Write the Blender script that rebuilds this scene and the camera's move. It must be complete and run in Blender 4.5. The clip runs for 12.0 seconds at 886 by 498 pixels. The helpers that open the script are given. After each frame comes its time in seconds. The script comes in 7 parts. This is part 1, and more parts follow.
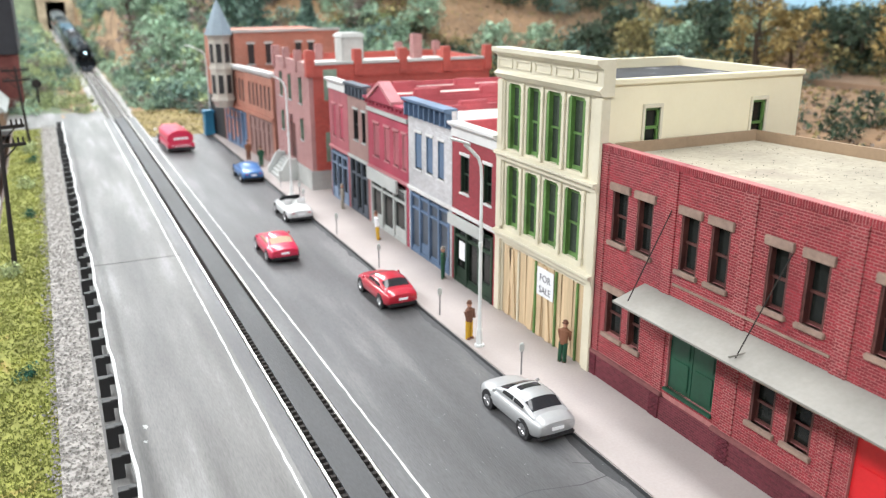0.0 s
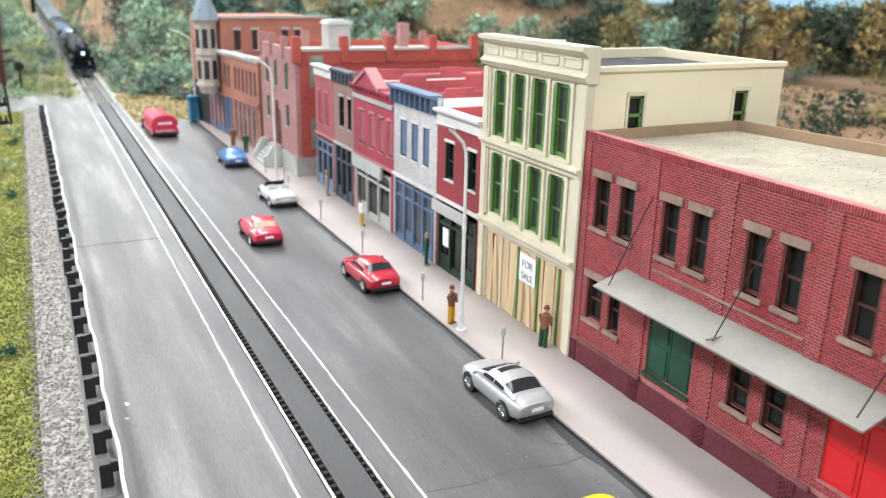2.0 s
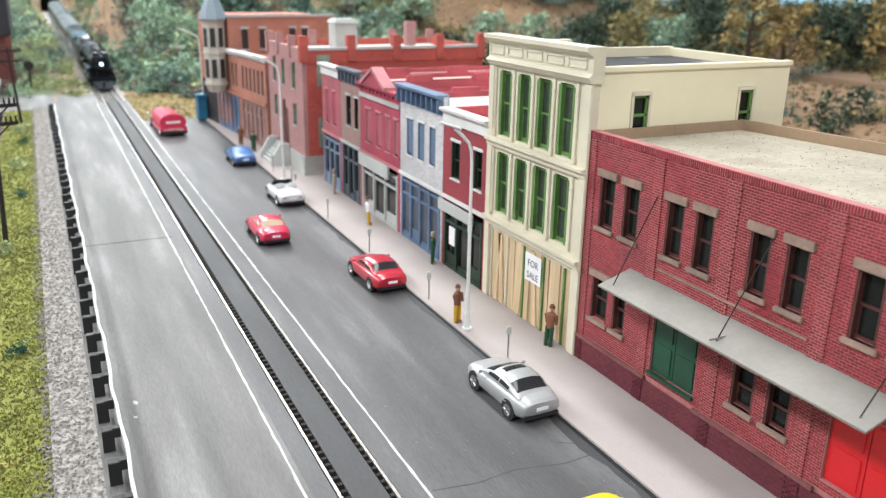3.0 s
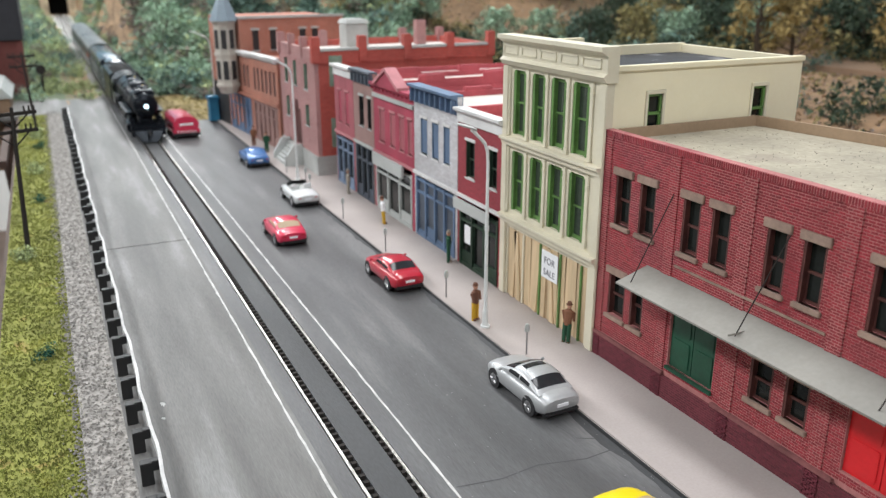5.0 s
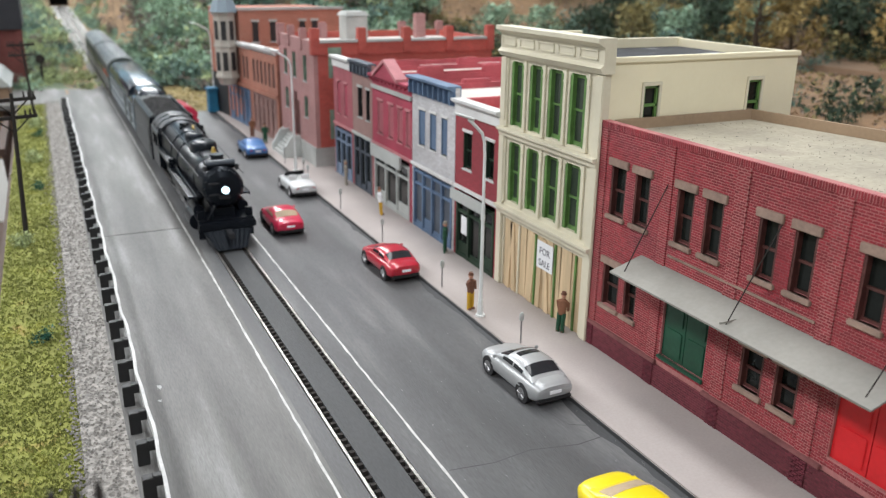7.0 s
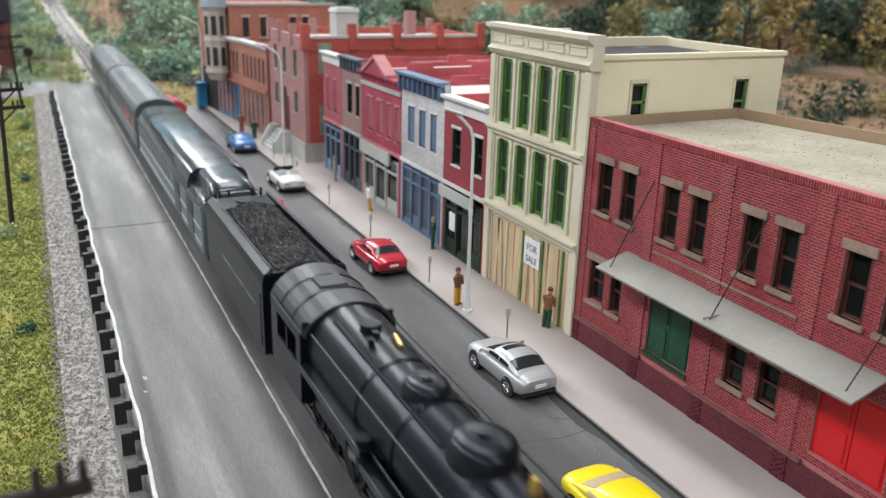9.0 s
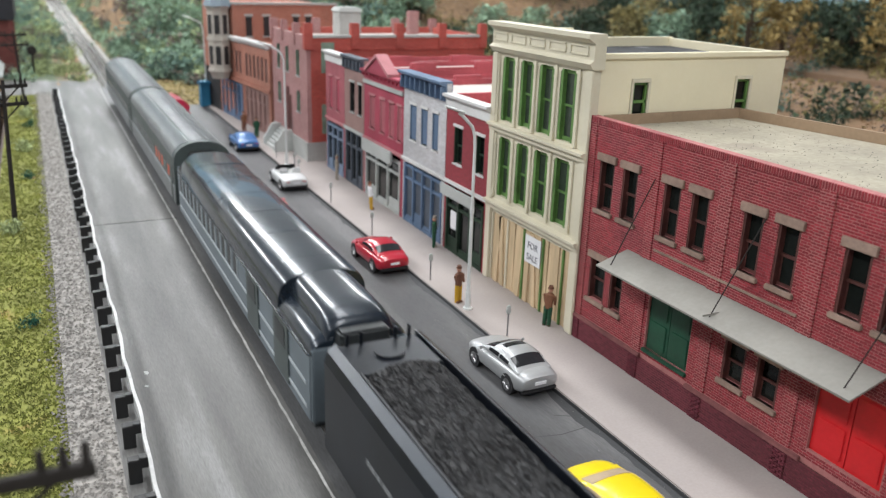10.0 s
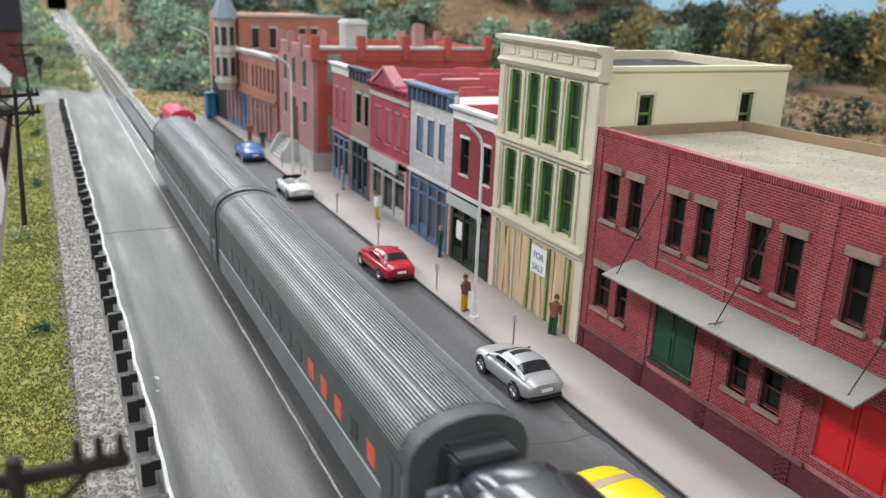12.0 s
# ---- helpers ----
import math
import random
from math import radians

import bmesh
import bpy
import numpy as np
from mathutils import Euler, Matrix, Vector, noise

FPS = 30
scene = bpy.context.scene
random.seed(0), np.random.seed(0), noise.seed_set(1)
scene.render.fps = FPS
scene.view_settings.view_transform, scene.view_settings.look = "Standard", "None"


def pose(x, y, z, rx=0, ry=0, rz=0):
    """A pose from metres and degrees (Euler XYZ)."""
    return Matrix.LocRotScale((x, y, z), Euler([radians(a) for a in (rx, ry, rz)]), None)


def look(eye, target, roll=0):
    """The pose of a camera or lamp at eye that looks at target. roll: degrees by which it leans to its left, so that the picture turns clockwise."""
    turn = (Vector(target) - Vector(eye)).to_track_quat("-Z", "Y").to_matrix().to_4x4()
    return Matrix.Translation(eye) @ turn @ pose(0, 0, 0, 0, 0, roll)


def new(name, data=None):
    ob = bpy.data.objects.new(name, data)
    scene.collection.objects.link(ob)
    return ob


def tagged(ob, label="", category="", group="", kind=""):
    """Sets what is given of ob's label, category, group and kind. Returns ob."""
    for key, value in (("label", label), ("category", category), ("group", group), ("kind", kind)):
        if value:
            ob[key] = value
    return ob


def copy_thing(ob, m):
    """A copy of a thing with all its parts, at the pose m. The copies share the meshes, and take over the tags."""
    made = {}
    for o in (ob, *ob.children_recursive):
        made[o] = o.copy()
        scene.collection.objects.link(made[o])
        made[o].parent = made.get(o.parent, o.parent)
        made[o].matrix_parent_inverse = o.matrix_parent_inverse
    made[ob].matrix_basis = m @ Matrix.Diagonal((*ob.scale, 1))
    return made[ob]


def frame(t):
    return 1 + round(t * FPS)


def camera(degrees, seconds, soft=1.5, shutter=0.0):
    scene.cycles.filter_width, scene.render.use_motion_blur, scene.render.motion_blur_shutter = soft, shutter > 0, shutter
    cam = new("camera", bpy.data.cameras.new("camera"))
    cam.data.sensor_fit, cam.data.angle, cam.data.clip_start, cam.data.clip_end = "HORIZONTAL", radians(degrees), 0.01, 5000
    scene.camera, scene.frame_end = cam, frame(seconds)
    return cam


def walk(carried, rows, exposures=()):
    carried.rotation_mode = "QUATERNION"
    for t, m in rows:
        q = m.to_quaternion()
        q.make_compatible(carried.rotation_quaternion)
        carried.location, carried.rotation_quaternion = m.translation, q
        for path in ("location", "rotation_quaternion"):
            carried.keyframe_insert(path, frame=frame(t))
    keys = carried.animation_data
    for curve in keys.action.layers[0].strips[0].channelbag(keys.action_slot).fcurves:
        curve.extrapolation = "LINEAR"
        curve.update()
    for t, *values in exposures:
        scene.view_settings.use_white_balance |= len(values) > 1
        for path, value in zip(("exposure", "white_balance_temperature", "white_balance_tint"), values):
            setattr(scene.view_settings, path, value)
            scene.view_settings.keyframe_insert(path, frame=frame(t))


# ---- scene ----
S = 1 / 87                      # the town is built to a scale of 1:87; numbers below are full-size metres
cam = camera(56.86, 12.0, soft=1.3, shutter=0.4)
cam.data.dof.use_dof, cam.data.dof.focus_distance, cam.data.dof.aperture_fstop = True, 26 * S, 21.0   # a phone held close: the far end is soft
ROWS = [
    (0, 0.608, 0.554, 13.880, -25.49, -17.75, 0.01),
    (0.5, 0.443, 0.544, 13.932, -25.90, -18.04, -0.36),
    (1, 0.538, 0.357, 13.835, -26.62, -18.16, -0.92),
    (1.5, 0.406, 0.215, 13.806, -26.32, -18.16, -1.00),
    (2, 0.472, 0.255, 13.577, -26.29, -18.14, -1.23),
    (2.5, 0.540, 0.185, 13.662, -25.93, -18.20, -1.31),
    (4.5, 0.159, 0.022, 13.795, -25.49, -18.82, 0.01),
    (5, 0.046, -0.030, 14.013, -25.46, -18.73, 0.04),
    (5.5, 0.000, 0.000, 13.817, -25.52, -18.80, -0.30),
    (6, 0.248, 0.002, 13.718, -25.49, -18.73, -0.42),
    (6.5, 0.088, -0.127, 13.683, -25.34, -18.84, -0.61),
    (7, -0.056, -0.357, 13.776, -25.41, -18.92, -0.69),
    (7.2, -0.150, -0.390, 13.800, -25.92, -18.94, -0.78),
    (9, -0.082, -0.538, 13.618, -25.95, -18.91, -1.52),
    (9.5, -0.124, -0.543, 13.530, -25.84, -18.92, -1.68),
    (10, -0.130, -0.675, 13.494, -25.74, -18.79, -1.83),
    (10.5, -0.105, -0.840, 13.737, -25.75, -18.11, -1.76),
    (11, -0.307, -0.778, 13.706, -25.67, -17.88, -1.84),
    (11.5, -0.538, -0.753, 13.570, -25.65, -17.84, -2.00),
    (12, -0.555, -0.929, 13.465, -25.60, -17.91, -2.18),
]
EXPOSURES = [(0, 0.55), (2.5, 0.5), (4.0, 0.05), (5, 0.0), (12, 0.0)]
walk(cam, [(t, pose(x * S, y * S, z * S, 90 + pitch, roll, yaw)) for t, x, y, z, yaw, pitch, roll in ROWS], EXPOSURES)

# ---- light: the ceiling lamps of the room over the layout ----
world = bpy.data.worlds.new("room_air")
world.use_nodes = True
world.node_tree.nodes["Background"].inputs[0].default_value = (0.80, 0.90, 1.0, 1)
world.node_tree.nodes["Background"].inputs[1].default_value = 0.25
scene.world = world
CEILING = 1.45                  # true metres over the street
LAMPS = [(-1.15, -1.1, 19), (-1.15, 0.5, 19), (-1.15, 1.9, 26), (-1.15, 3.3, 40), (0.30, -1.1, 16), (0.30, 0.7, 12), (0.30, 2.2, 22), (0.30, 3.6, 32), (1.55, 1.4, 8), (1.55, 3.2, 20)]   # x, y, watts


# ---- small builders ----
def thing(name, x, y, z, rz=0.0, label="", category="", group="", kind=""):
    """An empty at a thing's base."""
    ob = new(name)
    ob.empty_display_size = 0.005
    ob.matrix_basis = pose(x * S, y * S, z * S, 0, 0, rz)
    return tagged(ob, label, category, group, kind)


def part(name, bm, material, parent=None, label="", smooth=False, kind=""):
    """Links a bmesh, in full-size metres, as one mesh object at true scale."""
    bmesh.ops.scale(bm, vec=(S, S, S), verts=bm.verts)
    bm.normal_update()
    data = bpy.data.meshes.new(name)
    bm.to_mesh(data)
    bm.free()
    for m in (material if isinstance(material, (list, tuple)) else [material]):
        data.materials.append(m)
    if smooth:
        data.polygons.foreach_set("use_smooth", [True] * len(data.polygons))
        data.set_sharp_from_angle(angle=0.75)
    ob = new(name, data)
    ob.parent = parent
    return tagged(ob, label, "", "", kind)


def share(ob, x, y, z, parent=None, rz=0.0):
    """A further object on the mesh of ob."""
    o = new(ob.name.split(".")[0], ob.data)
    o.parent = parent
    o.matrix_basis = pose(x * S, y * S, z * S, 0, 0, rz)
    return o


def from_arrays(name, verts, faces, material, parent=None, kind="", label="", smooth=False):
    data = bpy.data.meshes.new(name)
    data.from_pydata((np.asarray(verts) * S).tolist(), [], [tuple(f) for f in faces])
    data.materials.append(material)
    if smooth:
        data.polygons.foreach_set("use_smooth", [True] * len(data.polygons))
    ob = new(name, data)
    ob.parent = parent
    return tagged(ob, label, "", "", kind)


def box(bm, x0, x1, y0, y1, z0, z1, bevel=0.0, mi=0):
    m = Matrix.Translation(((x0 + x1) / 2, (y0 + y1) / 2, (z0 + z1) / 2)) @ Matrix.Diagonal((abs(x1 - x0), abs(y1 - y0), abs(z1 - z0), 1))
    made = bmesh.ops.create_cube(bm, size=1, matrix=m)["verts"]
    faces = {f for v in made for f in v.link_faces}
    for f in faces:
        f.material_index = mi
    if bevel:
        edges = {e for v in made for e in v.link_edges}
        bmesh.ops.bevel(bm, geom=list(edges), offset=bevel, segments=2, affect="EDGES", material=mi)
    return bm


def tube(bm, a, b, r0, r1=None, n=10, mi=0):
    a, b = Vector(a), Vector(b)
    r1 = r0 if r1 is None else r1
    turn = (b - a).to_track_quat("Z", "Y").to_matrix().to_4x4()
    made = bmesh.ops.create_cone(bm, cap_ends=True, segments=n, radius1=r0, radius2=r1, depth=(b - a).length, matrix=Matrix.Translation((a + b) / 2) @ turn)["verts"]
    for f in {f for v in made for f in v.link_faces}:
        f.material_index = mi
    return bm


def ball(bm, x, y, z, rx, ry, rz, u=10, v=7, mi=0):
    made = bmesh.ops.create_uvsphere(bm, u_segments=u, v_segments=v, radius=1, matrix=Matrix.Translation((x, y, z)) @ Matrix.Diagonal((rx, ry, rz, 1)))["verts"]
    for f in {f for w in made for f in w.link_faces}:
        f.material_index = mi
    return bm


def loft(bm, rings, closed=True, caps=True, mi=0):
    """Joins rings of equal count, each a list of points, with faces."""
    rows = [[bm.verts.new(p) for p in ring] for ring in rings]
    n = len(rows[0])
    for a, b in zip(rows, rows[1:]):
        for i in range(n if closed else n - 1):
            j = (i + 1) % n
            bm.faces.new((a[i], a[j], b[j], b[i])).material_index = mi
    if caps and closed:
        bm.faces.new(rows[0][::-1]).material_index = mi
        bm.faces.new(rows[-1]).material_index = mi
    bmesh.ops.recalc_face_normals(bm, faces=bm.faces)
    return bm


def extrude_profile(bm, profile, y0, y1, mi=0):
    """A profile of (x, z) drawn along y."""
    return loft(bm, [[(x, y0, z) for x, z in profile], [(x, y1, z) for x, z in profile]], mi=mi)


def B():
    return bmesh.new()


# ---- materials ----
def mat(name, base, rough=0.75, metal=0.0, var=0.14, scale=1.2, bump=0.15, fine=14.0, stretch=(1, 1, 1), second=None, second_at=0.62, spread=0.0, coat=0.0):
    """A procedural surface: base colour with blotches and grain, a second tint where stains lie, and fine relief."""
    m = bpy.data.materials.new(name)
    m.use_nodes = True
    nt = m.node_tree
    n, link = nt.nodes, nt.links.new
    bsdf = n["Principled BSDF"]
    bsdf.inputs["Roughness"].default_value = rough
    bsdf.inputs["Metallic"].default_value = metal
    bsdf.inputs["Coat Weight"].default_value = coat
    tc = n.new("ShaderNodeTexCoord")
    mp = n.new("ShaderNodeMapping")
    mp.inputs["Scale"].default_value = stretch
    link(tc.outputs["Object"], mp.inputs["Vector"])
    big, small = n.new("ShaderNodeTexNoise"), n.new("ShaderNodeTexNoise")
    big.inputs["Scale"].default_value, big.inputs["Detail"].default_value = scale / S * 0.5, 5
    small.inputs["Scale"].default_value, small.inputs["Detail"].default_value = fine / S * 0.5, 3
    link(mp.outputs[0], big.inputs["Vector"])
    link(mp.outputs[0], small.inputs["Vector"])
    ramp = n.new("ShaderNodeValToRGB")
    lo = [c * (1 - var) for c in base]
    hi = [min(1, c * (1 + var)) for c in base]
    ramp.color_ramp.elements[0].color, ramp.color_ramp.elements[0].position = (*lo, 1), 0.36
    ramp.color_ramp.elements[1].color, ramp.color_ramp.elements[1].position = (*hi, 1), 0.64
    if second:
        e = ramp.color_ramp.elements.new(second_at)
        e.color = (*base, 1)
        ramp.color_ramp.elements[-1].color, ramp.color_ramp.elements[-1].position = (*second, 1), min(0.95, second_at + 0.1)
    link(big.outputs["Fac"], ramp.inputs["Fac"])
    mix = n.new("ShaderNodeMixRGB")
    mix.blend_type, mix.inputs["Fac"].default_value = "OVERLAY", min(0.9, var * 1.6)
    link(ramp.outputs["Color"], mix.inputs[1])
    link(small.outputs["Color"], mix.inputs[2])
    hue = n.new("ShaderNodeHueSaturation")
    hue.inputs["Saturation"].default_value = 1.0
    link(mix.outputs[0], hue.inputs["Color"])
    grey = n.new("ShaderNodeRGBToBW")
    link(small.outputs["Color"], grey.inputs[0])
    link(grey.outputs[0], mix.inputs[2])
    last = hue.outputs["Color"]
    if spread:
        geo = n.new("ShaderNodeNewGeometry")
        info = n.new("ShaderNodeObjectInfo")
        add = n.new("ShaderNodeMath")
        add.operation = "ADD"
        link(geo.outputs["Random Per Island"], add.inputs[0])
        link(info.outputs["Random"], add.inputs[1])
        wrap = n.new("ShaderNodeMath")
        wrap.operation = "FRACT"
        link(add.outputs[0], wrap.inputs[0])
        ran = n.new("ShaderNodeMapRange")
        ran.inputs["To Min"].default_value, ran.inputs["To Max"].default_value = 1 - spread, 1 + spread
        link(wrap.outputs[0], ran.inputs["Value"])
        link(ran.outputs[0], hue.inputs["Value"])
    link(last, bsdf.inputs["Base Color"])
    if bump:
        bp = n.new("ShaderNodeBump")
        bp.inputs["Strength"].default_value, bp.inputs["Distance"].default_value = bump, 0.04 * S
        link(grey.outputs[0], bp.inputs["Height"])
        link(bp.outputs[0], bsdf.inputs["Normal"])
    return m


def brick_mat(name, brick, mortar, rough=0.85, length=0.3, course=0.11):
    """Coursed brick for walls too far off for single bricks to be seen."""
    m = mat(name, brick, rough, var=0.16, scale=0.7, bump=0.0)
    n, link = m.node_tree.nodes, m.node_tree.links.new
    bsdf = n["Principled BSDF"]
    old = bsdf.inputs["Base Color"].links[0].from_socket
    tc = n.new("ShaderNodeTexCoord")
    sep, com, add = n.new("ShaderNodeSeparateXYZ"), n.new("ShaderNodeCombineXYZ"), n.new("ShaderNodeMath")
    link(tc.outputs["Object"], sep.inputs[0])
    link(sep.outputs[0], add.inputs[0])
    link(sep.outputs[1], add.inputs[1])
    link(add.outputs[0], com.inputs[0])
    link(sep.outputs[2], com.inputs[1])
    br = n.new("ShaderNodeTexBrick")
    br.inputs["Scale"].default_value = 1 / S
    br.inputs["Brick Width"].default_value, br.inputs["Row Height"].default_value = length, course
    br.inputs["Mortar Size"].default_value = 0.012
    br.inputs["Mortar"].default_value = (*mortar, 1)
    link(com.outputs[0], br.inputs["Vector"])
    link(old, br.inputs["Color1"])
    dark = n.new("ShaderNodeMixRGB")
    dark.blend_type, dark.inputs[0].default_value, dark.inputs[2].default_value = "MULTIPLY", 1.0, (0.82, 0.80, 0.80, 1)
    link(old, dark.inputs[1])
    link(dark.outputs[0], br.inputs["Color2"])
    link(br.outputs["Color"], bsdf.inputs["Base Color"])
    bp = n.new("ShaderNodeBump")
    bp.inputs["Strength"].default_value, bp.inputs["Distance"].default_value, bp.invert = 0.5, 0.02 * S, True
    link(br.outputs["Fac"], bp.inputs["Height"])
    link(bp.outputs[0], bsdf.inputs["Normal"])
    return m


def glass_mat(name, tint=(0.010, 0.012, 0.011), rough=0.12):
    m = mat(name, tint, rough, var=0.25, scale=0.4, bump=0.0)
    m.node_tree.nodes["Principled BSDF"].inputs["Specular IOR Level"].default_value = 0.28
    return m


def glow_mat(name, colour, strength):
    m = bpy.data.materials.new(name)
    m.use_nodes = True
    b = m.node_tree.nodes["Principled BSDF"]
    b.inputs["Base Color"].default_value = (*colour, 1)
    b.inputs["Emission Color"].default_value = (*colour, 1)
    b.inputs["Emission Strength"].default_value = strength
    return m


ASPHALT = mat("asphalt", (0.098, 0.099, 0.103), 0.55, var=0.34, scale=0.55, bump=0.3, fine=24, stretch=(2.2, 0.3, 1), second=(0.145, 0.145, 0.147), second_at=0.57)
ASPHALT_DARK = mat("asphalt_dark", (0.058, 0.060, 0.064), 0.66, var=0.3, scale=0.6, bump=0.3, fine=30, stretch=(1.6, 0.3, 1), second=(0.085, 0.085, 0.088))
CONCRETE_ROAD = mat("pale_road", (0.140, 0.138, 0.134), 0.6, var=0.34, scale=0.6, bump=0.25, fine=24, stretch=(2.4, 0.25, 1), second=(0.20, 0.20, 0.198), second_at=0.56)
WHITE_LINE = mat("line_paint", (0.54, 0.54, 0.53), 0.7, var=0.22, scale=2.5, fine=20)
SIDEWALK = mat("sidewalk", (0.365, 0.325, 0.312), 0.82, var=0.08, scale=0.4, bump=0.10, fine=24)
RAIL = mat("rail_steel", (0.62, 0.60, 0.57), 0.28, 0.9, var=0.2, scale=2)
RAIL_SIDE = mat("rail_rust", (0.06, 0.045, 0.035), 0.8)
TIE = mat("tie_wood", (0.022, 0.018, 0.016), 0.9)
BLACK = mat("black_paint", (0.012, 0.012, 0.013), 0.55, var=0.3)
GUARD_RAIL = mat("guard_rail", (0.50, 0.50, 0.50), 0.55, 0.1, var=0.2)
BALLAST = mat("ballast", (0.28, 0.272, 0.26), 0.95, var=0.3, scale=6, bump=0.6, fine=16, spread=0.3)
GRAVEL = mat("gravel", (0.225, 0.213, 0.200), 0.95, var=0.3, scale=6, bump=0.5, fine=16, spread=0.28)
GRASS_SOIL = mat("turf_soil", (0.235, 0.245, 0.055), 0.95, var=0.3, scale=1.1, bump=0.7, fine=9, second=(0.30, 0.20, 0.07))
TUFT = mat("turf", (0.245, 0.27, 0.070), 0.95, var=0.35, scale=0.8, bump=0.3, spread=0.45, second=(0.33, 0.31, 0.06))
FOLIAGE = {
    "dark": mat("foliage_dark", (0.125, 0.20, 0.165), 0.95, var=0.4, scale=2, spread=0.5),
    "mid": mat("foliage_mid", (0.27, 0.385, 0.275), 0.95, var=0.4, scale=1.6, spread=0.5),
    "light": mat("foliage_light", (0.34, 0.40, 0.205), 0.95, var=0.35, scale=1.6, spread=0.45),
    "gold": mat("foliage_gold", (0.30, 0.22, 0.085), 0.95, var=0.4, scale=1.6, spread=0.4),
    "brown": mat("foliage_brown", (0.20, 0.165, 0.145), 0.95, var=0.4, scale=1.6, spread=0.5),
    "olive": mat("foliage_olive", (0.235, 0.20, 0.085), 0.95, var=0.4, scale=1.6, spread=0.5),
    "deep": mat("foliage_deep", (0.042, 0.066, 0.040), 0.95, var=0.4, scale=2, spread=0.5),
    "sea": mat("foliage_sea", (0.020, 0.095, 0.065), 0.95, var=0.4, scale=2.5, spread=0.5),
}
BANK_SOIL = mat("bank_soil", (0.13, 0.17, 0.10), 0.95, var=0.35, scale=1.1, bump=0.8, fine=6, second=(0.20, 0.16, 0.09))
BARK = mat("bark", (0.07, 0.05, 0.035), 0.95)
DRY_GRASS = mat("dry_grass", (0.27, 0.205, 0.085), 0.95, var=0.35, scale=0.8, bump=0.6, fine=6, second=(0.15, 0.16, 0.05))
LETTER_GREY = mat("letter_grey", (0.20, 0.21, 0.22), 0.7)
STONE_PORTAL = mat("portal_stone", (0.42, 0.34, 0.24), 0.9, var=0.3, scale=0.8, bump=0.5, fine=4)
HILL = mat("hill_soil", (0.255, 0.155, 0.085), 0.95, var=0.4, scale=0.3, bump=1.0, fine=2.6, second=(0.14, 0.105, 0.055))
ROCK = mat("rock_face", (0.40, 0.26, 0.15), 0.9, var=0.55, scale=0.5, bump=1.0, fine=2.2, stretch=(1, 1, 2.2), second=(0.22, 0.15, 0.10))
BROWN_EDGE = mat("brown_board", (0.24, 0.155, 0.10), 0.8, var=0.2, scale=0.4)
BRICK = mat("red_brick", (0.305, 0.029, 0.042), 0.74, var=0.32, scale=0.35, bump=0.25, fine=14, second=(0.19, 0.030, 0.046), second_at=0.60, spread=0.24)
MORTAR = mat("brick_mortar", (0.45, 0.180, 0.175), 0.9, var=0.25, scale=0.5, second=(0.30, 0.085, 0.095), second_at=0.58)
MORTAR_DARK = mat("sooty_mortar", (0.150, 0.040, 0.048), 0.9, var=0.25, scale=0.6)
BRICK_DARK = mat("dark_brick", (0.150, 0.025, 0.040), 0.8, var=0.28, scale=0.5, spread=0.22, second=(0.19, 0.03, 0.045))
LINTEL = mat("stone_lintel", (0.295, 0.205, 0.165), 0.85, var=0.2, scale=2)
LEDGE = mat("stone_ledge", (0.205, 0.075, 0.075), 0.85, var=0.2, scale=2)
RED_FRAME = mat("oxblood_wood", (0.085, 0.027, 0.023), 0.6, var=0.3, scale=2)
GREEN_FRAME = mat("green_wood", (0.100, 0.205, 0.055), 0.55, var=0.22, scale=2)
SAGE_FRAME = mat("sage_wood", (0.20, 0.28, 0.22), 0.65, var=0.2, scale=2)
GREEN_DOOR = mat("green_door", (0.008, 0.060, 0.032), 0.5, var=0.2, scale=2)
DARK_GREEN = mat("dark_green_wood", (0.014, 0.036, 0.020), 0.6, var=0.25, scale=2)
RED_DOOR = mat("red_door", (0.60, 0.012, 0.018), 0.5, var=0.12, scale=1)
GLASS = glass_mat("window_glass")
GREEN_GLASS = glass_mat("green_tinted_glass", (0.045, 0.062, 0.045))
# near-black colour that holds the darkness of unlit insides
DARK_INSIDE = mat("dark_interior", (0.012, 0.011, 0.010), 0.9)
CREAM = mat("cream_paint", (0.78, 0.715, 0.53), 0.6, var=0.05, scale=0.5, bump=0.08)
CREAM_TRIM = mat("cream_trim", (0.66, 0.615, 0.485), 0.6, var=0.07, scale=0.8, bump=0.08)
PLYWOOD = mat("board_wood", (0.60, 0.455, 0.285), 0.8, var=0.14, scale=1.2, stretch=(1, 5, 0.4), bump=0.2)
ROOF_GRAVEL = mat("roof_gravel", (0.415, 0.375, 0.295), 0.95, var=0.22, scale=0.8, bump=0.5, fine=12, second=(0.34, 0.30, 0.24))
TAR = mat("tar", (0.035, 0.035, 0.04), 0.8, var=0.5, scale=1.5, second=(0.22, 0.22, 0.23))
PARAPET = mat("parapet_board", (0.33, 0.235, 0.155), 0.8, var=0.12, scale=0.5)
AWNING = mat("awning_metal", (0.25, 0.243, 0.22), 0.7, 0.0, var=0.1, scale=1.0, bump=0.12)
SIGN_WHITE = mat("sign_card", (0.82, 0.83, 0.86), 0.7, var=0.04)
INK = mat("ink", (0.12, 0.12, 0.15), 0.8)
GREY_METAL = mat("lamp_metal", (0.66, 0.68, 0.68), 0.5, 0.0, var=0.10)
STORE_RED = brick_mat("store_brick", (0.33, 0.045, 0.06), (0.24, 0.05, 0.06))
GABLE_RED = mat("gable_red", (0.36, 0.05, 0.085), 0.75, var=0.14, scale=1)
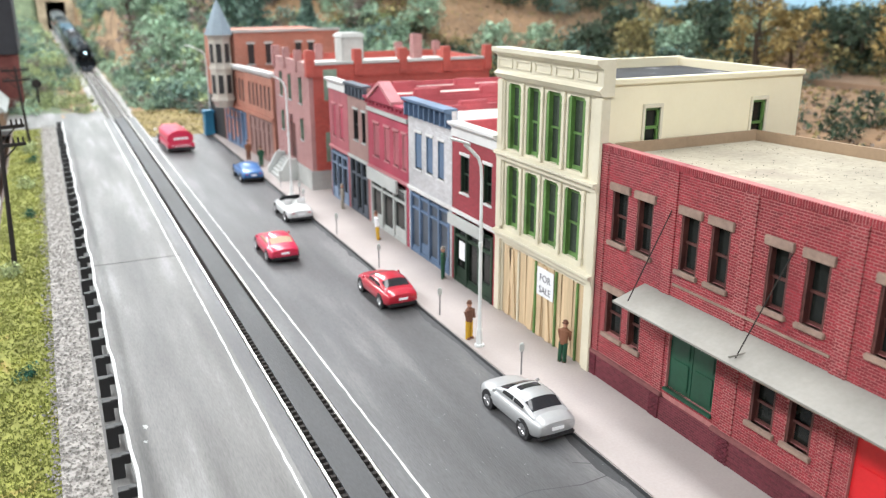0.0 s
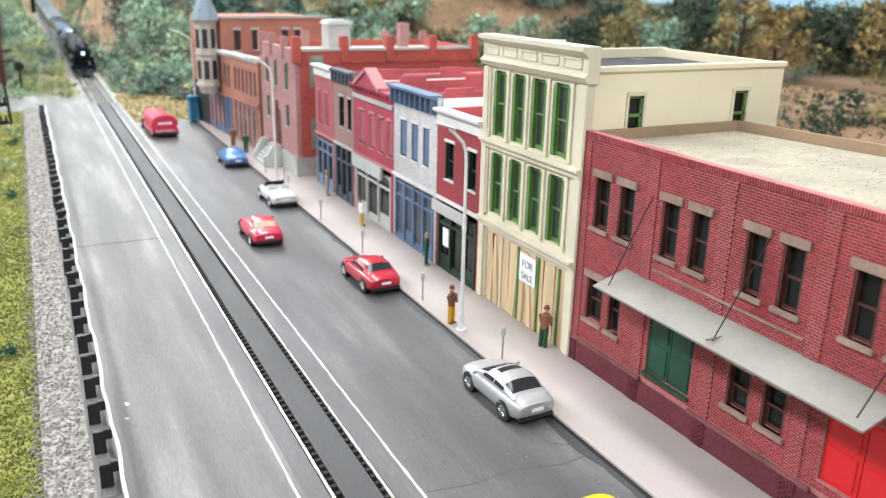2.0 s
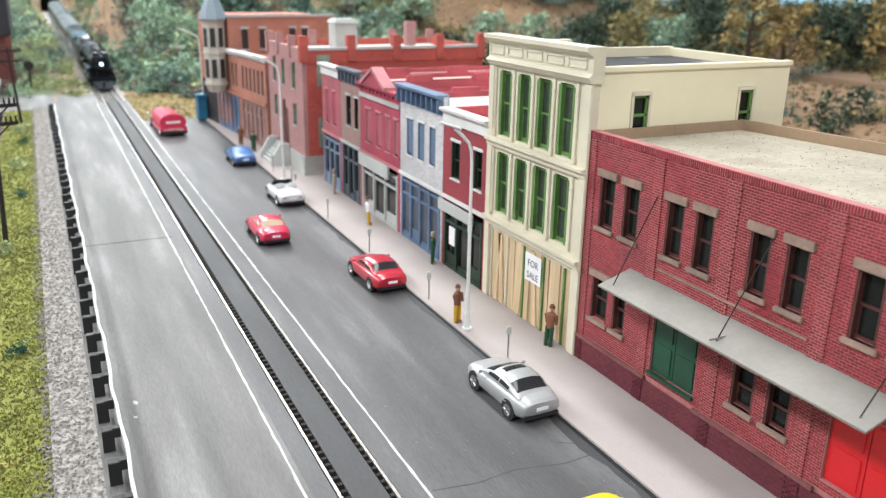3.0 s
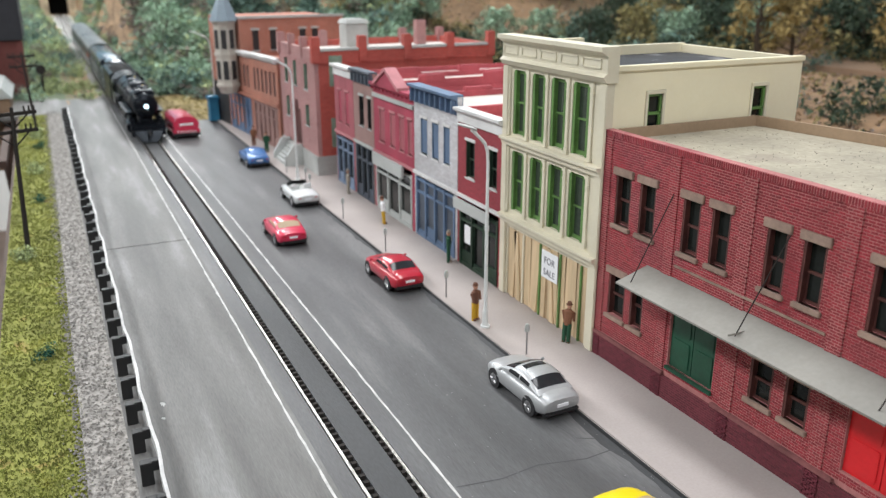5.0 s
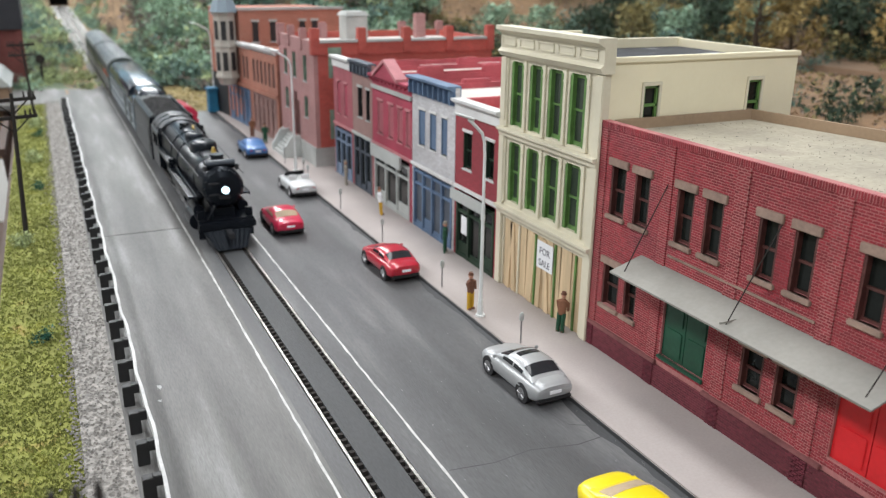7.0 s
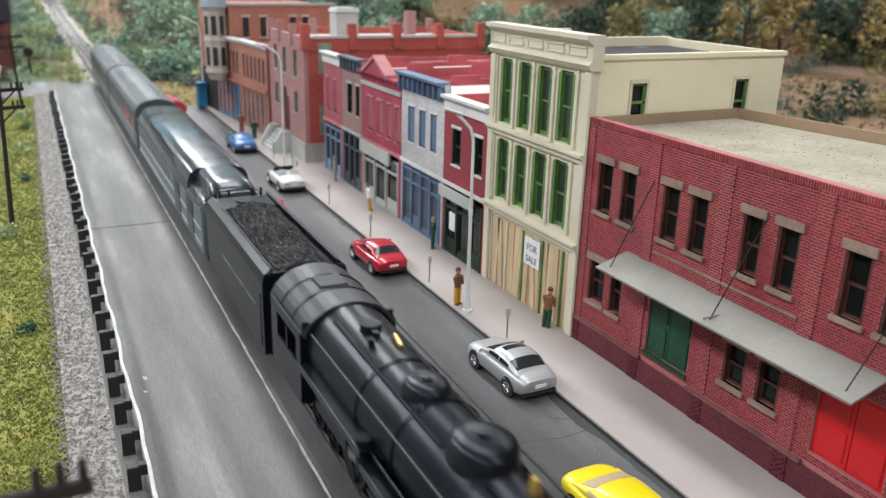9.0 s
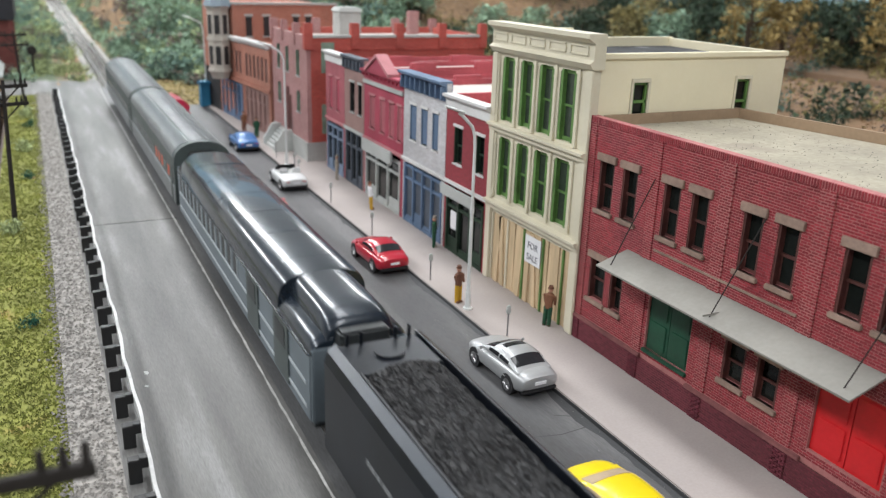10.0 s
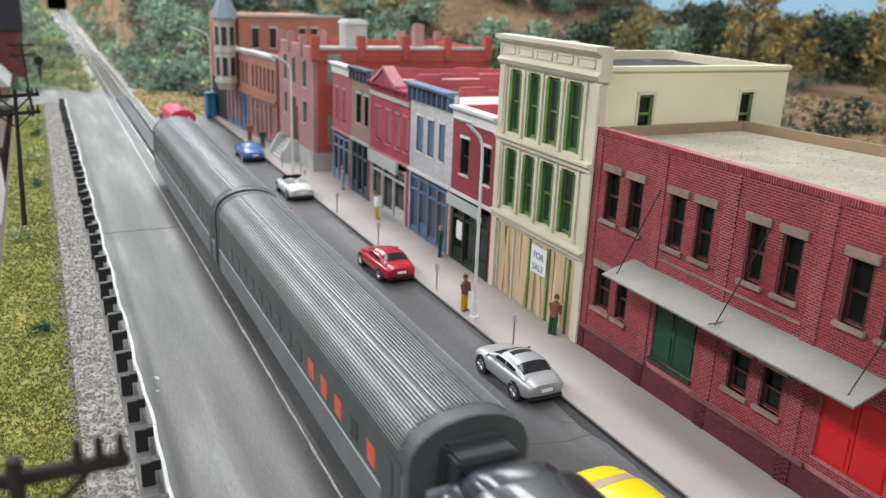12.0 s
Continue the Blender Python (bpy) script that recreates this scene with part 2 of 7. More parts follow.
HALL_RED = brick_mat("hall_brick", (0.50, 0.095, 0.075), (0.40, 0.12, 0.10))
HALL_FRONT = brick_mat("hall_front_brick", (0.39, 0.19, 0.19), (0.46, 0.30, 0.28))
ORANGE_BRICK = brick_mat("orange_brick", (0.43, 0.175, 0.125), (0.44, 0.24, 0.18))
ROSE = mat("rose_paint", (0.34, 0.095, 0.115), 0.75)
ROSE_TRIM = mat("rose_trim", (0.48, 0.20, 0.22), 0.75)
TAUPE = mat("taupe_paint", (0.285, 0.175, 0.16), 0.75)
SLATE = mat("slate_paint", (0.075, 0.090, 0.115), 0.7)
BLUE_TRIM = mat("blue_paint", (0.105, 0.165, 0.265), 0.65, var=0.16)
GREY_BLUE = mat("grey_blue_paint", (0.17, 0.225, 0.32), 0.65)
PALE_BRICK = brick_mat("pale_brick", (0.56, 0.56, 0.58), (0.50, 0.50, 0.52))
WHITE_TRIM = mat("white_trim", (0.68, 0.68, 0.68), 0.65, var=0.08)
GREY_TRIM = mat("grey_trim", (0.43, 0.45, 0.44), 0.7, var=0.1)
GREY_STONE = mat("grey_stone", (0.40, 0.41, 0.40), 0.8, var=0.12)
TURRET_ROOF = mat("turret_slate", (0.215, 0.275, 0.325), 0.7, var=0.12)
TURRET_WALL = mat("turret_wall", (0.46, 0.43, 0.385), 0.75)
PAVED_ROOF = mat("roof_felt", (0.66, 0.60, 0.56), 0.85, var=0.12)
RED_ROOF = mat("roof_red", (0.40, 0.075, 0.092), 0.8, var=0.16)
BLUE_BOOTH = mat("booth_blue", (0.03, 0.20, 0.36), 0.5)
LOCO = mat("loco_black", (0.0060, 0.0075, 0.0110), 0.30, 0.0, var=0.3, scale=1.5, bump=0.05)
LOCO.node_tree.nodes["Principled BSDF"].inputs["Specular IOR Level"].default_value = 0.22
LOCO.node_tree.nodes["Principled BSDF"].inputs["Specular Tint"].default_value = (0.78, 0.88, 1.0, 1)
LOCO_GREY = mat("loco_graphite", (0.030, 0.032, 0.037), 0.45, 0.2, var=0.2)
COAL = mat("coal", (0.026, 0.026, 0.028), 0.55, var=0.4, scale=4, spread=0.4)
COACH_ROOF = mat("coach_roof_black", (0.017, 0.025, 0.037), 0.27, 0.25, var=0.15, scale=0.5, bump=0.02, coat=0.35)
COACH_SIDE = mat("coach_side_grey", (0.135, 0.165, 0.19), 0.45, 0.1, var=0.1, scale=0.5, bump=0.02)
COACH_BAND = mat("coach_band", (0.46, 0.50, 0.53), 0.45, 0.1, var=0.08)
COACH_SILVER = mat("coach_silver", (0.265, 0.278, 0.285), 0.42, 0.5, var=0.08, bump=0.03)
# ends and doors; under the roof ribs its darkness serves as groove shade
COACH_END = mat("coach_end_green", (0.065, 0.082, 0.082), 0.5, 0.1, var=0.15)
COACH_DARK = mat("coach_dark", (0.030, 0.034, 0.036), 0.5)
ORANGE_GLOW = glow_mat("cabin_light", (0.50, 0.085, 0.04), 0.16)
HEADLIGHT = glow_mat("headlight_glow", (0.62, 0.88, 1.0), 3.0)
BRASS = mat("brass", (0.75, 0.55, 0.16), 0.3, 0.9, var=0.1)
TYRE = mat("tyre", (0.014, 0.014, 0.015), 0.75)
RIM = mat("rim", (0.35, 0.35, 0.36), 0.35, 0.8)
CAR_GLASS = glass_mat("car_glass", (0.022, 0.023, 0.026), 0.12)
CAR_RED = mat("car_red", (0.43, 0.010, 0.030), 0.28, 0.0, var=0.06, bump=0.0, coat=0.6)
CAR_PINK = mat("car_red_bright", (0.60, 0.026, 0.080), 0.3, 0.0, var=0.06, bump=0.0, coat=0.5)
CAR_SILVER = mat("car_silver", (0.40, 0.41, 0.42), 0.40, 0.35, var=0.05, bump=0.0, coat=0.25)
CAR_WHITE = mat("car_white", (0.62, 0.63, 0.64), 0.4, 0.1, var=0.05, bump=0.0, coat=0.3)
CAR_BLUE = mat("car_blue", (0.045, 0.15, 0.38), 0.3, 0.1, var=0.06, bump=0.0, coat=0.5)
CAR_YELLOW = mat("car_yellow", (0.80, 0.62, 0.01), 0.35, 0.0, var=0.05, bump=0.0, coat=0.4)
CAR_TRIM = mat("car_trim", (0.020, 0.020, 0.022), 0.6)
TAIL_LIGHT = mat("tail_light", (0.45, 0.01, 0.015), 0.3)
BEIGE = mat("beige_trim", (0.42, 0.32, 0.21), 0.6)
SKIN = mat("figure_face", (0.50, 0.27, 0.19), 0.8)
WALL_PAINT = mat("room_wall", (0.62, 0.62, 0.60), 0.9, var=0.05, scale=0.1)
FLOOR_MAT = mat("room_floor", (0.10, 0.07, 0.055), 0.9, var=0.2, scale=0.1)
FASCIA = mat("fascia_brown", (0.055, 0.030, 0.022), 0.7)
MILL_RED = brick_mat("mill_brick", (0.16, 0.042, 0.038), (0.15, 0.06, 0.05))
MILL_DARK = mat("mill_dark", (0.022, 0.022, 0.028), 0.8)


def backdrop_mat():
    """Hand-painted distance: woods below, blue hills, then sky with soft cloud."""
    m = mat("backdrop_paint", (0.30, 0.42, 0.55), 0.95, var=0.2, scale=0.05, bump=0)
    n, link = m.node_tree.nodes, m.node_tree.links.new
    bsdf = n["Principled BSDF"]
    tc, sep, noise_n = n.new("ShaderNodeTexCoord"), n.new("ShaderNodeSeparateXYZ"), n.new("ShaderNodeTexNoise")
    noise_n.inputs["Scale"].default_value, noise_n.inputs["Detail"].default_value = 0.10 / S, 7
    link(tc.outputs["Object"], sep.inputs[0])
    link(tc.outputs["Object"], noise_n.inputs["Vector"])
    add = n.new("ShaderNodeMath")
    add.operation = "MULTIPLY_ADD"
    add.inputs[1].default_value = 3.5 * S
    link(noise_n.outputs["Fac"], add.inputs[0])
    link(sep.outputs[2], add.inputs[2])
    ran = n.new("ShaderNodeMapRange")
    ran.inputs["From Min"].default_value, ran.inputs["From Max"].default_value = 6 * S, 20 * S
    link(add.outputs[0], ran.inputs["Value"])
    ramp = n.new("ShaderNodeValToRGB")
    cr = ramp.color_ramp
    cr.elements[0].color, cr.elements[0].position = (0.055, 0.10, 0.06, 1), 0.25
    cr.elements[1].color, cr.elements[1].position = (0.36, 0.58, 0.74, 1), 1.0
    for p, c in ((0.36, (0.10, 0.16, 0.17, 1)), (0.42, (0.13, 0.23, 0.27, 1)), (0.44, (0.34, 0.56, 0.70, 1))):
        cr.elements.new(p).color = c
    link(ran.outputs[0], ramp.inputs["Fac"])
    link(ramp.outputs["Color"], bsdf.inputs["Base Color"])
    return m


BACKDROP = backdrop_mat()


# ---- the room round the layout (true metres) ----
def room():
    def slab(name, x0, x1, y0, y1, z0, z1, m):
        bm = box(B(), x0 / S, x1 / S, y0 / S, y1 / S, z0 / S, z1 / S)
        return part(name, bm, m, kind="structure")
    slab("room_floor", -2.6, 2.6, -2.6, 4.6, -1.15, -1.10, FLOOR_MAT)
    slab("ceiling", -2.6, 2.6, -2.6, 4.6, CEILING, CEILING + 0.05, WALL_PAINT)
    slab("wall_west", -2.65, -2.6, -2.6, 4.6, -1.10, CEILING, WALL_PAINT)
    slab("wall_east", 2.6, 2.65, -2.6, 4.6, -1.10, CEILING, WALL_PAINT)
    slab("wall_south", -2.6, 2.6, -2.65, -2.6, -1.10, CEILING, WALL_PAINT)
    slab("wall_north", -2.6, 2.6, 4.6, 4.65, -1.10, CEILING, WALL_PAINT)
    for x, y, watts in LAMPS:
        lamp = bpy.data.lights.new("ceiling_light", "AREA")
        lamp.shape, lamp.size, lamp.size_y = "RECTANGLE", 0.30, 1.2
        lamp.energy, lamp.color = watts, (0.965, 0.985, 1.0)
        ob = new("ceiling_light_glow", lamp)
        ob.matrix_basis = look((x, y, CEILING - 0.045), (x, y, 0))
        fix = thing("ceiling_light", x / S, y / S, CEILING / S, 0, "long white enamelled fluorescent ceiling light", "ceiling light", "lights over the layout")
        part("housing", box(B(), -0.17 / S, 0.17 / S, -0.62 / S, 0.62 / S, -0.04 / S, -0.002 / S, 0.4), WHITE_TRIM, fix)


def smooth(v):
    v = max(0.0, min(1.0, v))
    return v * v * (3 - 2 * v)


def track_x(y):
    return 7.32 - 2.6 * smooth((y - 140) / 100)


def track_z(y):
    return 4.2 * smooth((y - 150) / 85)


def hill(x, y):
    """Height of the country round the town."""
    n = noise.noise((x * 0.045, y * 0.045, 1.7)) * 1.6 + noise.noise((x * 0.16, y * 0.16, 4.0)) * 0.55
    away = max(0.0, x - 34, (y - 100) * 0.9 if x > 9 else 0)
    if x > 9:
        far = 0.8 * smooth((x - 34) / 12) + 1.4 * smooth((x - 48) / 25) + 6.5 * smooth((x - 88) / 20)
        back = 11.0 * smooth((y - 101) / 60) * smooth((x - 9) / 10)
        z = max(far, back) + n * smooth(away / 14)
    else:
        z = 2.6 * smooth((y - 104) / 50) * smooth((track_x(y) - 2.6 - x) / 3) + 2.2 * smooth((y - 165) / 60)
        z += 0.5 * n * smooth((y - 103) / 12)
    # the cutting for the line
    d = abs(x - track_x(y))
    if y > 96:
        side = smooth((d - 2.3) / 3.2)
        z = (track_z(y) - 0.25) * (1 - side) + max(z, track_z(y) - 0.2) * side
        if x > track_x(y):
            z += 6.5 * smooth((d - 3.2) / 3.0) * smooth((y - 128) / 22)
    if y > 230 and d > 4.0:
        z = max(z, 12.5 + n)
    return z


def terrain(name, x0, x1, y0, y1, step, material, label, keep):
    xs, ys = np.arange(x0, x1 + step / 2, step), np.arange(y0, y1 + step / 2, step)
    verts = [(x, y, hill(x, y)) for y in ys for x in xs]
    n = len(xs)
    faces = []
    for j in range(len(ys) - 1):
        for i in range(n - 1):
            if keep(xs[i] + step / 2, ys[j] + step / 2):
                faces.append((j * n + i, j * n + i + 1, (j + 1) * n + i + 1, (j + 1) * n + i))
    ob = from_arrays(name, verts, faces, material, smooth=True, kind="structure", label=label)
    return ob


def ground():
    def slab(name, x0, x1, y0, y1, z0, z1, m, label="", bevel=0.0):
        return part(name, box(B(), x0, x1, y0, y1, z0, z1, bevel), m, label=label, kind="structure")
    slab("road_bed", 0.7, 14.6, -30, 104, -1.0, -0.16, BLACK, "dark bed under the street")
    slab("road_west", 0.75, 5.9, -30, 44.85, -0.16, 0.0, CONCRETE_ROAD, "worn pale grey street lane beside the rails")
    slab("road_west_far", 0.75, 5.9, 44.95, 98.5, -0.16, 0.0, CONCRETE_ROAD, "pale grey street lane")
    slab("road_shoulder", 5.9, 6.50, -30, 98.5, -0.16, -0.002, ASPHALT, "grey strip along the rail")
    slab("road_infill", 6.86, 7.84, -30, 98.5, -0.16, -0.004, ASPHALT_DARK, "dark grey infill between the rails")
    slab("road_east_shoulder", 8.14, 9.0, -30, 98.5, -0.16, -0.002, ASPHALT, "grey strip along the rail")
    slab("road_east", 9.0, 14.6, -30, 98.5, -0.16, 0.0, ASPHALT, "grey asphalt street lane")
    slab("road_cross_west", -14, 0.75, 94.5, 106, -0.5, -0.012, CONCRETE_ROAD, "pale crossing road")
    slab("road_cross_far", 0.75, 5.9, 98.5, 105, -0.5, -0.012, CONCRETE_ROAD)
    slab("pavement", 14.52, 18.2, -30, 83.5, -0.5, 0.15, SIDEWALK, "pale pinkish concrete pavement with a kerb", 0.04)
    slab("town_ground", 17.9, 36, -30, 101, -0.8, -0.02, HILL, "bare tan ground behind the shops")
    slab("ground_verge", 9.0, 34, 84, 103, -0.5, 0.02, DRY_GRASS, "dry yellowish grass verge at the end of the street")
    slab("kerb", 14.49, 14.517, -30, 83.5, -0.15, 0.135, ASPHALT_DARK, "dark grey kerb face")
    # dirt swept against the kerb, with a ragged edge
    rnd = random.Random(17)
    bm = B()
    ys = np.arange(-6, 80, 0.4)
    wide = [0.22 + 0.16 * noise.noise((0.0, y * 0.35, 3.0)) + 0.10 * noise.noise((5.0, y * 1.7, 3.0)) + rnd.uniform(-0.05, 0.05) + 0.14 * math.exp(-((y - 18.4) / 1.5) ** 2) for y in ys]
    lo = [bm.verts.new((14.488 - w, y, 0.005)) for w, y in zip(wide, ys)]
    hi = [bm.verts.new((14.488, y, 0.005)) for y in ys]
    for i in range(len(ys) - 1):
        bm.faces.new((lo[i], hi[i], hi[i + 1], lo[i + 1]))
    part("gutter_dirt", bm, ASPHALT_DARK, label="dark dirt along the kerb", kind="structure")
    tufts("road_grit", 110, lambda rng, n: (14.4 - 5.2 * rng.random(n) ** 1.6, rng.uniform(9, 27, n), np.full(n, 0.012)), 0.016, GREY_TRIM, "pale specks of grit on the asphalt", 61)
    for x in (5.71, 8.87):
        # hand-painted line with a wavering edge
        bm = B()
        ys = np.arange(-28, 98, 0.5)
        rnd = random.Random(int(x * 10))
        edge = [(0.04 + rnd.uniform(-0.018, 0.018), 0.04 + rnd.uniform(-0.018, 0.018)) for _ in ys]
        lo = [bm.verts.new((x - a, y, 0.014)) for (a, b), y in zip(edge, ys)]
        hi = [bm.verts.new((x + b, y, 0.014)) for (a, b), y in zip(edge, ys)]
        for i in range(len(ys) - 1):
            bm.faces.new((lo[i], hi[i], hi[i + 1], lo[i + 1]))
        part("lane_line", bm, WHITE_LINE, label="hand-painted white lane line", kind="structure")
    # worn marks on the street
    rnd = random.Random(8)
    for x, y, r, m, name in ((2.04, 26.5, 0.16, GREY_STONE, "paint_scuff"), (1.95, 25.5, 0.08, GREY_STONE, "paint_scuff")):
        bm = B()
        bm.faces.new([bm.verts.new((x + r * rnd.uniform(0.3, 1.2) * math.cos(a), y + 1.3 * r * rnd.uniform(0.3, 1.2) * math.sin(a), 0.010)) for a in np.linspace(0, 6.283, 15)[:-1]])
        part(name, bm, m, label="pale scuff on the road paint", kind="structure")
    for pts in ([(9.0, 17.9), (10.4, 17.7), (11.7, 17.85), (13.2, 17.5), (14.5, 17.6)], [(8.2, 36.2), (8.6, 36.3), (8.98, 36.25)], [(12.8, 22.5), (13.6, 18.6), (14.3, 18.2)]):
        bm = B()
        for (xa, ya), (xb, yb) in zip(pts, pts[1:]):
            bm.faces.new([bm.verts.new(v) for v in ((xa, ya - 0.02, 0.006), (xb, yb - 0.02, 0.006), (xb, yb + 0.02, 0.006), (xa, ya + 0.02, 0.006))])
        part("road_crack", bm, ASPHALT_DARK, label="thin dark crack across the lane", kind="structure")
    # rails set in the street, then on ballast up the grade
    for side, x in (("rail", 6.58), ("rail", 8.06)):
        bm = B()
        ys = list(np.arange(-30, 232, 2.0))
        prof = ((-0.045, 0.02), (0.045, 0.02), (0.05, -0.03), (0.025, -0.05), (0.03, -0.16), (-0.03, -0.16), (-0.025, -0.05), (-0.05, -0.03))
        loft(bm, [[(track_x(y) + x - 7.32 + a, y, track_z(y) + b) for a, b in prof] for y in ys])
        part(side, bm, RAIL, label="worn steel rail with a bright running edge", kind="structure")
    ties = B()
    y = -29.0
    while y < 98.4:
        for x in (6.70, 7.88):
            box(ties, x, x + 0.15, y, y + 0.13, -0.16, -0.02)
        y += 0.36
    while y < 228:
        box(ties, track_x(y) - 1.3, track_x(y) + 1.3, y, y + 0.24, track_z(y) - 0.30, track_z(y) - 0.13)
        y += 0.52
    part("track_tie", ties, TIE, label="dark wooden ties showing in the flangeways", kind="stuff")
    # ballast shoulder up the grade
    bm = B()
    ys = list(np.arange(98.5, 230, 3.0))
    loft(bm, [[(track_x(y) + a, y, track_z(y) + b) for a, b in ((-2.7, -0.4), (-1.7, -0.142), (1.7, -0.142), (2.7, -0.4), (2.7, -0.9), (-2.7, -0.9))] for y in ys])
    part("ballast_bed", bm, BALLAST, label="pale grey ballast under the line", kind="structure")
    # west verge: gravel shoulder and turf on the layout's edge board
    slab("verge_west", -3.15, 0.75, -30, 94.5, -1.2, -0.06, GRASS_SOIL, "mown yellow-green model turf strip")
    slab("gravel_bed", -0.55, 0.75, -30, 94.5, -0.06, 0.0, GRAVEL, "grey gravel shoulder")
    slab("layout_fascia", -3.35, -3.15, -30, 104, -25, -0.15, FASCIA, "dark brown fascia board at the layout's edge")
    slab("layout_base", -3.15, 110, -32, 240, -2.4, -1.3, FASCIA, "table that carries the layout")
    terrain("hillside", 34, 112, -30, 236, 1.6, HILL, "tan ground-foam hillside", lambda x, y: True)
    terrain("hill_north", 1.6, 36, 101, 236, 1.2, ROCK, "orange-tan rock and soil slope beyond the street", lambda x, y: True)
    terrain("bank_west", -26, 2.8, 105, 236, 1.2, BANK_SOIL, "overgrown bank beside the line", lambda x, y: True)
    for name, x0, x1, y0, y1 in (("backdrop_east", 112, 112.6, -30, 240), ("backdrop_north", -26, 112.6, 240, 240.6)):
        slab(name, x0, x1, y0, y1, -2, 60, BACKDROP, "painted backdrop of woods, hills and pale sky")
    # a cut shelf of brown board along the hill
    bm = B()
    ys = np.arange(20, 130, 5.0)
    loft(bm, [[(88 + math.sin(y * 0.05) * 1.5 + a, y, 0.6 + b) for a, b in ((0, 0), (0, 2.3), (9, 3.0), (9, 0))] for y in ys])
    part("hill_shelf", bm, BROWN_EDGE, label="flat brown shelf cut into the hillside", kind="structure")


def gravel():
    rng = np.random.default_rng(3)
    n = 9000
    y = 14 + 82 * rng.random(n) ** 1.7
    x = rng.uniform(-0.75, 0.72, n) - 0.25 * np.abs(rng.normal(size=n)) * (rng.random(n) < 0.25)
    r = rng.uniform(0.03, 0.075, n)
    octa = np.array([(1, 0, 0), (0, 1, 0), (-1, 0, 0), (0, -1, 0), (0, 0, 0.8)], float)
    v = octa[None] * r[:, None, None] * rng.uniform(0.6, 1.3, (n, 5, 1))
    a = rng.uniform(0, 6.28, n)
    c, s = np.cos(a)[:, None], np.sin(a)[:, None]
    vx, vy = v[..., 0] * c - v[..., 1] * s, v[..., 0] * s + v[..., 1] * c
    verts = np.stack([vx + x[:, None], vy + y[:, None], v[..., 2] + 0.005], -1).reshape(-1, 3)
    tri = np.array([(0, 1, 4), (1, 2, 4), (2, 3, 4), (3, 0, 4)])
    faces = (tri[None] + 5 * np.arange(n)[:, None, None]).reshape(-1, 3)
    from_arrays("gravel", verts, faces, GRAVEL, kind="stuff", label="loose grey gravel along the guard rail")


def tufts(name, n, spot, size, material, label, seed):
    """Ground foam: small upright flakes; spot(rng, n) gives x, y, z."""
    rng = np.random.default_rng(seed)
    x, y, z = spot(rng, n)
    k = 3
    x, y, z = (np.repeat(q, k) for q in (x, y, z))
    m = len(x)
    x, y = x + rng.normal(0, size * 0.5, m), y + rng.normal(0, size * 0.5, m)
    a, h, w = rng.uniform(0, 6.28, m), size * rng.uniform(0.4, 1.2, m), size * rng.uniform(0.3, 0.7, m)
    dx, dy = np.cos(a) * w, np.sin(a) * w
    lx, ly = rng.normal(0, size * 0.45, m), rng.normal(0, size * 0.45, m)
    verts = np.stack([np.stack([x - dx, y - dy, z - 0.02], -1), np.stack([x + dx, y + dy, z - 0.02], -1), np.stack([x + lx, y + ly, z + h], -1)], 1).reshape(-1, 3)
    faces = np.arange(3 * m).reshape(-1, 3)
    return from_arrays(name, verts, faces, material, kind="stuff", label=label)


def clump(rng, n, r, flat=0.8, lumps=7):
    """Vertices and triangles of one foam bush: flakes over a lumpy heap."""
    cs = np.concatenate([np.zeros((1, 3)), rng.normal(0, 0.42, (lumps, 3))]) * r
    cs[:, 2] = np.abs(cs[:, 2]) * flat + 0.25 * r
    rs = r * rng.uniform(0.38, 0.62, len(cs))
    pick = rng.integers(0, len(cs), n)
    d = rng.normal(size=(n, 3))
    d /= np.linalg.norm(d, axis=1, keepdims=True)
    p = cs[pick] + d * rs[pick, None] * rng.uniform(0.82, 1.06, (n, 1))
    s = r * rng.uniform(0.045, 0.105, (n, 1, 1))
    v = p[:, None] + rng.normal(0, 1, (n, 3, 3)) * s
    v[..., 2] = np.maximum(v[..., 2], -0.1 * r)
    return v.reshape(-1, 3)


def bushes(name, places, kind_of, label, seed, flakes=400):
    """Low shrubs, one stuff object for each tint. places: x, y, z, radius, tint."""
    rng = np.random.default_rng(seed)
    kinds = [[clump(rng, flakes, 1.0) for _ in range(4)] for _ in range(1)][0]
    for tint in sorted({p[4] for p in places}):
        vs = []
        for i, (x, y, z, r, t) in enumerate(places):
            if t != tint:
                continue
            a = rng.uniform(0, 6.28)
            v = kinds[i % 4]
            c, s = math.cos(a), math.sin(a)
            vs.append(np.stack([(v[:, 0] * c - v[:, 1] * s) * r + x, (v[:, 0] * s + v[:, 1] * c) * r + y, v[:, 2] * r * rng.uniform(0.7, 1.2) + z - 0.12 * r], -1))
        vs = np.concatenate(vs)
        from_arrays(name, vs, np.arange(len(vs)).reshape(-1, 3), FOLIAGE[tint], kind="stuff", label=label)


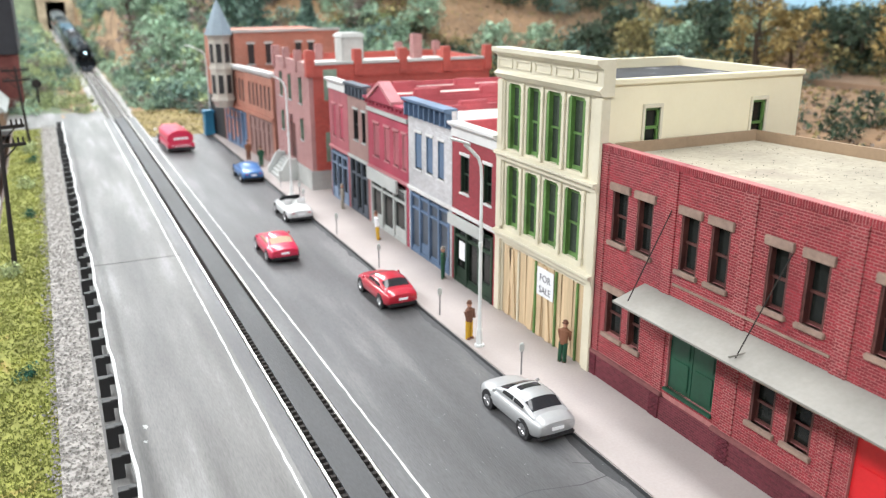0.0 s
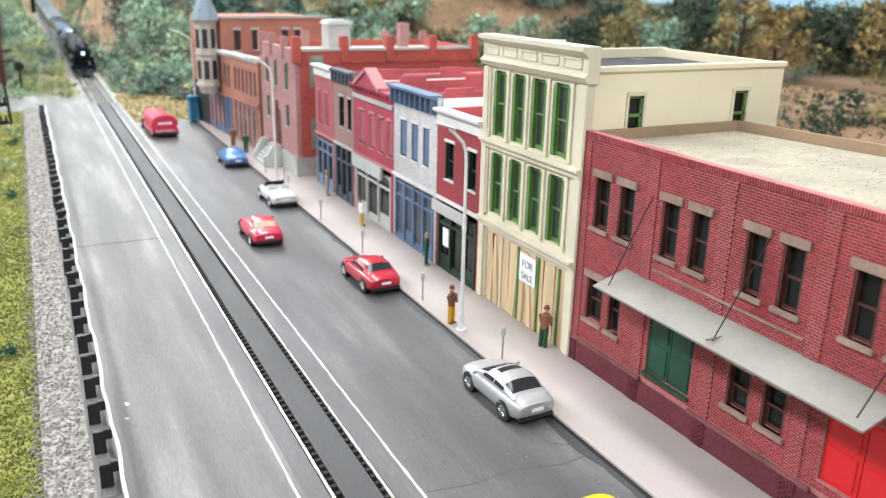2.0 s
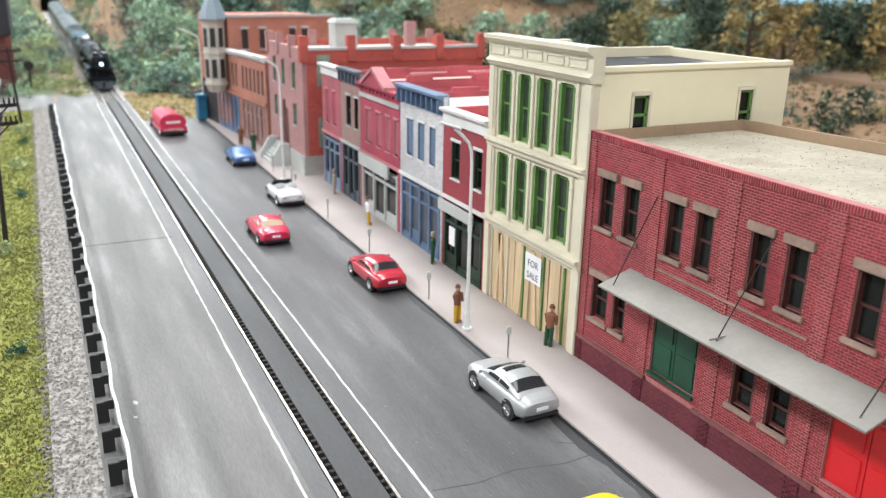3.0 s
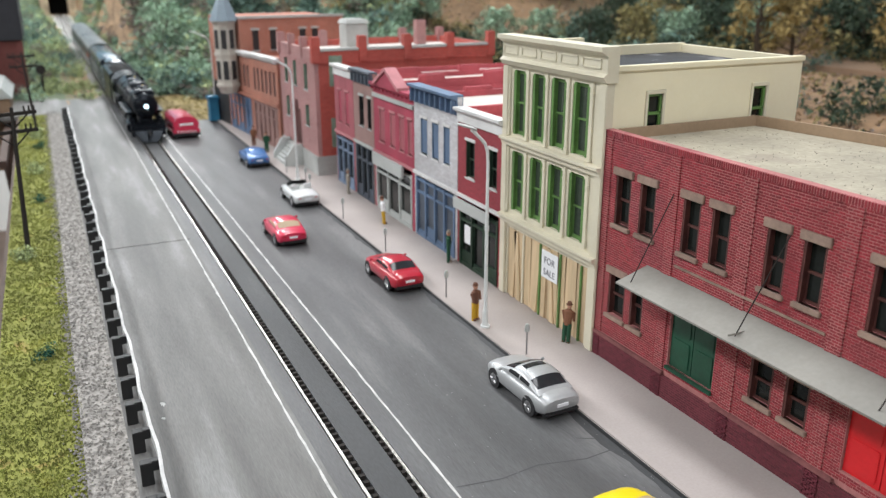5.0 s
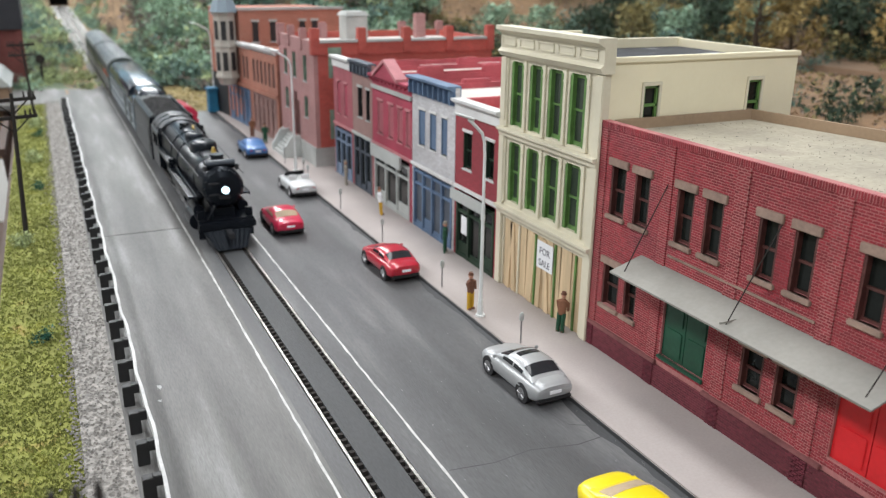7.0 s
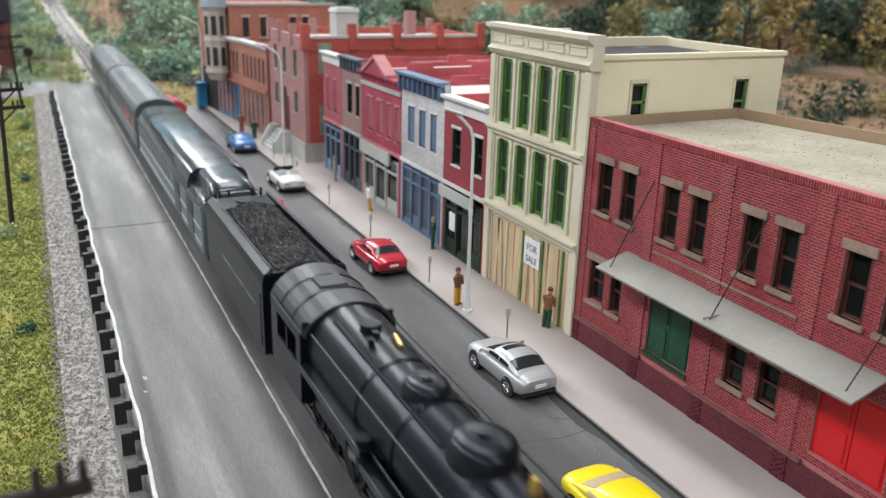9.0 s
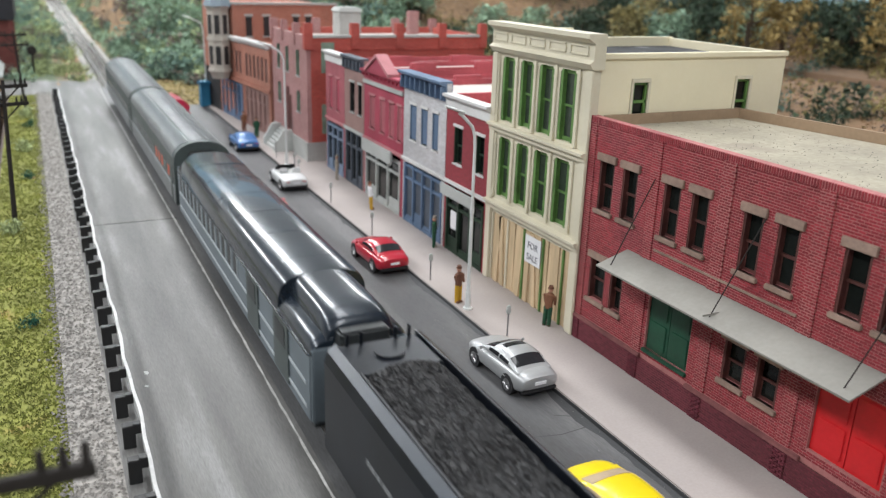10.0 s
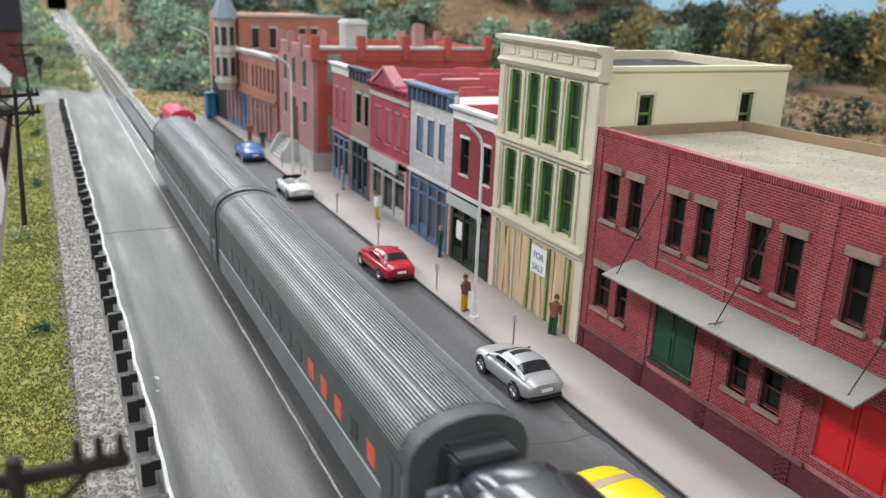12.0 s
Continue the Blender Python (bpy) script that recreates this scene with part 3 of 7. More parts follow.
def tree(x, y, z, height, spread, tint, label, seed, group="", flakes=1500, bare=0.25):
    """A tapered trunk with limbs and a crown of many small flakes."""
    rng = np.random.default_rng(seed)
    top = thing("tree", x, y, z, 0, label, "tree", group)
    bm = B()
    tube(bm, (0, 0, -0.4), (0.1 * spread * rng.normal(), 0, height * 0.55), 0.035 * height, 0.02 * height, 8)
    tube(bm, (0, 0, height * 0.5), (0.05 * height * rng.normal(), 0, height * 0.92), 0.02 * height, 0.005 * height, 7)
    lumps = []
    for i in range(11):
        f = bare + (0.97 - bare) * (i + 0.5) / 11
        a = i * 2.4 + rng.uniform(-0.4, 0.4)
        reach = spread * (1 - abs(f - 0.5) ** 1.6 * 1.5) * rng.uniform(0.45, 0.8)
        tip = (math.cos(a) * reach, math.sin(a) * reach, height * f + 0.06 * height)
        tube(bm, (0, 0, height * (f - 0.08)), tip, 0.012 * height, 0.004 * height, 6)
        lumps.append((*tip, spread * rng.uniform(0.26, 0.44)))
    lumps.append((0, 0, height * 0.92, spread * 0.3))
    part("trunk", bm, BARK, top, "brown trunk with thin limbs")
    lumps = np.array(lumps)
    pick = rng.integers(0, len(lumps), flakes)
    d = rng.normal(size=(flakes, 3))
    d /= np.linalg.norm(d, axis=1, keepdims=True)
    p = lumps[pick, :3] + d * lumps[pick, 3:] * rng.uniform(0.5, 1.12, (flakes, 1)) * (1, 1, 0.85)
    v = (p[:, None] + rng.normal(0, 1, (flakes, 3, 3)) * spread * rng.uniform(0.03, 0.065, (flakes, 1, 1))).reshape(-1, 3)
    from_arrays("crown", v, np.arange(len(v)).reshape(-1, 3), FOLIAGE[tint], top)
    return top


def conifer(x, y, z, height, spread, label, seed):
    rng = np.random.default_rng(seed)
    top = thing("conifer", x, y, z, 0, label, "tree", "dark conifers on the hill")
    part("trunk", tube(B(), (0, 0, -0.5), (0, 0, height * 0.95), 0.03 * height, 0.005 * height, 7), BARK, top)
    n = 1700
    f = rng.random(n) ** 0.75
    ring = 0.75 + 0.35 * np.sin(f * 60)
    a, r = rng.uniform(0, 6.28, n), spread * (1.02 - f) * ring * rng.uniform(0.5, 1.05, n)
    p = np.stack([np.cos(a) * r, np.sin(a) * r, height * (0.08 + 0.92 * f) - r * 0.25], -1)
    v = (p[:, None] + rng.normal(0, 1, (n, 3, 3)) * spread * 0.085).reshape(-1, 3)
    from_arrays("crown", v, np.arange(len(v)).reshape(-1, 3), FOLIAGE["dark"], top)


def planting():
    def lawn(rng, n):
        y = 14 + 80 * rng.random(n) ** 1.6
        x = rng.uniform(-3.1, -0.45, n)
        return x, y, np.full(n, -0.06)
    tufts("turf", 16000, lawn, 0.085, TUFT, "yellow-green ground foam turf", 5)
    rnd = random.Random(4)
    places = [(-1.55, 32.2, 0, 0.42, "sea"), (-1.6, 57.0, 0, 0.46, "sea"), (-1.35, 76.0, 0, 0.5, "sea"), (-2.3, 45.2, 0, 0.7, "light"), (-1.8, 66.0, 0, 0.8, "light"), (-1.7, 81.0, 0, 0.9, "light")]
    for x, y, z, r, t in places:
        rng = np.random.default_rng(int(y))
        bush = thing("bush", x, y, -0.06, 0, "small dark green foam bush on the turf" if t == "sea" else "soft yellow-green foam bush on the turf", "bush", "bushes on the verge")
        v = clump(rng, 500, r)
        from_arrays("foliage", v, np.arange(len(v)).reshape(-1, 3), FOLIAGE[t], bush)
    # bank west of the line
    spots = []
    while len(spots) < 520:
        y = rnd.uniform(104, 226)
        x = rnd.uniform(-16, track_x(y) - 3.0)
        low = y < 145
        if y > 212 and track_x(y) - x < 5.5:
            continue
        near = (track_x(y) - x) / 10
        t = rnd.choice(["light", "light", "mid", "dark"]) if rnd.random() > near * 0.5 else rnd.choice(["mid", "dark", "brown"])
        if low and rnd.random() < 0.35:
            t = "light"
        spots.append((x, y, hill(x, y), rnd.uniform(0.8, 1.5) if low else rnd.uniform(0.9, 2.0), t))
    bushes("bank_shrubs", spots, None, "low mixed green shrubs on the bank beside the line", 7)
    # slope east of the line, dense
    verge = lambda rng, n: (rng.uniform(9, 30, n), rng.uniform(84, 103, n), np.full(n, 0.0))
    tufts("verge_turf", 2600, verge, 0.16, FOLIAGE["olive"], "rough yellow grass at the street's end", 6)
    spots = []
    while len(spots) < 950:
        y = rnd.uniform(103, 228)
        x = track_x(y) + 3.2 + rnd.random() ** 1.3 * 44
        if y > 212 and x - track_x(y) < 6:
            continue
        if 4.2 < abs(x - track_x(y)) < 6.6 and 132 < y < 185 and rnd.random() < 0.85:
            continue
        t = rnd.choice(["mid", "mid", "mid", "dark", "light", "brown"]) if y < 150 else rnd.choice(["mid", "mid", "dark", "dark", "light"])
        spots.append((x, y, hill(x, y), rnd.uniform(1.2, 3.2) if x > track_x(y) + 6 else rnd.uniform(0.9, 1.6), t))
    for i in range(260):
        y = rnd.uniform(128, 227)
        d = rnd.uniform(2.9, 13)
        if 4.2 < d < 6.6 and y < 185 or y > 212 and d < 6:
            continue
        spots.append((track_x(y) + d, y, hill(track_x(y) + d, y), rnd.uniform(0.8, 1.9), rnd.choice(["mid", "mid", "light", "dark"])))
    for i in range(330):
        y = 99 + 62 * rnd.random() ** 1.4
        x = track_x(y) + 3.4 + rnd.random() * (22 if y > 103 else 26) + (5 if y < 103 else 0)
        if 4.2 < x - track_x(y) < 6.6 and y > 132:
            continue
        spots.append((x, y, hill(x, y), rnd.uniform(0.8, 2.0), rnd.choice(["mid", "mid", "light", "dark", "brown"])))
    bushes("slope_shrubs", spots, None, "dense green shrubs and vines covering the slope", 8)
    # hillside behind the town
    def slope(rng, n):
        x, y = rng.uniform(36, 100, n), rng.uniform(8, 150, n)
        return x, y, np.array([hill(a, b) for a, b in zip(x, y)])
    tufts("hill_scrub", 5200, slope, 0.30, FOLIAGE["brown"], "brown dead scrub over the hillside", 31)
    tufts("hill_scrub", 3600, slope, 0.34, FOLIAGE["olive"], "dry olive grass over the hillside", 32)
    tufts("hill_scrub", 4200, slope, 0.26, HILL, "tan ground foam over the hillside", 33)
    spots = []
    spots += [(66.5 + 1.3 * i, 49.5 - 0.9 * i, 1.5, 1.15, "deep") for i in range(6)]
    while len(spots) < 900:
        y, x = rnd.uniform(10, 230), rnd.uniform(44, 110)
        bare = y < x * 0.95 and x < 90
        if bare and rnd.random() < 0.9:
            continue
        if noise.noise((x * 0.05, y * 0.05, 9.0)) < -0.18 and x < 100:
            continue
        t = rnd.choice(["olive", "dark", "deep", "deep", "olive"])
        spots.append((x, y, hill(x, y), rnd.uniform(1.5, 3.4), t))
    bushes("hill_shrubs", spots, None, "green shrubs scattered over the tan hillside", 9)
    for i, (x, y, h, s, t) in enumerate([
            (83, 80, 12, 5.0, "gold"), (86, 77, 9, 4.0, "gold"), (94, 67, 11, 5.0, "gold"), (99, 66, 9, 4.0, "gold"), (77, 98, 8, 3.8, "olive"), (80, 100, 7, 3.0, "olive"), (96, 75, 7, 4.6, "dark"),
            (100, 71, 6, 4.5, "dark"), (95, 82, 7, 4.5, "dark"), (104, 68, 6, 4.5, "dark"), (88, 92, 7, 4.2, "dark"), (84, 96, 6, 4.2, "mid"), (92, 90, 6, 4.5, "mid"), (78, 110, 7, 4.0, "dark"), (72, 114, 6, 3.6, "mid"), (66, 118, 6, 4.0, "mid"), (96, 104, 7, 4.5, "dark"), (58, 128, 7, 4.0, "mid"), (88, 116, 8, 4.5, "dark")]):
        names = {"gold": "autumn-gold foam tree on the hillside", "dark": "dark green foam tree on the hillside", "mid": "green foam tree on the hillside", "olive": "olive-brown foam tree on the hillside"}
        tree(x, y, hill(x, y) - 0.3, h, s, "deep" if t == "dark" else t, names[t], 40 + i, "trees on the hillside")
    for i, (x, y, h, s) in enumerate([(26, 128, 13, 4.2), (31, 134, 12, 4.0), (22, 150, 12, 4.0), (37, 124, 10, 3.6)]):
        conifer(x, y, hill(x, y) - 0.5, h, s, "dense dark conifer on the wooded slope", 70 + i)
    for i, (x, y, h, s, t) in enumerate([(16, 122, 7, 3.8, "mid"), (20, 116, 6, 3.4, "mid"), (14, 140, 8, 4.0, "mid"), (28, 112, 5, 3.0, "brown"), (33, 108, 6, 3.4, "dark"), (40, 116, 6, 3.6, "dark"), (-4, 150, 5, 2.2, "dark")]):
        tree(x, y, hill(x, y) - 0.5, h, s, t, "leafy foam tree on the slope beyond the street", 90 + i, "trees beyond the street", 1300)


def portal():
    y, x, z = 229.0, track_x(229), track_z(229)
    top = thing("tunnel_portal", x, y, z, 0, "tan stone tunnel portal in the hillside", "tunnel portal", kind="structure")
    for a, b in ((-4.1, -2.15), (2.15, 4.1)):
        part("stone_face", box(B(), a, b, 0, 2.0, -1, 6.3, 0.1), STONE_PORTAL, top)
    part("lintel", box(B(), -4.1, 4.1, 0, 2.0, 6.3, 8.6, 0.1), STONE_PORTAL, top)
    part("capstone", box(B(), -4.4, 4.4, -0.2, 2.0, 8.6, 9.0, 0.08), STONE_PORTAL, top)
    part("lining", box(B(), -2.15, 2.15, 9.8, 10.0, -1, 6.3), DARK_INSIDE, top, "black tunnel inside")
    for a in (-2.45, 2.15):
        part("tunnel_wall", box(B(), a, a + 0.3, 2.0, 9.8, -1, 6.3), DARK_INSIDE, top)
    part("tunnel_roof", box(B(), -4.4, 4.4, 2.0, 9.8, 6.3, 8.8), STONE_PORTAL, top)



# ---- buildings: fronts face -x, built at the true place, y along the street ----
def wall_panel(bm, x0, x1, y0, y1, z0, z1, holes, mi=0):
    """A wall slab with real openings; holes as (y0, y1, z0, z1)."""
    ys = sorted({y0, y1, *[v for h in holes for v in h[:2] if y0 < v < y1]})
    zs = sorted({z0, z1, *[v for h in holes for v in h[2:] if z0 < v < z1]})
    solid = lambda a, b: not any(h[0] < a < h[1] and h[2] < b < h[3] for h in holes)
    for za, zb in zip(zs, zs[1:]):
        for ya, yb in zip(ys, ys[1:]):
            if solid((ya + yb) / 2, (za + zb) / 2):
                box(bm, x0, x1, ya, yb, za, zb, mi=mi)
    bmesh.ops.remove_doubles(bm, verts=bm.verts, dist=0.0005)
    return bm


def sash_window(parent, x, y0, y1, z0, z1, frame_mat, depth=0.10, bar=0.07, lintel=None, sill=None, mid=True, name="window", curtain=False, big=1.0):
    """Sashes, panes, sill and lintel in an opening of a front at x."""
    bm = B()
    xa, xb = x + depth + 0.07, x + depth + 0.15
    for a, b in ((y0, y0 + bar), (y1 - bar, y1)):              # deep jambs
        box(bm, x + 0.02, xa, a, b, z0, z1)
        box(bm, xa, xb, a, b, z0, z0 + bar)
        box(bm, xa, xb, a, b, z0 + bar, z1 - bar)
        box(bm, xa, xb, a, b, z1 - bar, z1)
    for a, b in ((z0, z0 + bar), (z1 - bar, z1)):
        box(bm, xa, xb, y0 + bar, y1 - bar, a, b)
    if mid:
        zm = (z0 + z1) / 2
        box(bm, xa - 0.02, xb, y0 + bar, y1 - bar, zm - 0.04, zm + 0.04)
        # lower sash stands behind the upper one
        for a, b in ((y0 + bar, y0 + bar + 0.05), (y1 - bar - 0.05, y1 - bar)):
            box(bm, xa + 0.03, xb, a, b, z0 + bar, zm)
    bmesh.ops.remove_doubles(bm, verts=bm.verts, dist=0.0005)
    win = part(name, bm, frame_mat, parent)
    part("pane", box(B(), xb - 0.03, xb - 0.01, y0 + bar, y1 - bar, z0 + bar, z1 - bar), GREEN_GLASS if frame_mat is GREEN_FRAME else GLASS, win)
    if lintel:
        part("lintel", box(B(), x - 0.09 * big, x + 0.05, y0 - 0.12 * big, y1 + 0.12 * big, z1, z1 + 0.27 * big, 0.02), lintel, win)
    if sill:
        part("sill", box(B(), x - 0.11 * big, x + depth + 0.04, y0 - 0.1 * big, y1 + 0.1 * big, z0 - 0.16 * big, z0, 0.02), sill, win)
    if curtain:
        part("blind", box(B(), xb + 0.02, xb + 0.04, y0 + bar, y1 - bar, z0 + bar, z0 + (z1 - z0) * 0.42), WHITE_TRIM, win, "half-drawn white paper blind")
    return win


def panel_door(parent, x, y0, y1, z0, z1, m, leaves=2):
    w = (y1 - y0) / leaves
    for i in range(leaves):
        bm = B()
        a, b = y0 + i * w + 0.015, y0 + (i + 1) * w - 0.015
        box(bm, x, x + 0.08, a, b, z0, z1)
        leaf = part("door", bm, m, parent)
        h = z1 - z0
        for k in range(2):
            part("door_panel", box(B(), x - 0.035, x, a + 0.12, b - 0.12, z0 + h * (0.06 + 0.48 * k), z0 + h * (0.46 + 0.48 * k), 0.03), m, leaf)


def shell(parent, x0, x1, y0, y1, z0, z1, side, roof, parapet=0.35, t=0.25, front=True):
    """Side and back walls, parapet and roof of a store."""
    for name, a in (("side_wall", (x0, x1, y0, y0 + t)), ("side_wall", (x0, x1, y1 - t, y1)), ("back_wall", (x1 - t, x1, y0 + t, y1 - t))):
        part(name, box(B(), *a, z0, z1), side, parent)
    part("roof", box(B(), x0 + t, x1 - t, y0 + t, y1 - t, z1 - parapet - 0.15, z1 - parapet), roof, parent)
    # black sheet added behind the front as the shade of the room
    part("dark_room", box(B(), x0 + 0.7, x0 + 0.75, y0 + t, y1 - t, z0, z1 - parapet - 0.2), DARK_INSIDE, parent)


def warehouse():
    X, Y0, Y1, Z = 17.59, -4.0, 23.62, 8.75
    top = thing("brick_warehouse", 0, 0, 0, 0, "two-storey dark red brick warehouse with sheet-metal awning", "warehouse")
    uppers = [(21.79, 22.64), (20.5, 21.32), (18.38, 19.18), (17.12, 17.9), (15.0, 15.75), (13.72, 14.48), (11.55, 12.35), (10.3, 11.1), (7.6, 8.4), (6.3, 7.1)]
    lowers = [(21.72, 22.68, 2.03, 3.62), (20.72, 21.42, 2.03, 3.62), (14.85, 15.72, 1.98, 3.3), (13.58, 14.42, 1.98, 3.3)]
    doors = [(17.15, 19.25, 1.42, 3.75), (10.1, 12.34, 1.46, 3.75)]
    holes = [(a, b, 5.5, 7.28) for a, b in uppers] + lowers + doors
    part("front_wall", wall_panel(B(), X, X + 0.3, Y0, Y1, 0.15, Z, holes), MORTAR, top, "lime mortar between the bricks")
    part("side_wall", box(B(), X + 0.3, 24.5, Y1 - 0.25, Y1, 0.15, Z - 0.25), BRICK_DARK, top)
    bm = B()
    loft(bm, [[(X + 0.3, Y0, z), (24.5 + 0.171 * (Y1 - Y0), Y0, z), (24.5, Y1 - 0.25, z), (X + 0.3, Y1 - 0.25, z)] for z in (Z - 0.55, Z - 0.40)])
    part("roof", bm, ROOF_GRAVEL, top, "pale gravelled flat roof")
    # added black sheet gives the windows an unlit room behind
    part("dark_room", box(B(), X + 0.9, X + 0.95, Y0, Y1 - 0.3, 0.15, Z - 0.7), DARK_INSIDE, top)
    bm = B()
    loft(bm, [[(24.45, Y1 - 0.05, z), (24.5 + 0.171 * (Y1 - Y0), Y0, z), (24.75 + 0.171 * (Y1 - Y0), Y0, z), (24.7, Y1 - 0.05, z)] for z in (0.0, Z - 0.5)])
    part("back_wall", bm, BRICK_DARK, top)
    for a, b in uppers:
        sash_window(top, X, a, b, 5.5, 7.28, RED_FRAME, bar=0.085, lintel=LINTEL, sill=LINTEL, curtain=abs(a - 15.0) < 0.1)
    for a, b, c, d in lowers:
        sash_window(top, X, a, b, c, d, RED_FRAME, bar=0.085, lintel=LINTEL, sill=LINTEL)
    panel_door(top, X + 0.09, 17.15, 19.25, 1.42, 3.75, GREEN_DOOR)
    part("door_sill", box(B(), X - 0.1, X + 0.1, 17.1, 19.3, 1.3, 1.42, 0.02), GREEN_DOOR, top)
    panel_door(top, X + 0.09, 10.1, 12.34, 1.46, 3.75, RED_DOOR)
    pilasters = [(22.95, 23.62), (19.42, 19.9), (16.25, 16.75), (12.85, 13.35), (9.4, 9.9)]
    # ledge over the foundation course
    bm = B()
    for a, b in ((Y0, 10.0), (12.44, 17.05), (19.35, Y1)):
        box(bm, X - 0.13, X, a, b, 1.0, 1.14, 0.02)
    part("ledge", bm, LEDGE, top, "brown stone water table")
    part("wall_band", box(B(), X - 0.06, X, 13.4, 19.3, 4.93, 5.0), LINTEL, top)
    # brickwork, each brick with its own edges
    rng = np.random.default_rng(11)
    L, C = 0.215, 0.084
    rest = []
    blocked = [(a, b, c, d) for a, b, c, d in holes if d < 3.7 or c > 5] + [(a - 0.02, b + 0.02, c, d) for a, b, c, d in doors]
    cuts = sorted({2.0, Y1, *[v for q in pilasters for v in q]})
    row = 0
    z = 0.16
    while z < Z - 0.21:
        zt = z + C
        if zt > 1.0 and z < 1.16:
            z += C
            row += 1
            continue
        runs = [(p, q) for p, q in zip(cuts, cuts[1:]) if q > p]
        for h in blocked:
            if h[2] < zt - 0.02 and z + 0.02 < h[3]:
                runs = [r for p, q in runs for r in ((p, min(q, h[0])), (max(p, h[1]), q)) if r[1] - r[0] > 0.03]
        for p, q in runs:
            out = 0.055 if any(u <= p < v for u, v in pilasters) else 0.014
            out += 0.06 if z < 1.0 else 0
            k = math.floor((p - 2.0) / L - (0.5 if row % 2 else 0))
            y = 2.0 + (k + (0.5 if row % 2 else 0)) * L
            while y < q:
                a, b = max(y, p), min(y + L - 0.02, q)
                if b - a > 0.03:
                    rest.append((a, b, z, zt - 0.021, out + rng.uniform(-0.004, 0.004)))
                y += L
        z += C
        row += 1
    y = 2.0
    while y < Y1 - 0.05:             # soldier course under the roof edge
        rest.append((y, y + 0.068, Z - 0.21, Z, 0.05 + rng.uniform(-0.006, 0.006)))
        y += 0.088

    # mortar behind the bricks that stand proud
    for u, v in pilasters:
        part("mortar", box(B(), X - 0.043, X, u + 0.01, v - 0.01, 1.14, Z - 0.215), MORTAR, top)
    part("mortar", box(B(), X - 0.036, X, 2.0, Y1 - 0.01, Z - 0.21, Z - 0.01), MORTAR, top)
    part("mortar", box(B(), X - 0.060, X, 2.0, Y1 - 0.01, 0.152, 0.99), MORTAR_DARK, top)

    def brick_mesh(name, items, material, kind=""):
        vs, fs = [], []
        for a, b, c, d, o in items:
            k = len(vs)
            xx = X - o
            vs += [(X, a, c), (X, b, c), (X, b, d), (X, a, d), (xx, a + 0.008, c + 0.008), (xx, b - 0.008, c + 0.008), (xx, b - 0.008, d - 0.008), (xx, a + 0.008, d - 0.008)]
            fs += [(k + 4, k + 7, k + 6, k + 5), (k, k + 4, k + 5, k + 1), (k + 1, k + 5, k + 6, k + 2), (k + 2, k + 6, k + 7, k + 3), (k + 3, k + 7, k + 4, k)]
        return from_arrays(name, vs, fs, material, top, kind)
    low = [r for r in rest if r[2] < 1.0]
    high = [r for r in rest if r[2] >= 1.0]
    single = [r for r in high if 11.0 < r[0] < 15.2 and 4.6 < r[2] < 8.3 and abs(r[1] - r[0] - L + 0.02) < 0.002 and r[4] < 0.04][:290]
    chosen = set(single)
    brick_mesh("brickwork", [r for r in high if r not in chosen], BRICK, "stuff")
    brick_mesh("foundation_brickwork", low, BRICK_DARK, "stuff")
    SINGLE_BRICKS.append((top, single, X, L, C))
    # tall corner strip and roof edge boards
    part("parapet", box(B(), X + 0.5, 24.6, Y1 - 0.36, Y1 - 0.255, Z - 0.5, Z - 0.02), PARAPET, top, "tan board parapet")
    bm = B()
    loft(bm, [[(24.5 + 0.171 * (Y1 - y) + a, y, Z - 0.5 + b) for a, b in ((0, 0), (0.14, 0), (0.14, 0.48), (0, 0.48))] for y in (Y1 - 0.05, 10.0, Y0)])
    part("parapet", bm, PARAPET, top, "tan board parapet")
    # awning
    bm = B()
    loft(bm, [[(16.28, y, 4.10), (X - 0.02, y, 4.50), (X - 0.02, y, 4.56), (16.28, y, 4.16)] for y in (20.62, 15.5, 10.5)])
    part("awning", bm, AWNING, top, "flat grey sheet-metal awning")
    part("awning_seam", box(B(), 16.3, 17.4, 15.46, 15.5, 4.30, 4.36), AWNING, top)
    for y in (20.2, 15.5, 10.9):
        part("awning_rod", tube(B(), (16.55, y, 4.2), (X - 0.02, y - 0.6, 7.35), 0.02, n=6), TIE, top, "thin dark stay rod")
    # roof grit
    def spot(rng, n):
        return rng.uniform(18.2, 24.3, n), rng.uniform(2, 23.2, n), np.full(n, Z - 0.392)
    tufts("roof_grit", 700, spot, 0.022, TAR, "dark grit on the gravel roof", 12)


SINGLE_BRICKS = []


def single_bricks():
    """The bricks that the camera passes nearest, each an object on one mesh."""
    for top, items, X, L, C in SINGLE_BRICKS:
        bm = box(B(), -0.014, 0, 0, L - 0.02, 0, C - 0.021, 0.004)
        first = part("brick", bm, BRICK, top)
        a, b, c, d, o = items[0]
        first.matrix_basis = pose(X * S, a * S, c * S)
        for a, b, c, d, o in items[1:]:
            share(first, X - (o - 0.014), a, c, top)


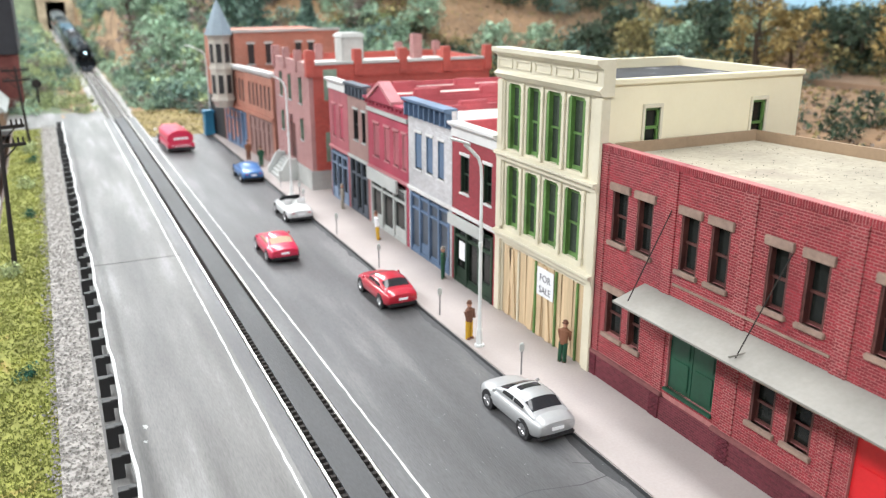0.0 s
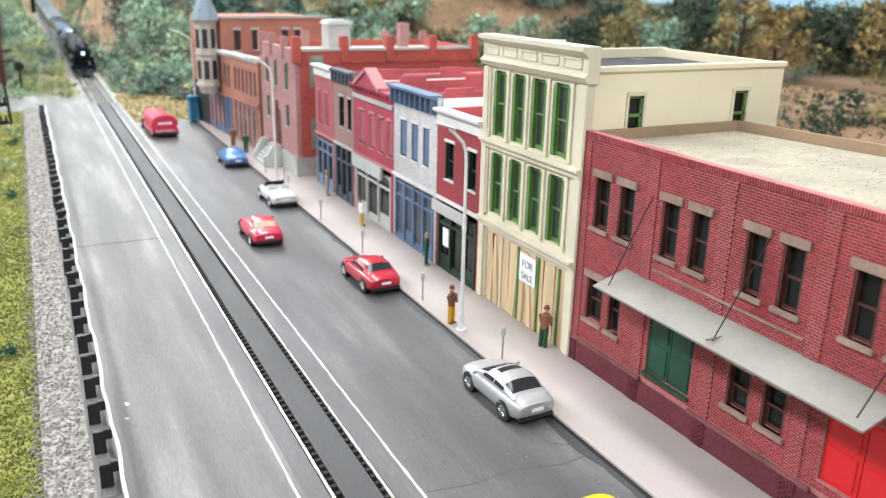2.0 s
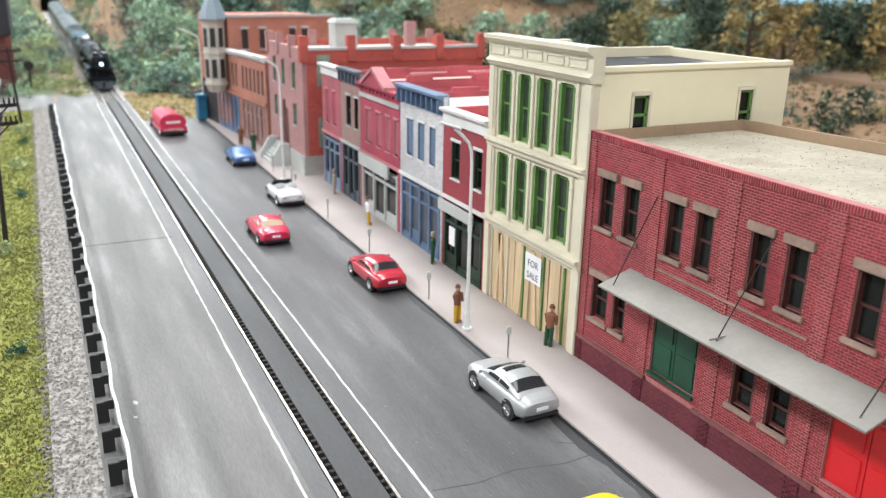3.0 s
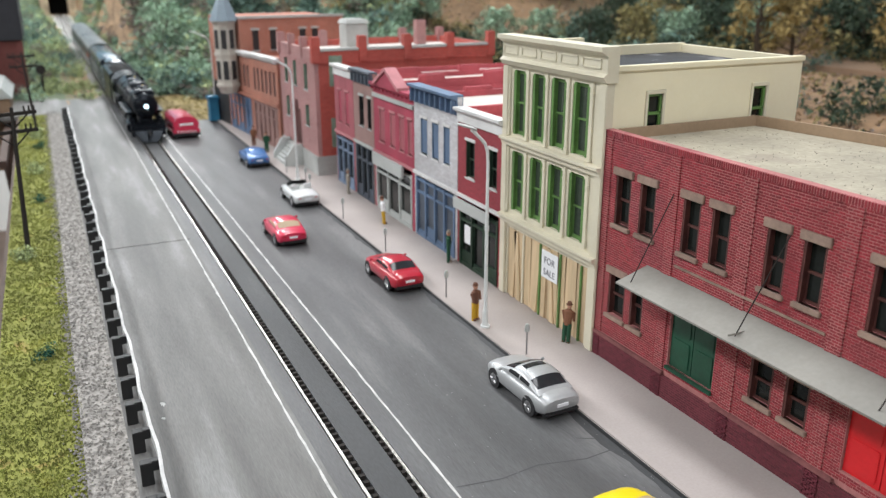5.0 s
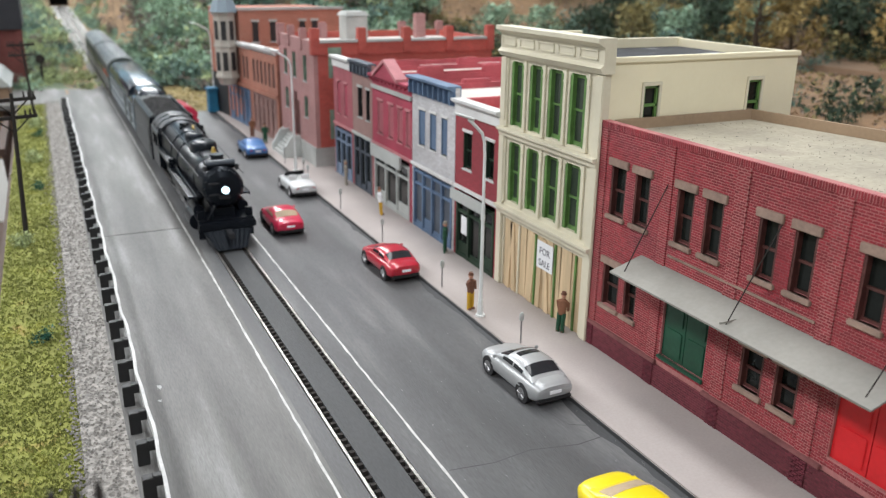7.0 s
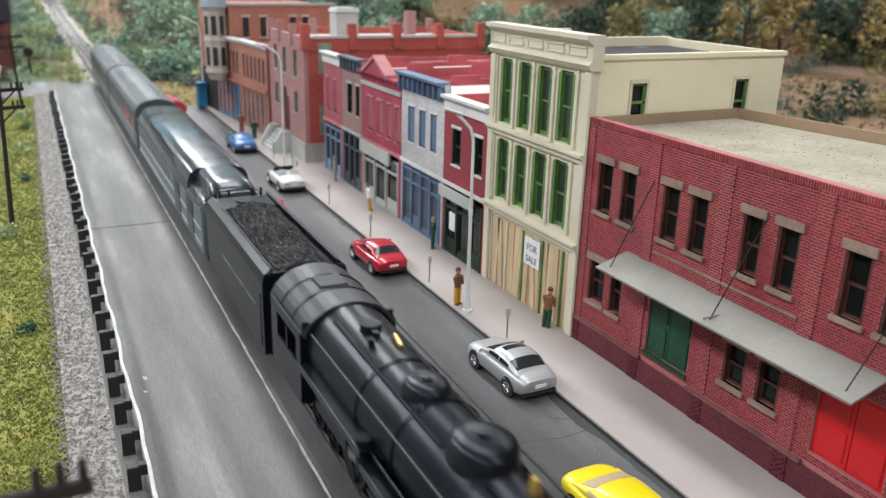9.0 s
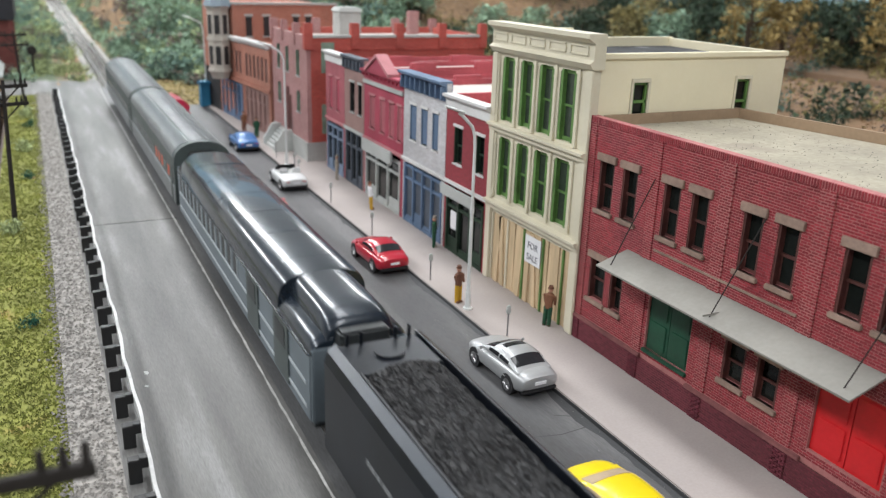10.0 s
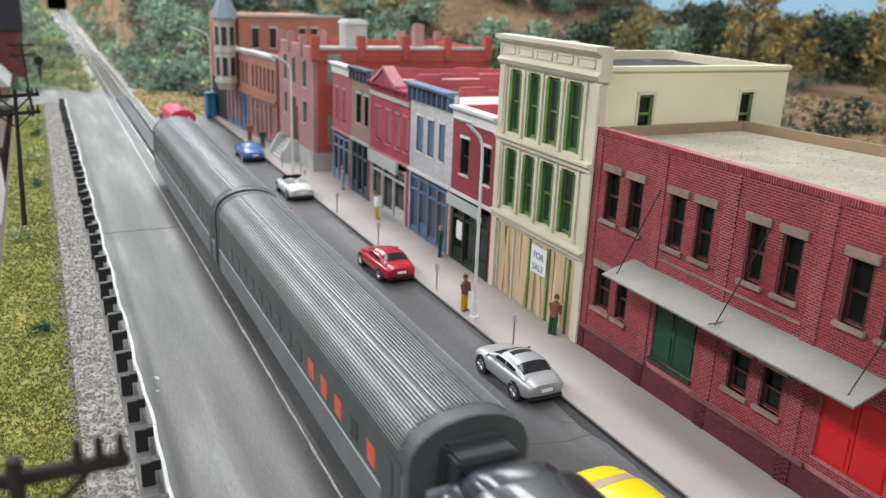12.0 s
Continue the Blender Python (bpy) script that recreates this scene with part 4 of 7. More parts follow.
def cream_building():
    X, Y0, Y1 = 17.53, 23.40, 30.45
    top = thing("cream_building", 0, 0, 0, 0, "three-storey cream clapboard building with green sash windows", "building")
    cols = [(28.85, 29.85), (27.40, 28.38), (25.93, 26.98), (24.42, 25.5)]
    rows = [(7.5, 10.18), (4.18, 6.8)]
    holes = [(a, b, c, d) for a, b in cols for c, d in rows] + [(23.95, 30.0, 0.15, 3.35)]
    part("front_wall", wall_panel(B(), X, X + 0.3, Y0, Y1, 0.15, 10.7, holes), CREAM_TRIM, top)
    for a, b in cols:
        for c, d in rows:
            w = sash_window(top, X, a + 0.02, b - 0.02, c, d, GREEN_FRAME, depth=0.08, bar=0.16)
            bm = B()
            for q in (a, b):                   # rounded upper corners
                tube(bm, (X + 0.004, q, d), (X + 0.10, q, d), 0.10, n=14)
            part("corner_block", bm, CREAM_TRIM, w)
    # pilasters between the windows
    for c, d in rows:
        for y in (24.2, 25.72, 27.19, 28.62, 30.08):
            bm = B()
            box(bm, X - 0.07, X, y - 0.08, y + 0.08, c - 0.05, d + 0.1, 0.02)
            box(bm, X - 0.10, X, y - 0.11, y + 0.11, c - 0.1, c + 0.2, 0.02)
            box(bm, X - 0.10, X, y - 0.11, y + 0.11, d - 0.38, d - 0.28, 0.02)
            part("pilaster", bm, CREAM_TRIM, top)
    for z, h, o in ((7.0, 0.34, 0.30), (3.55, 0.36, 0.30)):
        bm = B()
        extrude_profile(bm, [(X, z), (X - o * 0.5, z), (X - o * 0.6, z + h * 0.5), (X - o, z + h * 0.7), (X - o, z + h), (X, z + h + 0.04)], Y0 - 0.05, Y1 + 0.05)
        part("storey_cornice", bm, CREAM_TRIM, top)
    bm = B()
    extrude_profile(bm, [(X, 10.35), (X - 0.14, 10.35), (X - 0.30, 10.55), (X - 0.14, 10.68), (X - 0.14, 11.25), (X - 0.42, 11.42), (X - 0.42, 11.58), (X + 0.35, 11.58), (X + 0.35, 10.35)], Y0 - 0.12, Y1 + 0.12)
    part("roof_cornice", bm, CREAM_TRIM, top, "heavy moulded cream cornice")
    bm = B()
    for i in range(5):
        y = Y0 + 0.1 + i * 1.42
        for a in (y + 0.12, y + 1.2):
            box(bm, X - 0.18, X - 0.13, a, a + 0.05, 10.8, 11.15)
        for z in (10.8, 11.1):
            box(bm, X - 0.18, X - 0.13, y + 0.12, y + 1.25, z, z + 0.05)
    part("cornice_panel", bm, CREAM_TRIM, top)
    for y in (Y0 + 0.12, Y1 - 0.12):
        bm = B()
        box(bm, X - 0.12, X, y - 0.22, y + 0.22, 0.15, 10.3, 0.03)
        part("corner_pilaster", bm, CREAM_TRIM, top)
    # boarded shop front
    rnd = random.Random(5)
    y = 24.0
    while y < 29.95:
        w = rnd.uniform(0.55, 0.8)
        lean = rnd.uniform(-0.35, 0.35)
        bm = B()
        loft(bm, [[(X + 0.06, y, 0.16), (X + 0.06, y + w * 0.95, 0.16), (X + 0.12, y + w * 0.95, 0.16), (X + 0.12, y, 0.16)],
                  [(X + 0.06, y + 0.03, 3.32), (X + 0.06, y + w * 0.9, 3.32), (X + 0.12, y + w * 0.9, 3.32), (X + 0.12, y + 0.03, 3.32)]])
        part("board", bm, PLYWOOD, top)
        if rnd.random() < 0.65:
            bm = B()
            loft(bm, [[(X + 0.0, y + 0.1, 0.16), (X + 0.0, y + 0.42, 0.16), (X + 0.055, y + 0.42, 0.16), (X + 0.055, y + 0.1, 0.16)],
                      [(X + 0.0, y + 0.2 + lean, 3.25), (X + 0.0, y + 0.5 + lean, 3.25), (X + 0.055, y + 0.5 + lean, 3.25), (X + 0.055, y + 0.2 + lean, 3.25)]])
            part("board", bm, PLYWOOD, top)
        y += w
    for y in (24.3, 25.75, 27.25, 28.6):
        part("mullion", box(B(), X - 0.02, X + 0.05, y, y + 0.1, 0.16, 3.3), GREEN_FRAME if int(y * 4) % 2 else CREAM_TRIM, top)
    # added black sheet: shade behind the gaps of the boards
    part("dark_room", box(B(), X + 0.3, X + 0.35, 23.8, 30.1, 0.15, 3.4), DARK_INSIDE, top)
    # siding on the side wall, board by board
    holes_side = [(19.33, 20.0, 8.6, 9.85), (24.35, 25.02, 8.45, 9.85)]
    bm = wall_panel(B(), Y0 + 0.03, Y0 + 0.28, X + 0.3, 26.8, 0.15, 10.7, holes_side)
    bmesh.ops.transform(bm, matrix=Matrix(((0, 1, 0, 0), (1, 0, 0, 0), (0, 0, 1, 0), (0, 0, 0, 1))), verts=bm.verts)
    bmesh.ops.reverse_faces(bm, faces=bm.faces)
    part("side_wall", bm, CREAM, top)
    bm = B()
    z = 8.2
    while z < 10.6:
        runs = [(X + 0.3, 26.8)]
        for a, b, c, d in holes_side:
            if z + 0.1 > c and z < d + 0.12:
                runs = [r for p, q in runs for r in ((p, min(q, a - 0.12)), (max(p, b + 0.12), q)) if r[1] - r[0] > 0.05]
        for p, q in runs:
            loft(bm, [[(p, Y0 + 0.03, z), (p, Y0 + 0.012, z), (p, Y0 + 0.022, z + 0.09), (p, Y0 + 0.03, z + 0.09)], [(q, Y0 + 0.03, z), (q, Y0 + 0.012, z), (q, Y0 + 0.022, z + 0.09), (q, Y0 + 0.03, z + 0.09)]])
        z += 0.09
    part("clapboard", bm, CREAM, top, "thin cream clapboards", kind="stuff")
    for a, b, c, d in holes_side:
        w = B()
        for p, q, r, s in ((a, a + 0.09, c, d), (b - 0.09, b, c, d), (a, b, d - 0.09, d), (a, b, c + 0.5, c + 0.6)):
            box(w, p, q, Y0 + 0.05, Y0 + 0.14, r, s)
        win = part("window", w, GREEN_FRAME, top)
        part("pane", box(B(), a, b, Y0 + 0.15, Y0 + 0.17, c, d), GLASS, win)
        part("head_trim", box(B(), a - 0.1, b + 0.1, Y0 - 0.06, Y0 + 0.06, d, d + 0.14, 0.02), CREAM_TRIM, win)
        part("casing", box(box(B(), a - 0.1, a, Y0 - 0.03, Y0 + 0.05, c, d), b, b + 0.1, Y0 - 0.03, Y0 + 0.05, c, d), CREAM_TRIM, win)
    part("side_wall", box(B(), X + 0.3, 26.8, Y1 - 0.28, Y1, 0.15, 10.9), CREAM, top)
    part("back_wall", box(B(), 26.55, 26.8, Y0 + 0.28, Y1 - 0.28, 0.15, 10.85), CREAM, top)
    part("parapet", box(B(), X + 0.35, 26.85, Y0 - 0.08, Y0 + 0.26, 10.7, 10.9, 0.03), CREAM, top)
    part("parapet", box(B(), X + 0.35, 21.2, Y1 - 0.3, Y1 + 0.03, 10.9, 11.3, 0.03), CREAM, top)
    part("roof", box(B(), X + 0.35, 26.55, Y0 + 0.26, Y1 - 0.28, 10.35, 10.5), TAR, top, "black tar roof with grey patches")
    sign = thing("for_sale_sign", X - 0.03, 26.5, 2.0, 0, "white hand-lettered for sale card on the boards", "sign")
    part("card", box(B(), -0.02, 0.0, -0.6, 0.6, 0.0, 1.18), SIGN_WHITE, sign)
    for text, z, w in (("FOR", 0.64, 0.42), ("SALE", 0.14, 0.40)):
        cu = bpy.data.curves.new("lettering", "FONT")
        cu.body, cu.size, cu.align_x, cu.extrude = text, w * S, "CENTER", 0.004 * S
        o = new("lettering", cu)
        o.parent = sign
        o.matrix_basis = pose(-0.026 * S, 0, z * S, 90, 0, -90)
        cu.materials.append(INK)


def store(name, label, X, Y0, Y1, Z, wall, cornice, shop, uppers, uz, trim, depth=13.0, frame_mat=None, side=None, cornice_h=0.7, shop_h=3.5, out=0.3, roof=None, brackets=True, fill=None):
    """A two-storey shop: front with windows, cornice and shop front."""
    top = thing(name, 0, 0, 0, 0, label, "shop building", "row of shops")
    holes = [(a, b, *uz) for a, b in uppers] + [(Y0 + 0.35, Y1 - 0.35, 0.15, shop_h)]
    part("front_wall", wall_panel(B(), X, X + 0.25, Y0, Y1, 0.15, Z - 0.1, holes), wall, top)
    shell(top, X + 0.25, X + depth, Y0, Y1, 0.15, Z - 0.6, side or RED_ROOF, roof or PAVED_ROOF, 0.3)
    for a, b in uppers:
        sash_window(top, X, a, b, *uz, frame_mat or trim, lintel=trim, sill=trim, depth=0.08, big=0.55)
    bm = B()
    extrude_profile(bm, [(X, Z - cornice_h), (X - 0.08, Z - cornice_h), (X - 0.08, Z - 0.28), (X - out, Z - 0.12), (X - out, Z), (X + 0.3, Z), (X + 0.3, Z - cornice_h)], Y0 + 0.01, Y1 - 0.01)
    n = max(4, int((Y1 - Y0) / 0.6))
    for i in range(n + 1 if brackets else 0):
        y = Y0 + 0.1 + (Y1 - Y0 - 0.3) * i / n
        box(bm, X - out * 0.7, X - 0.08, y, y + 0.1, Z - cornice_h + 0.05, Z - 0.25)
    part("cornice", bm, cornice, top)
    for a, b in uppers if fill else ():
        part("shutter", box(B(), X + 0.06, X + 0.1, a + 0.08, b - 0.08, uz[0] + 0.06, uz[1] - 0.07), fill, top)
    bm = B()
    box(bm, X - 0.12, X, Y0, Y1, shop_h + 0.1, shop_h + 0.28, 0.02)
    part("belt_course", bm, trim, top)
    return top


def shop_front(top, X, Y0, Y1, m, h=3.4, bays=4, transom=0.75, glass=None):
    """Recessed bays of posts, transoms and panels."""
    x0, x1 = X - 0.02, X + 0.16
    w = (Y1 - Y0) / bays
    for i in range(bays + 1):
        y = Y0 + i * w
        part("shop_post", box(B(), x0 - 0.03, x1, y - 0.09, y + 0.09, 0.15, h, 0.015), m, top)
    for z in (0.15, h - transom - 0.12, h - 0.2):
        part("transom", box(B(), x0, x1, Y0, Y1, z, z + (0.12 if z > 0.2 else 0.2)), m, top)
    for i in range(bays):
        part("stall_panel", box(B(), x0 + 0.05, x1, Y0 + i * w + 0.09, Y0 + (i + 1) * w - 0.09, 0.3, 0.9 if i % 2 == 0 else 0.5), m, top)
    part("shop_window", box(B(), X + 0.1, X + 0.13, Y0, Y1, 0.3, h - 0.1), glass or GLASS, top)


def shops():
    c = store("brick_shop", "narrow dark red brick shop with a white cornice", 17.5, 30.47, 34.95, 7.95, STORE_RED, WHITE_TRIM, None, [(33.2, 34.1), (31.05, 31.85)], (4.7, 6.46), WHITE_TRIM, frame_mat=DARK_GREEN, depth=14, brackets=False)
    shop_front(c, 17.5, 30.9, 34.6, DARK_GREEN, 3.3, 3)
    part("sign_board", box(B(), 17.22, 17.34, 31.4, 34.95, 3.0, 3.55, 0.03), GREY_TRIM, c, "blank grey sign board")
    part("poster", box(B(), 17.46, 17.5, 33.5, 34.1, 1.4, 2.3), SIGN_WHITE, c)
    d = store("blue_shop", "pale brick shop with a blue cornice and blue shop front", 17.5, 35.0, 40.25, 8.45, PALE_BRICK, BLUE_TRIM, None, [(38.54, 39.4), (37.17, 37.98), (35.87, 36.6)], (4.84, 6.72), WHITE_TRIM, frame_mat=BLUE_TRIM, cornice_h=0.95, out=0.42, depth=13)
    shop_front(d, 17.5, 35.3, 39.95, BLUE_TRIM, 3.45, 4, glass=SLATE)
    for a, b in ((38.54, 39.4), (37.17, 37.98), (35.87, 36.6)):
        part("shutter", box(B(), 17.56, 17.6, a + 0.08, b - 0.08, 4.9, 6.65), BLUE_TRIM, d)
    e = store("gabled_shop", "red shop with a gabled parapet and pale shop front", 17.5, 40.3, 46.35, 7.85, GABLE_RED, GABLE_RED, None, [(44.6, 45.5), (43.0, 43.8), (41.65, 42.4), (40.55, 41.2)], (4.42, 6.34), ROSE_TRIM, frame_mat=ROSE_TRIM, cornice_h=0.45, depth=13, fill=ROSE)
    part("belt_course", box(B(), 17.38, 17.5, 40.3, 46.3, 7.0, 7.22), GREY_TRIM, e)
    bm = B()
    loft(bm, [[(17.15, 41.7, 7.82), (17.15, 45.1, 7.82), (17.15, 43.4, 8.75)], [(17.7, 41.7, 7.82), (17.7, 45.1, 7.82), (17.7, 43.4, 8.75)]])
    part("gable", bm, GABLE_RED, e)
    bm = B()
    for s in (-1, 1):
        loft(bm, [[(17.05, 43.4 + s * 1.85, 7.8), (17.05, 43.4 + s * 1.85, 8.0), (17.75, 43.4 + s * 1.85, 8.0), (17.75, 43.4 + s * 1.85, 7.8)], [(17.05, 43.4, 8.75), (17.05, 43.4, 8.93), (17.75, 43.4, 8.93), (17.75, 43.4, 8.75)]])
    part("gable_trim", bm, ROSE_TRIM, e)
    shop_front(e, 17.5, 40.7, 46.0, GREY_TRIM, 3.3, 3)
    part("sign_board", box(B(), 17.1, 17.25, 41.2, 45.8, 3.0, 3.75, 0.03), GREY_TRIM, e, "blank grey-green sign board")
    f = store("taupe_shop", "narrow taupe shop with a slate cornice", 17.5, 46.4, 49.95, 8.32, TAUPE, SLATE, None, [(48.1, 48.95), (46.8, 47.45)], (4.83, 6.68), GREY_TRIM, frame_mat=CAR_TRIM, cornice_h=0.85, depth=13)
    shop_front(f, 17.5, 46.7, 49.65, SLATE, 3.7, 3, transom=1.0)
    g = store("rose_shop", "narrow rose-red shop with a pale cornice", 17.5, 50.0, 53.8, 8.22, ROSE, WHITE_TRIM, None, [(52.4, 53.15), (50.95, 51.7)], (4.42, 6.54), ROSE_TRIM, frame_mat=ROSE_TRIM, depth=13, brackets=False, fill=GABLE_RED)
    shop_front(g, 17.5, 50.3, 53.5, GREY_BLUE, 3.4, 3)
    # raised fire walls between the flat roofs
    for y, z in ((34.95, 7.75), (40.25, 8.05), (46.35, 8.05), (49.95, 8.1)):
        w = thing("fire_wall", 0, 0, 0, 0, "stepped red brick fire wall between the roofs", "parapet wall", "walls between the shop roofs")
        bm = B()
        box(bm, 18.0, 29.8, y - 0.16, y + 0.16, 6.6, z - 0.45, 0.02)
        for a, b in ((20.5, 22.2), (25.0, 26.5), (29.0, 30.2)):
            box(bm, a, b, y - 0.2, y + 0.2, z - 0.5, z, 0.06)
        part("wall", bm, RED_ROOF, w)


def hall():
    X, Y0, Y1, Z = 16.7, 55.6, 64.9, 8.9
    top = thing("brick_hall", 0, 0, 0, 0, "large red brick hall with stepped parapet piers", "hall")
    ups = [(62.6, 63.5), (60.2, 61.1), (57.4, 58.3)]
    holes = [(a, b, c, d) for a, b in ups for c, d in ((6.0, 7.8), (3.4, 4.9))] + [(59.6, 61.2, 1.6, 4.3)]
    part("front_wall", wall_panel(B(), X, X + 0.3, Y0, Y1, 1.5, Z, holes), HALL_FRONT, top)
    part("foundation", box(B(), X - 0.12, X + 14, Y0 - 0.1, Y1, 0.1, 1.5), GREY_STONE, top, "grey stone foundation")
    shell(top, X + 0.3, X + 14, Y0, Y1, 1.5, Z, HALL_RED, PAVED_ROOF, 0.5)
    for a, b in ups:
        sash_window(top, X, a, b, 6.0, 7.8, SAGE_FRAME, lintel=HALL_FRONT, sill=GREY_TRIM, big=0.6)
        if a != 60.2:
            sash_window(top, X, a, b, 3.4, 4.9, SAGE_FRAME, lintel=HALL_FRONT, sill=GREY_TRIM, big=0.6)
    part("door", box(B(), X + 0.1, X + 0.2, 59.7, 61.1, 1.6, 4.2), RED_FRAME, top)
    for i in range(5):
        x = X + 0.1 + i * 3.42
        part("parapet_pier", box(B(), x - 0.25, x + 0.35, Y0 - 0.15, Y0 + 0.45, Z - 0.9, Z + 0.9, 0.05), HALL_RED, top)
        part("parapet_pier", box(B(), x - 0.25, x + 0.35, Y1 - 0.45, Y1 + 0.1, Z - 0.9, Z + 0.7, 0.05), HALL_FRONT, top)
        if i < 4:
            part("coping", box(B(), x + 0.36, x + 3.16, Y0 - 0.1, Y0 + 0.3, Z - 0.1, Z + 0.1, 0.02), GREY_TRIM, top)
    for y in (58.6, 61.8):
        part("parapet_pier", box(B(), X - 0.1, X + 0.4, y - 0.25, y + 0.25, Z - 0.8, Z + 0.75, 0.05), HALL_FRONT, top)
    for k in range(4):
        part("belt_course", box(B(), X + 0.4 + 3.42 * k, X + 3.2 + 3.42 * k, Y0 - 0.05, Y0, Z - 0.95, Z - 0.8), HALL_RED, top)
    part("roof_vent", box(B(), 20.6, 22.3, 59.8, 61.6, Z - 0.5, Z + 1.5, 0.1), GREY_STONE, top, "grey sheet-metal roof house")
    bm = B()
    loft(bm, [[(20.5, 59.7, Z + 1.45), (22.4, 59.7, Z + 1.45), (22.4, 61.7, Z + 1.45), (20.5, 61.7, Z + 1.45)], [(20.7, 59.9, Z + 1.75), (22.2, 59.9, Z + 1.75), (22.2, 61.5, Z + 1.75), (20.7, 61.5, Z + 1.75)]])
    part("vent_cap", bm, GREY_STONE, top)
    part("chimney", box(B(), 27.5, 28.3, 62.5, 63.3, Z - 0.5, Z + 1.4, 0.05), HALL_FRONT, top)
    for z in (2.1, 6.4):
        bm = box(box(B(), 17.75, 18.7, Y0 - 0.07, Y0 + 0.02, z, z + 2.1), 17.9, 18.55, Y0 - 0.1, Y0 - 0.07, z + 0.2, z + 1.9)
        part("side_window", bm, SAGE_FRAME, top)
    # front steps
    st = thing("entry_steps", 0, 0, 0, 0, "grey concrete entry steps with solid side walls", "steps")
    for a, b in ((59.3, 59.6), (62.5, 62.8)):
        bm = B()
        loft(bm, [[(16.58, a, 0.15), (16.58, a, 1.75), (15.9, a, 1.75), (15.2, a, 0.6), (15.2, a, 0.15)], [(16.58, b, 0.15), (16.58, b, 1.75), (15.9, b, 1.75), (15.2, b, 0.6), (15.2, b, 0.15)]])
        part("side_wall", bm, GREY_TRIM, st)
    for i in range(6):
        part("step", box(B(), 15.3 + 0.2 * i, 16.58, 59.6, 62.5, 0.15 + 0.22 * i, 0.37 + 0.22 * i), GREY_STONE, st)


def far_row():
    top = thing("orange_row", 16.5, 65.2, 0, 5.3, "low orange-brown brick row of shops with pale cornices", "shop building")
    for k, (y0, y1, z, shop) in enumerate(((0.0, 6.6, 7.35, TAUPE), (6.65, 13.6, 7.3, BLUE_TRIM))):
        ups = [(y0 + 0.55 + 0.98 * i, y0 + 1.1 + 0.98 * i) for i in range(6)]
        part("front_wall", wall_panel(B(), 0, 0.25, y0, y1, 0.15, z, [(a, b, 4.4, 6.3) for a, b in ups] + [(y0 + 0.4, y1 - 0.4, 0.15, 3.5)]), ORANGE_BRICK, top)
        part("body", box(B(), 0.5, 13, y0, y1, 0.15, z - 0.4), ORANGE_BRICK, top)
        for a, b in ups:
            sash_window(top, 0, a, b, 4.4, 6.3, TAUPE, depth=0.06, lintel=ORANGE_BRICK, bar=0.05, big=0.5)
        bm = B()
        extrude_profile(bm, [(0, z - 0.3), (-0.1, z - 0.3), (-0.35, z), (-0.35, z + 0.16), (0.3, z + 0.16), (0.3, z - 0.3)], y0, y1)
        part("cornice", bm, WHITE_TRIM, top)
        shop_front(top, 0, y0 + 0.5, y1 - 0.5, shop, 3.5, 5, transom=0.9, glass=shop)
        part("belt_course", box(B(), -0.14, 0, y0, y1, 3.6, 3.9), ORANGE_BRICK, top)
    tall = thing("turret_building", 16.0, 79.0, 0, 5.3, "tall orange brick corner building with a slate-capped turret", "building")
    part("wall", box(B(), -0.7, 9.2, -4.5, 5.0, 0.15, 10.1), ORANGE_BRICK, tall)
    part("coping", box(B(), -0.8, 9.3, -4.6, -4.3, 10.1, 10.32), GREY_TRIM, tall)
    for x in (0.47, 2.1, 4.9, 6.1):
        bm = box(B(), x, x + 0.55, -4.56, -4.48, 7.4, 9.1)
        w = part("window", bm, CAR_TRIM, tall)
        part("head", box(B(), x - 0.1, x + 0.65, -4.62, -4.5, 9.1, 9.3), GREY_TRIM, w)
        part("sill", box(B(), x - 0.1, x + 0.65, -4.62, -4.5, 7.28, 7.4), GREY_TRIM, w)
    part("dark_corner", box(B(), -0.75, 3, -0.5, 5.02, 0.15, 4.0), CAR_TRIM, tall)
    bm = B()
    cx, cy = -1.7, -3.5
    tube(bm, (cx, cy, 4.3), (cx, cy, 9.9), 0.98, n=8)
    tube(bm, (cx, cy, 3.7), (cx, cy, 4.3), 0.75, 0.98, n=8)
    part("turret", bm, TURRET_WALL, tall, "pale eight-sided corner turret")
    for z in (4.3, 7.0, 9.7):
        part("turret_band", tube(B(), (cx, cy, z), (cx, cy, z + 0.25), 1.1, n=8), TURRET_WALL, tall)
    part("turret_roof", tube(B(), (cx, cy, 9.95), (cx, cy, 12.9), 1.3, 0.04, n=8), TURRET_ROOF, tall, "grey-blue slate cone")
    for z in (4.95, 7.6):
        for a in (112, 157, 202):
            m = pose(cx, cy, z, 0, 0, a) @ pose(0, 0.90, 0)
            bm = box(B(), -0.22, 0.22, -0.05, 0.05, 0, 1.6)
            bmesh.ops.transform(bm, matrix=m, verts=bm.verts)
            part("window", bm, CAR_TRIM, tall)
    booth = thing("phone_booth", 14.35, 82.6, 0.1, 5, "small blue booth at the end of the pavement", "booth")
    bm = B()
    for x in (-0.42, 0.34):
        for y in (-0.42, 0.34):
            box(bm, x, x + 0.08, y, y + 0.08, 0, 2.1)
    box(bm, -0.45, 0.45, -0.45, 0.45, 0, 0.7, 0.03)
    part("frame", bm, BLUE_BOOTH, booth)
    part("roof", box(B(), -0.54, 0.54, -0.54, 0.54, 2.1, 2.4, 0.06), BLUE_BOOTH, booth)
    part("pane", box(B(), -0.38, 0.38, -0.38, 0.38, 0.7, 2.1), BLUE_BOOTH, booth)


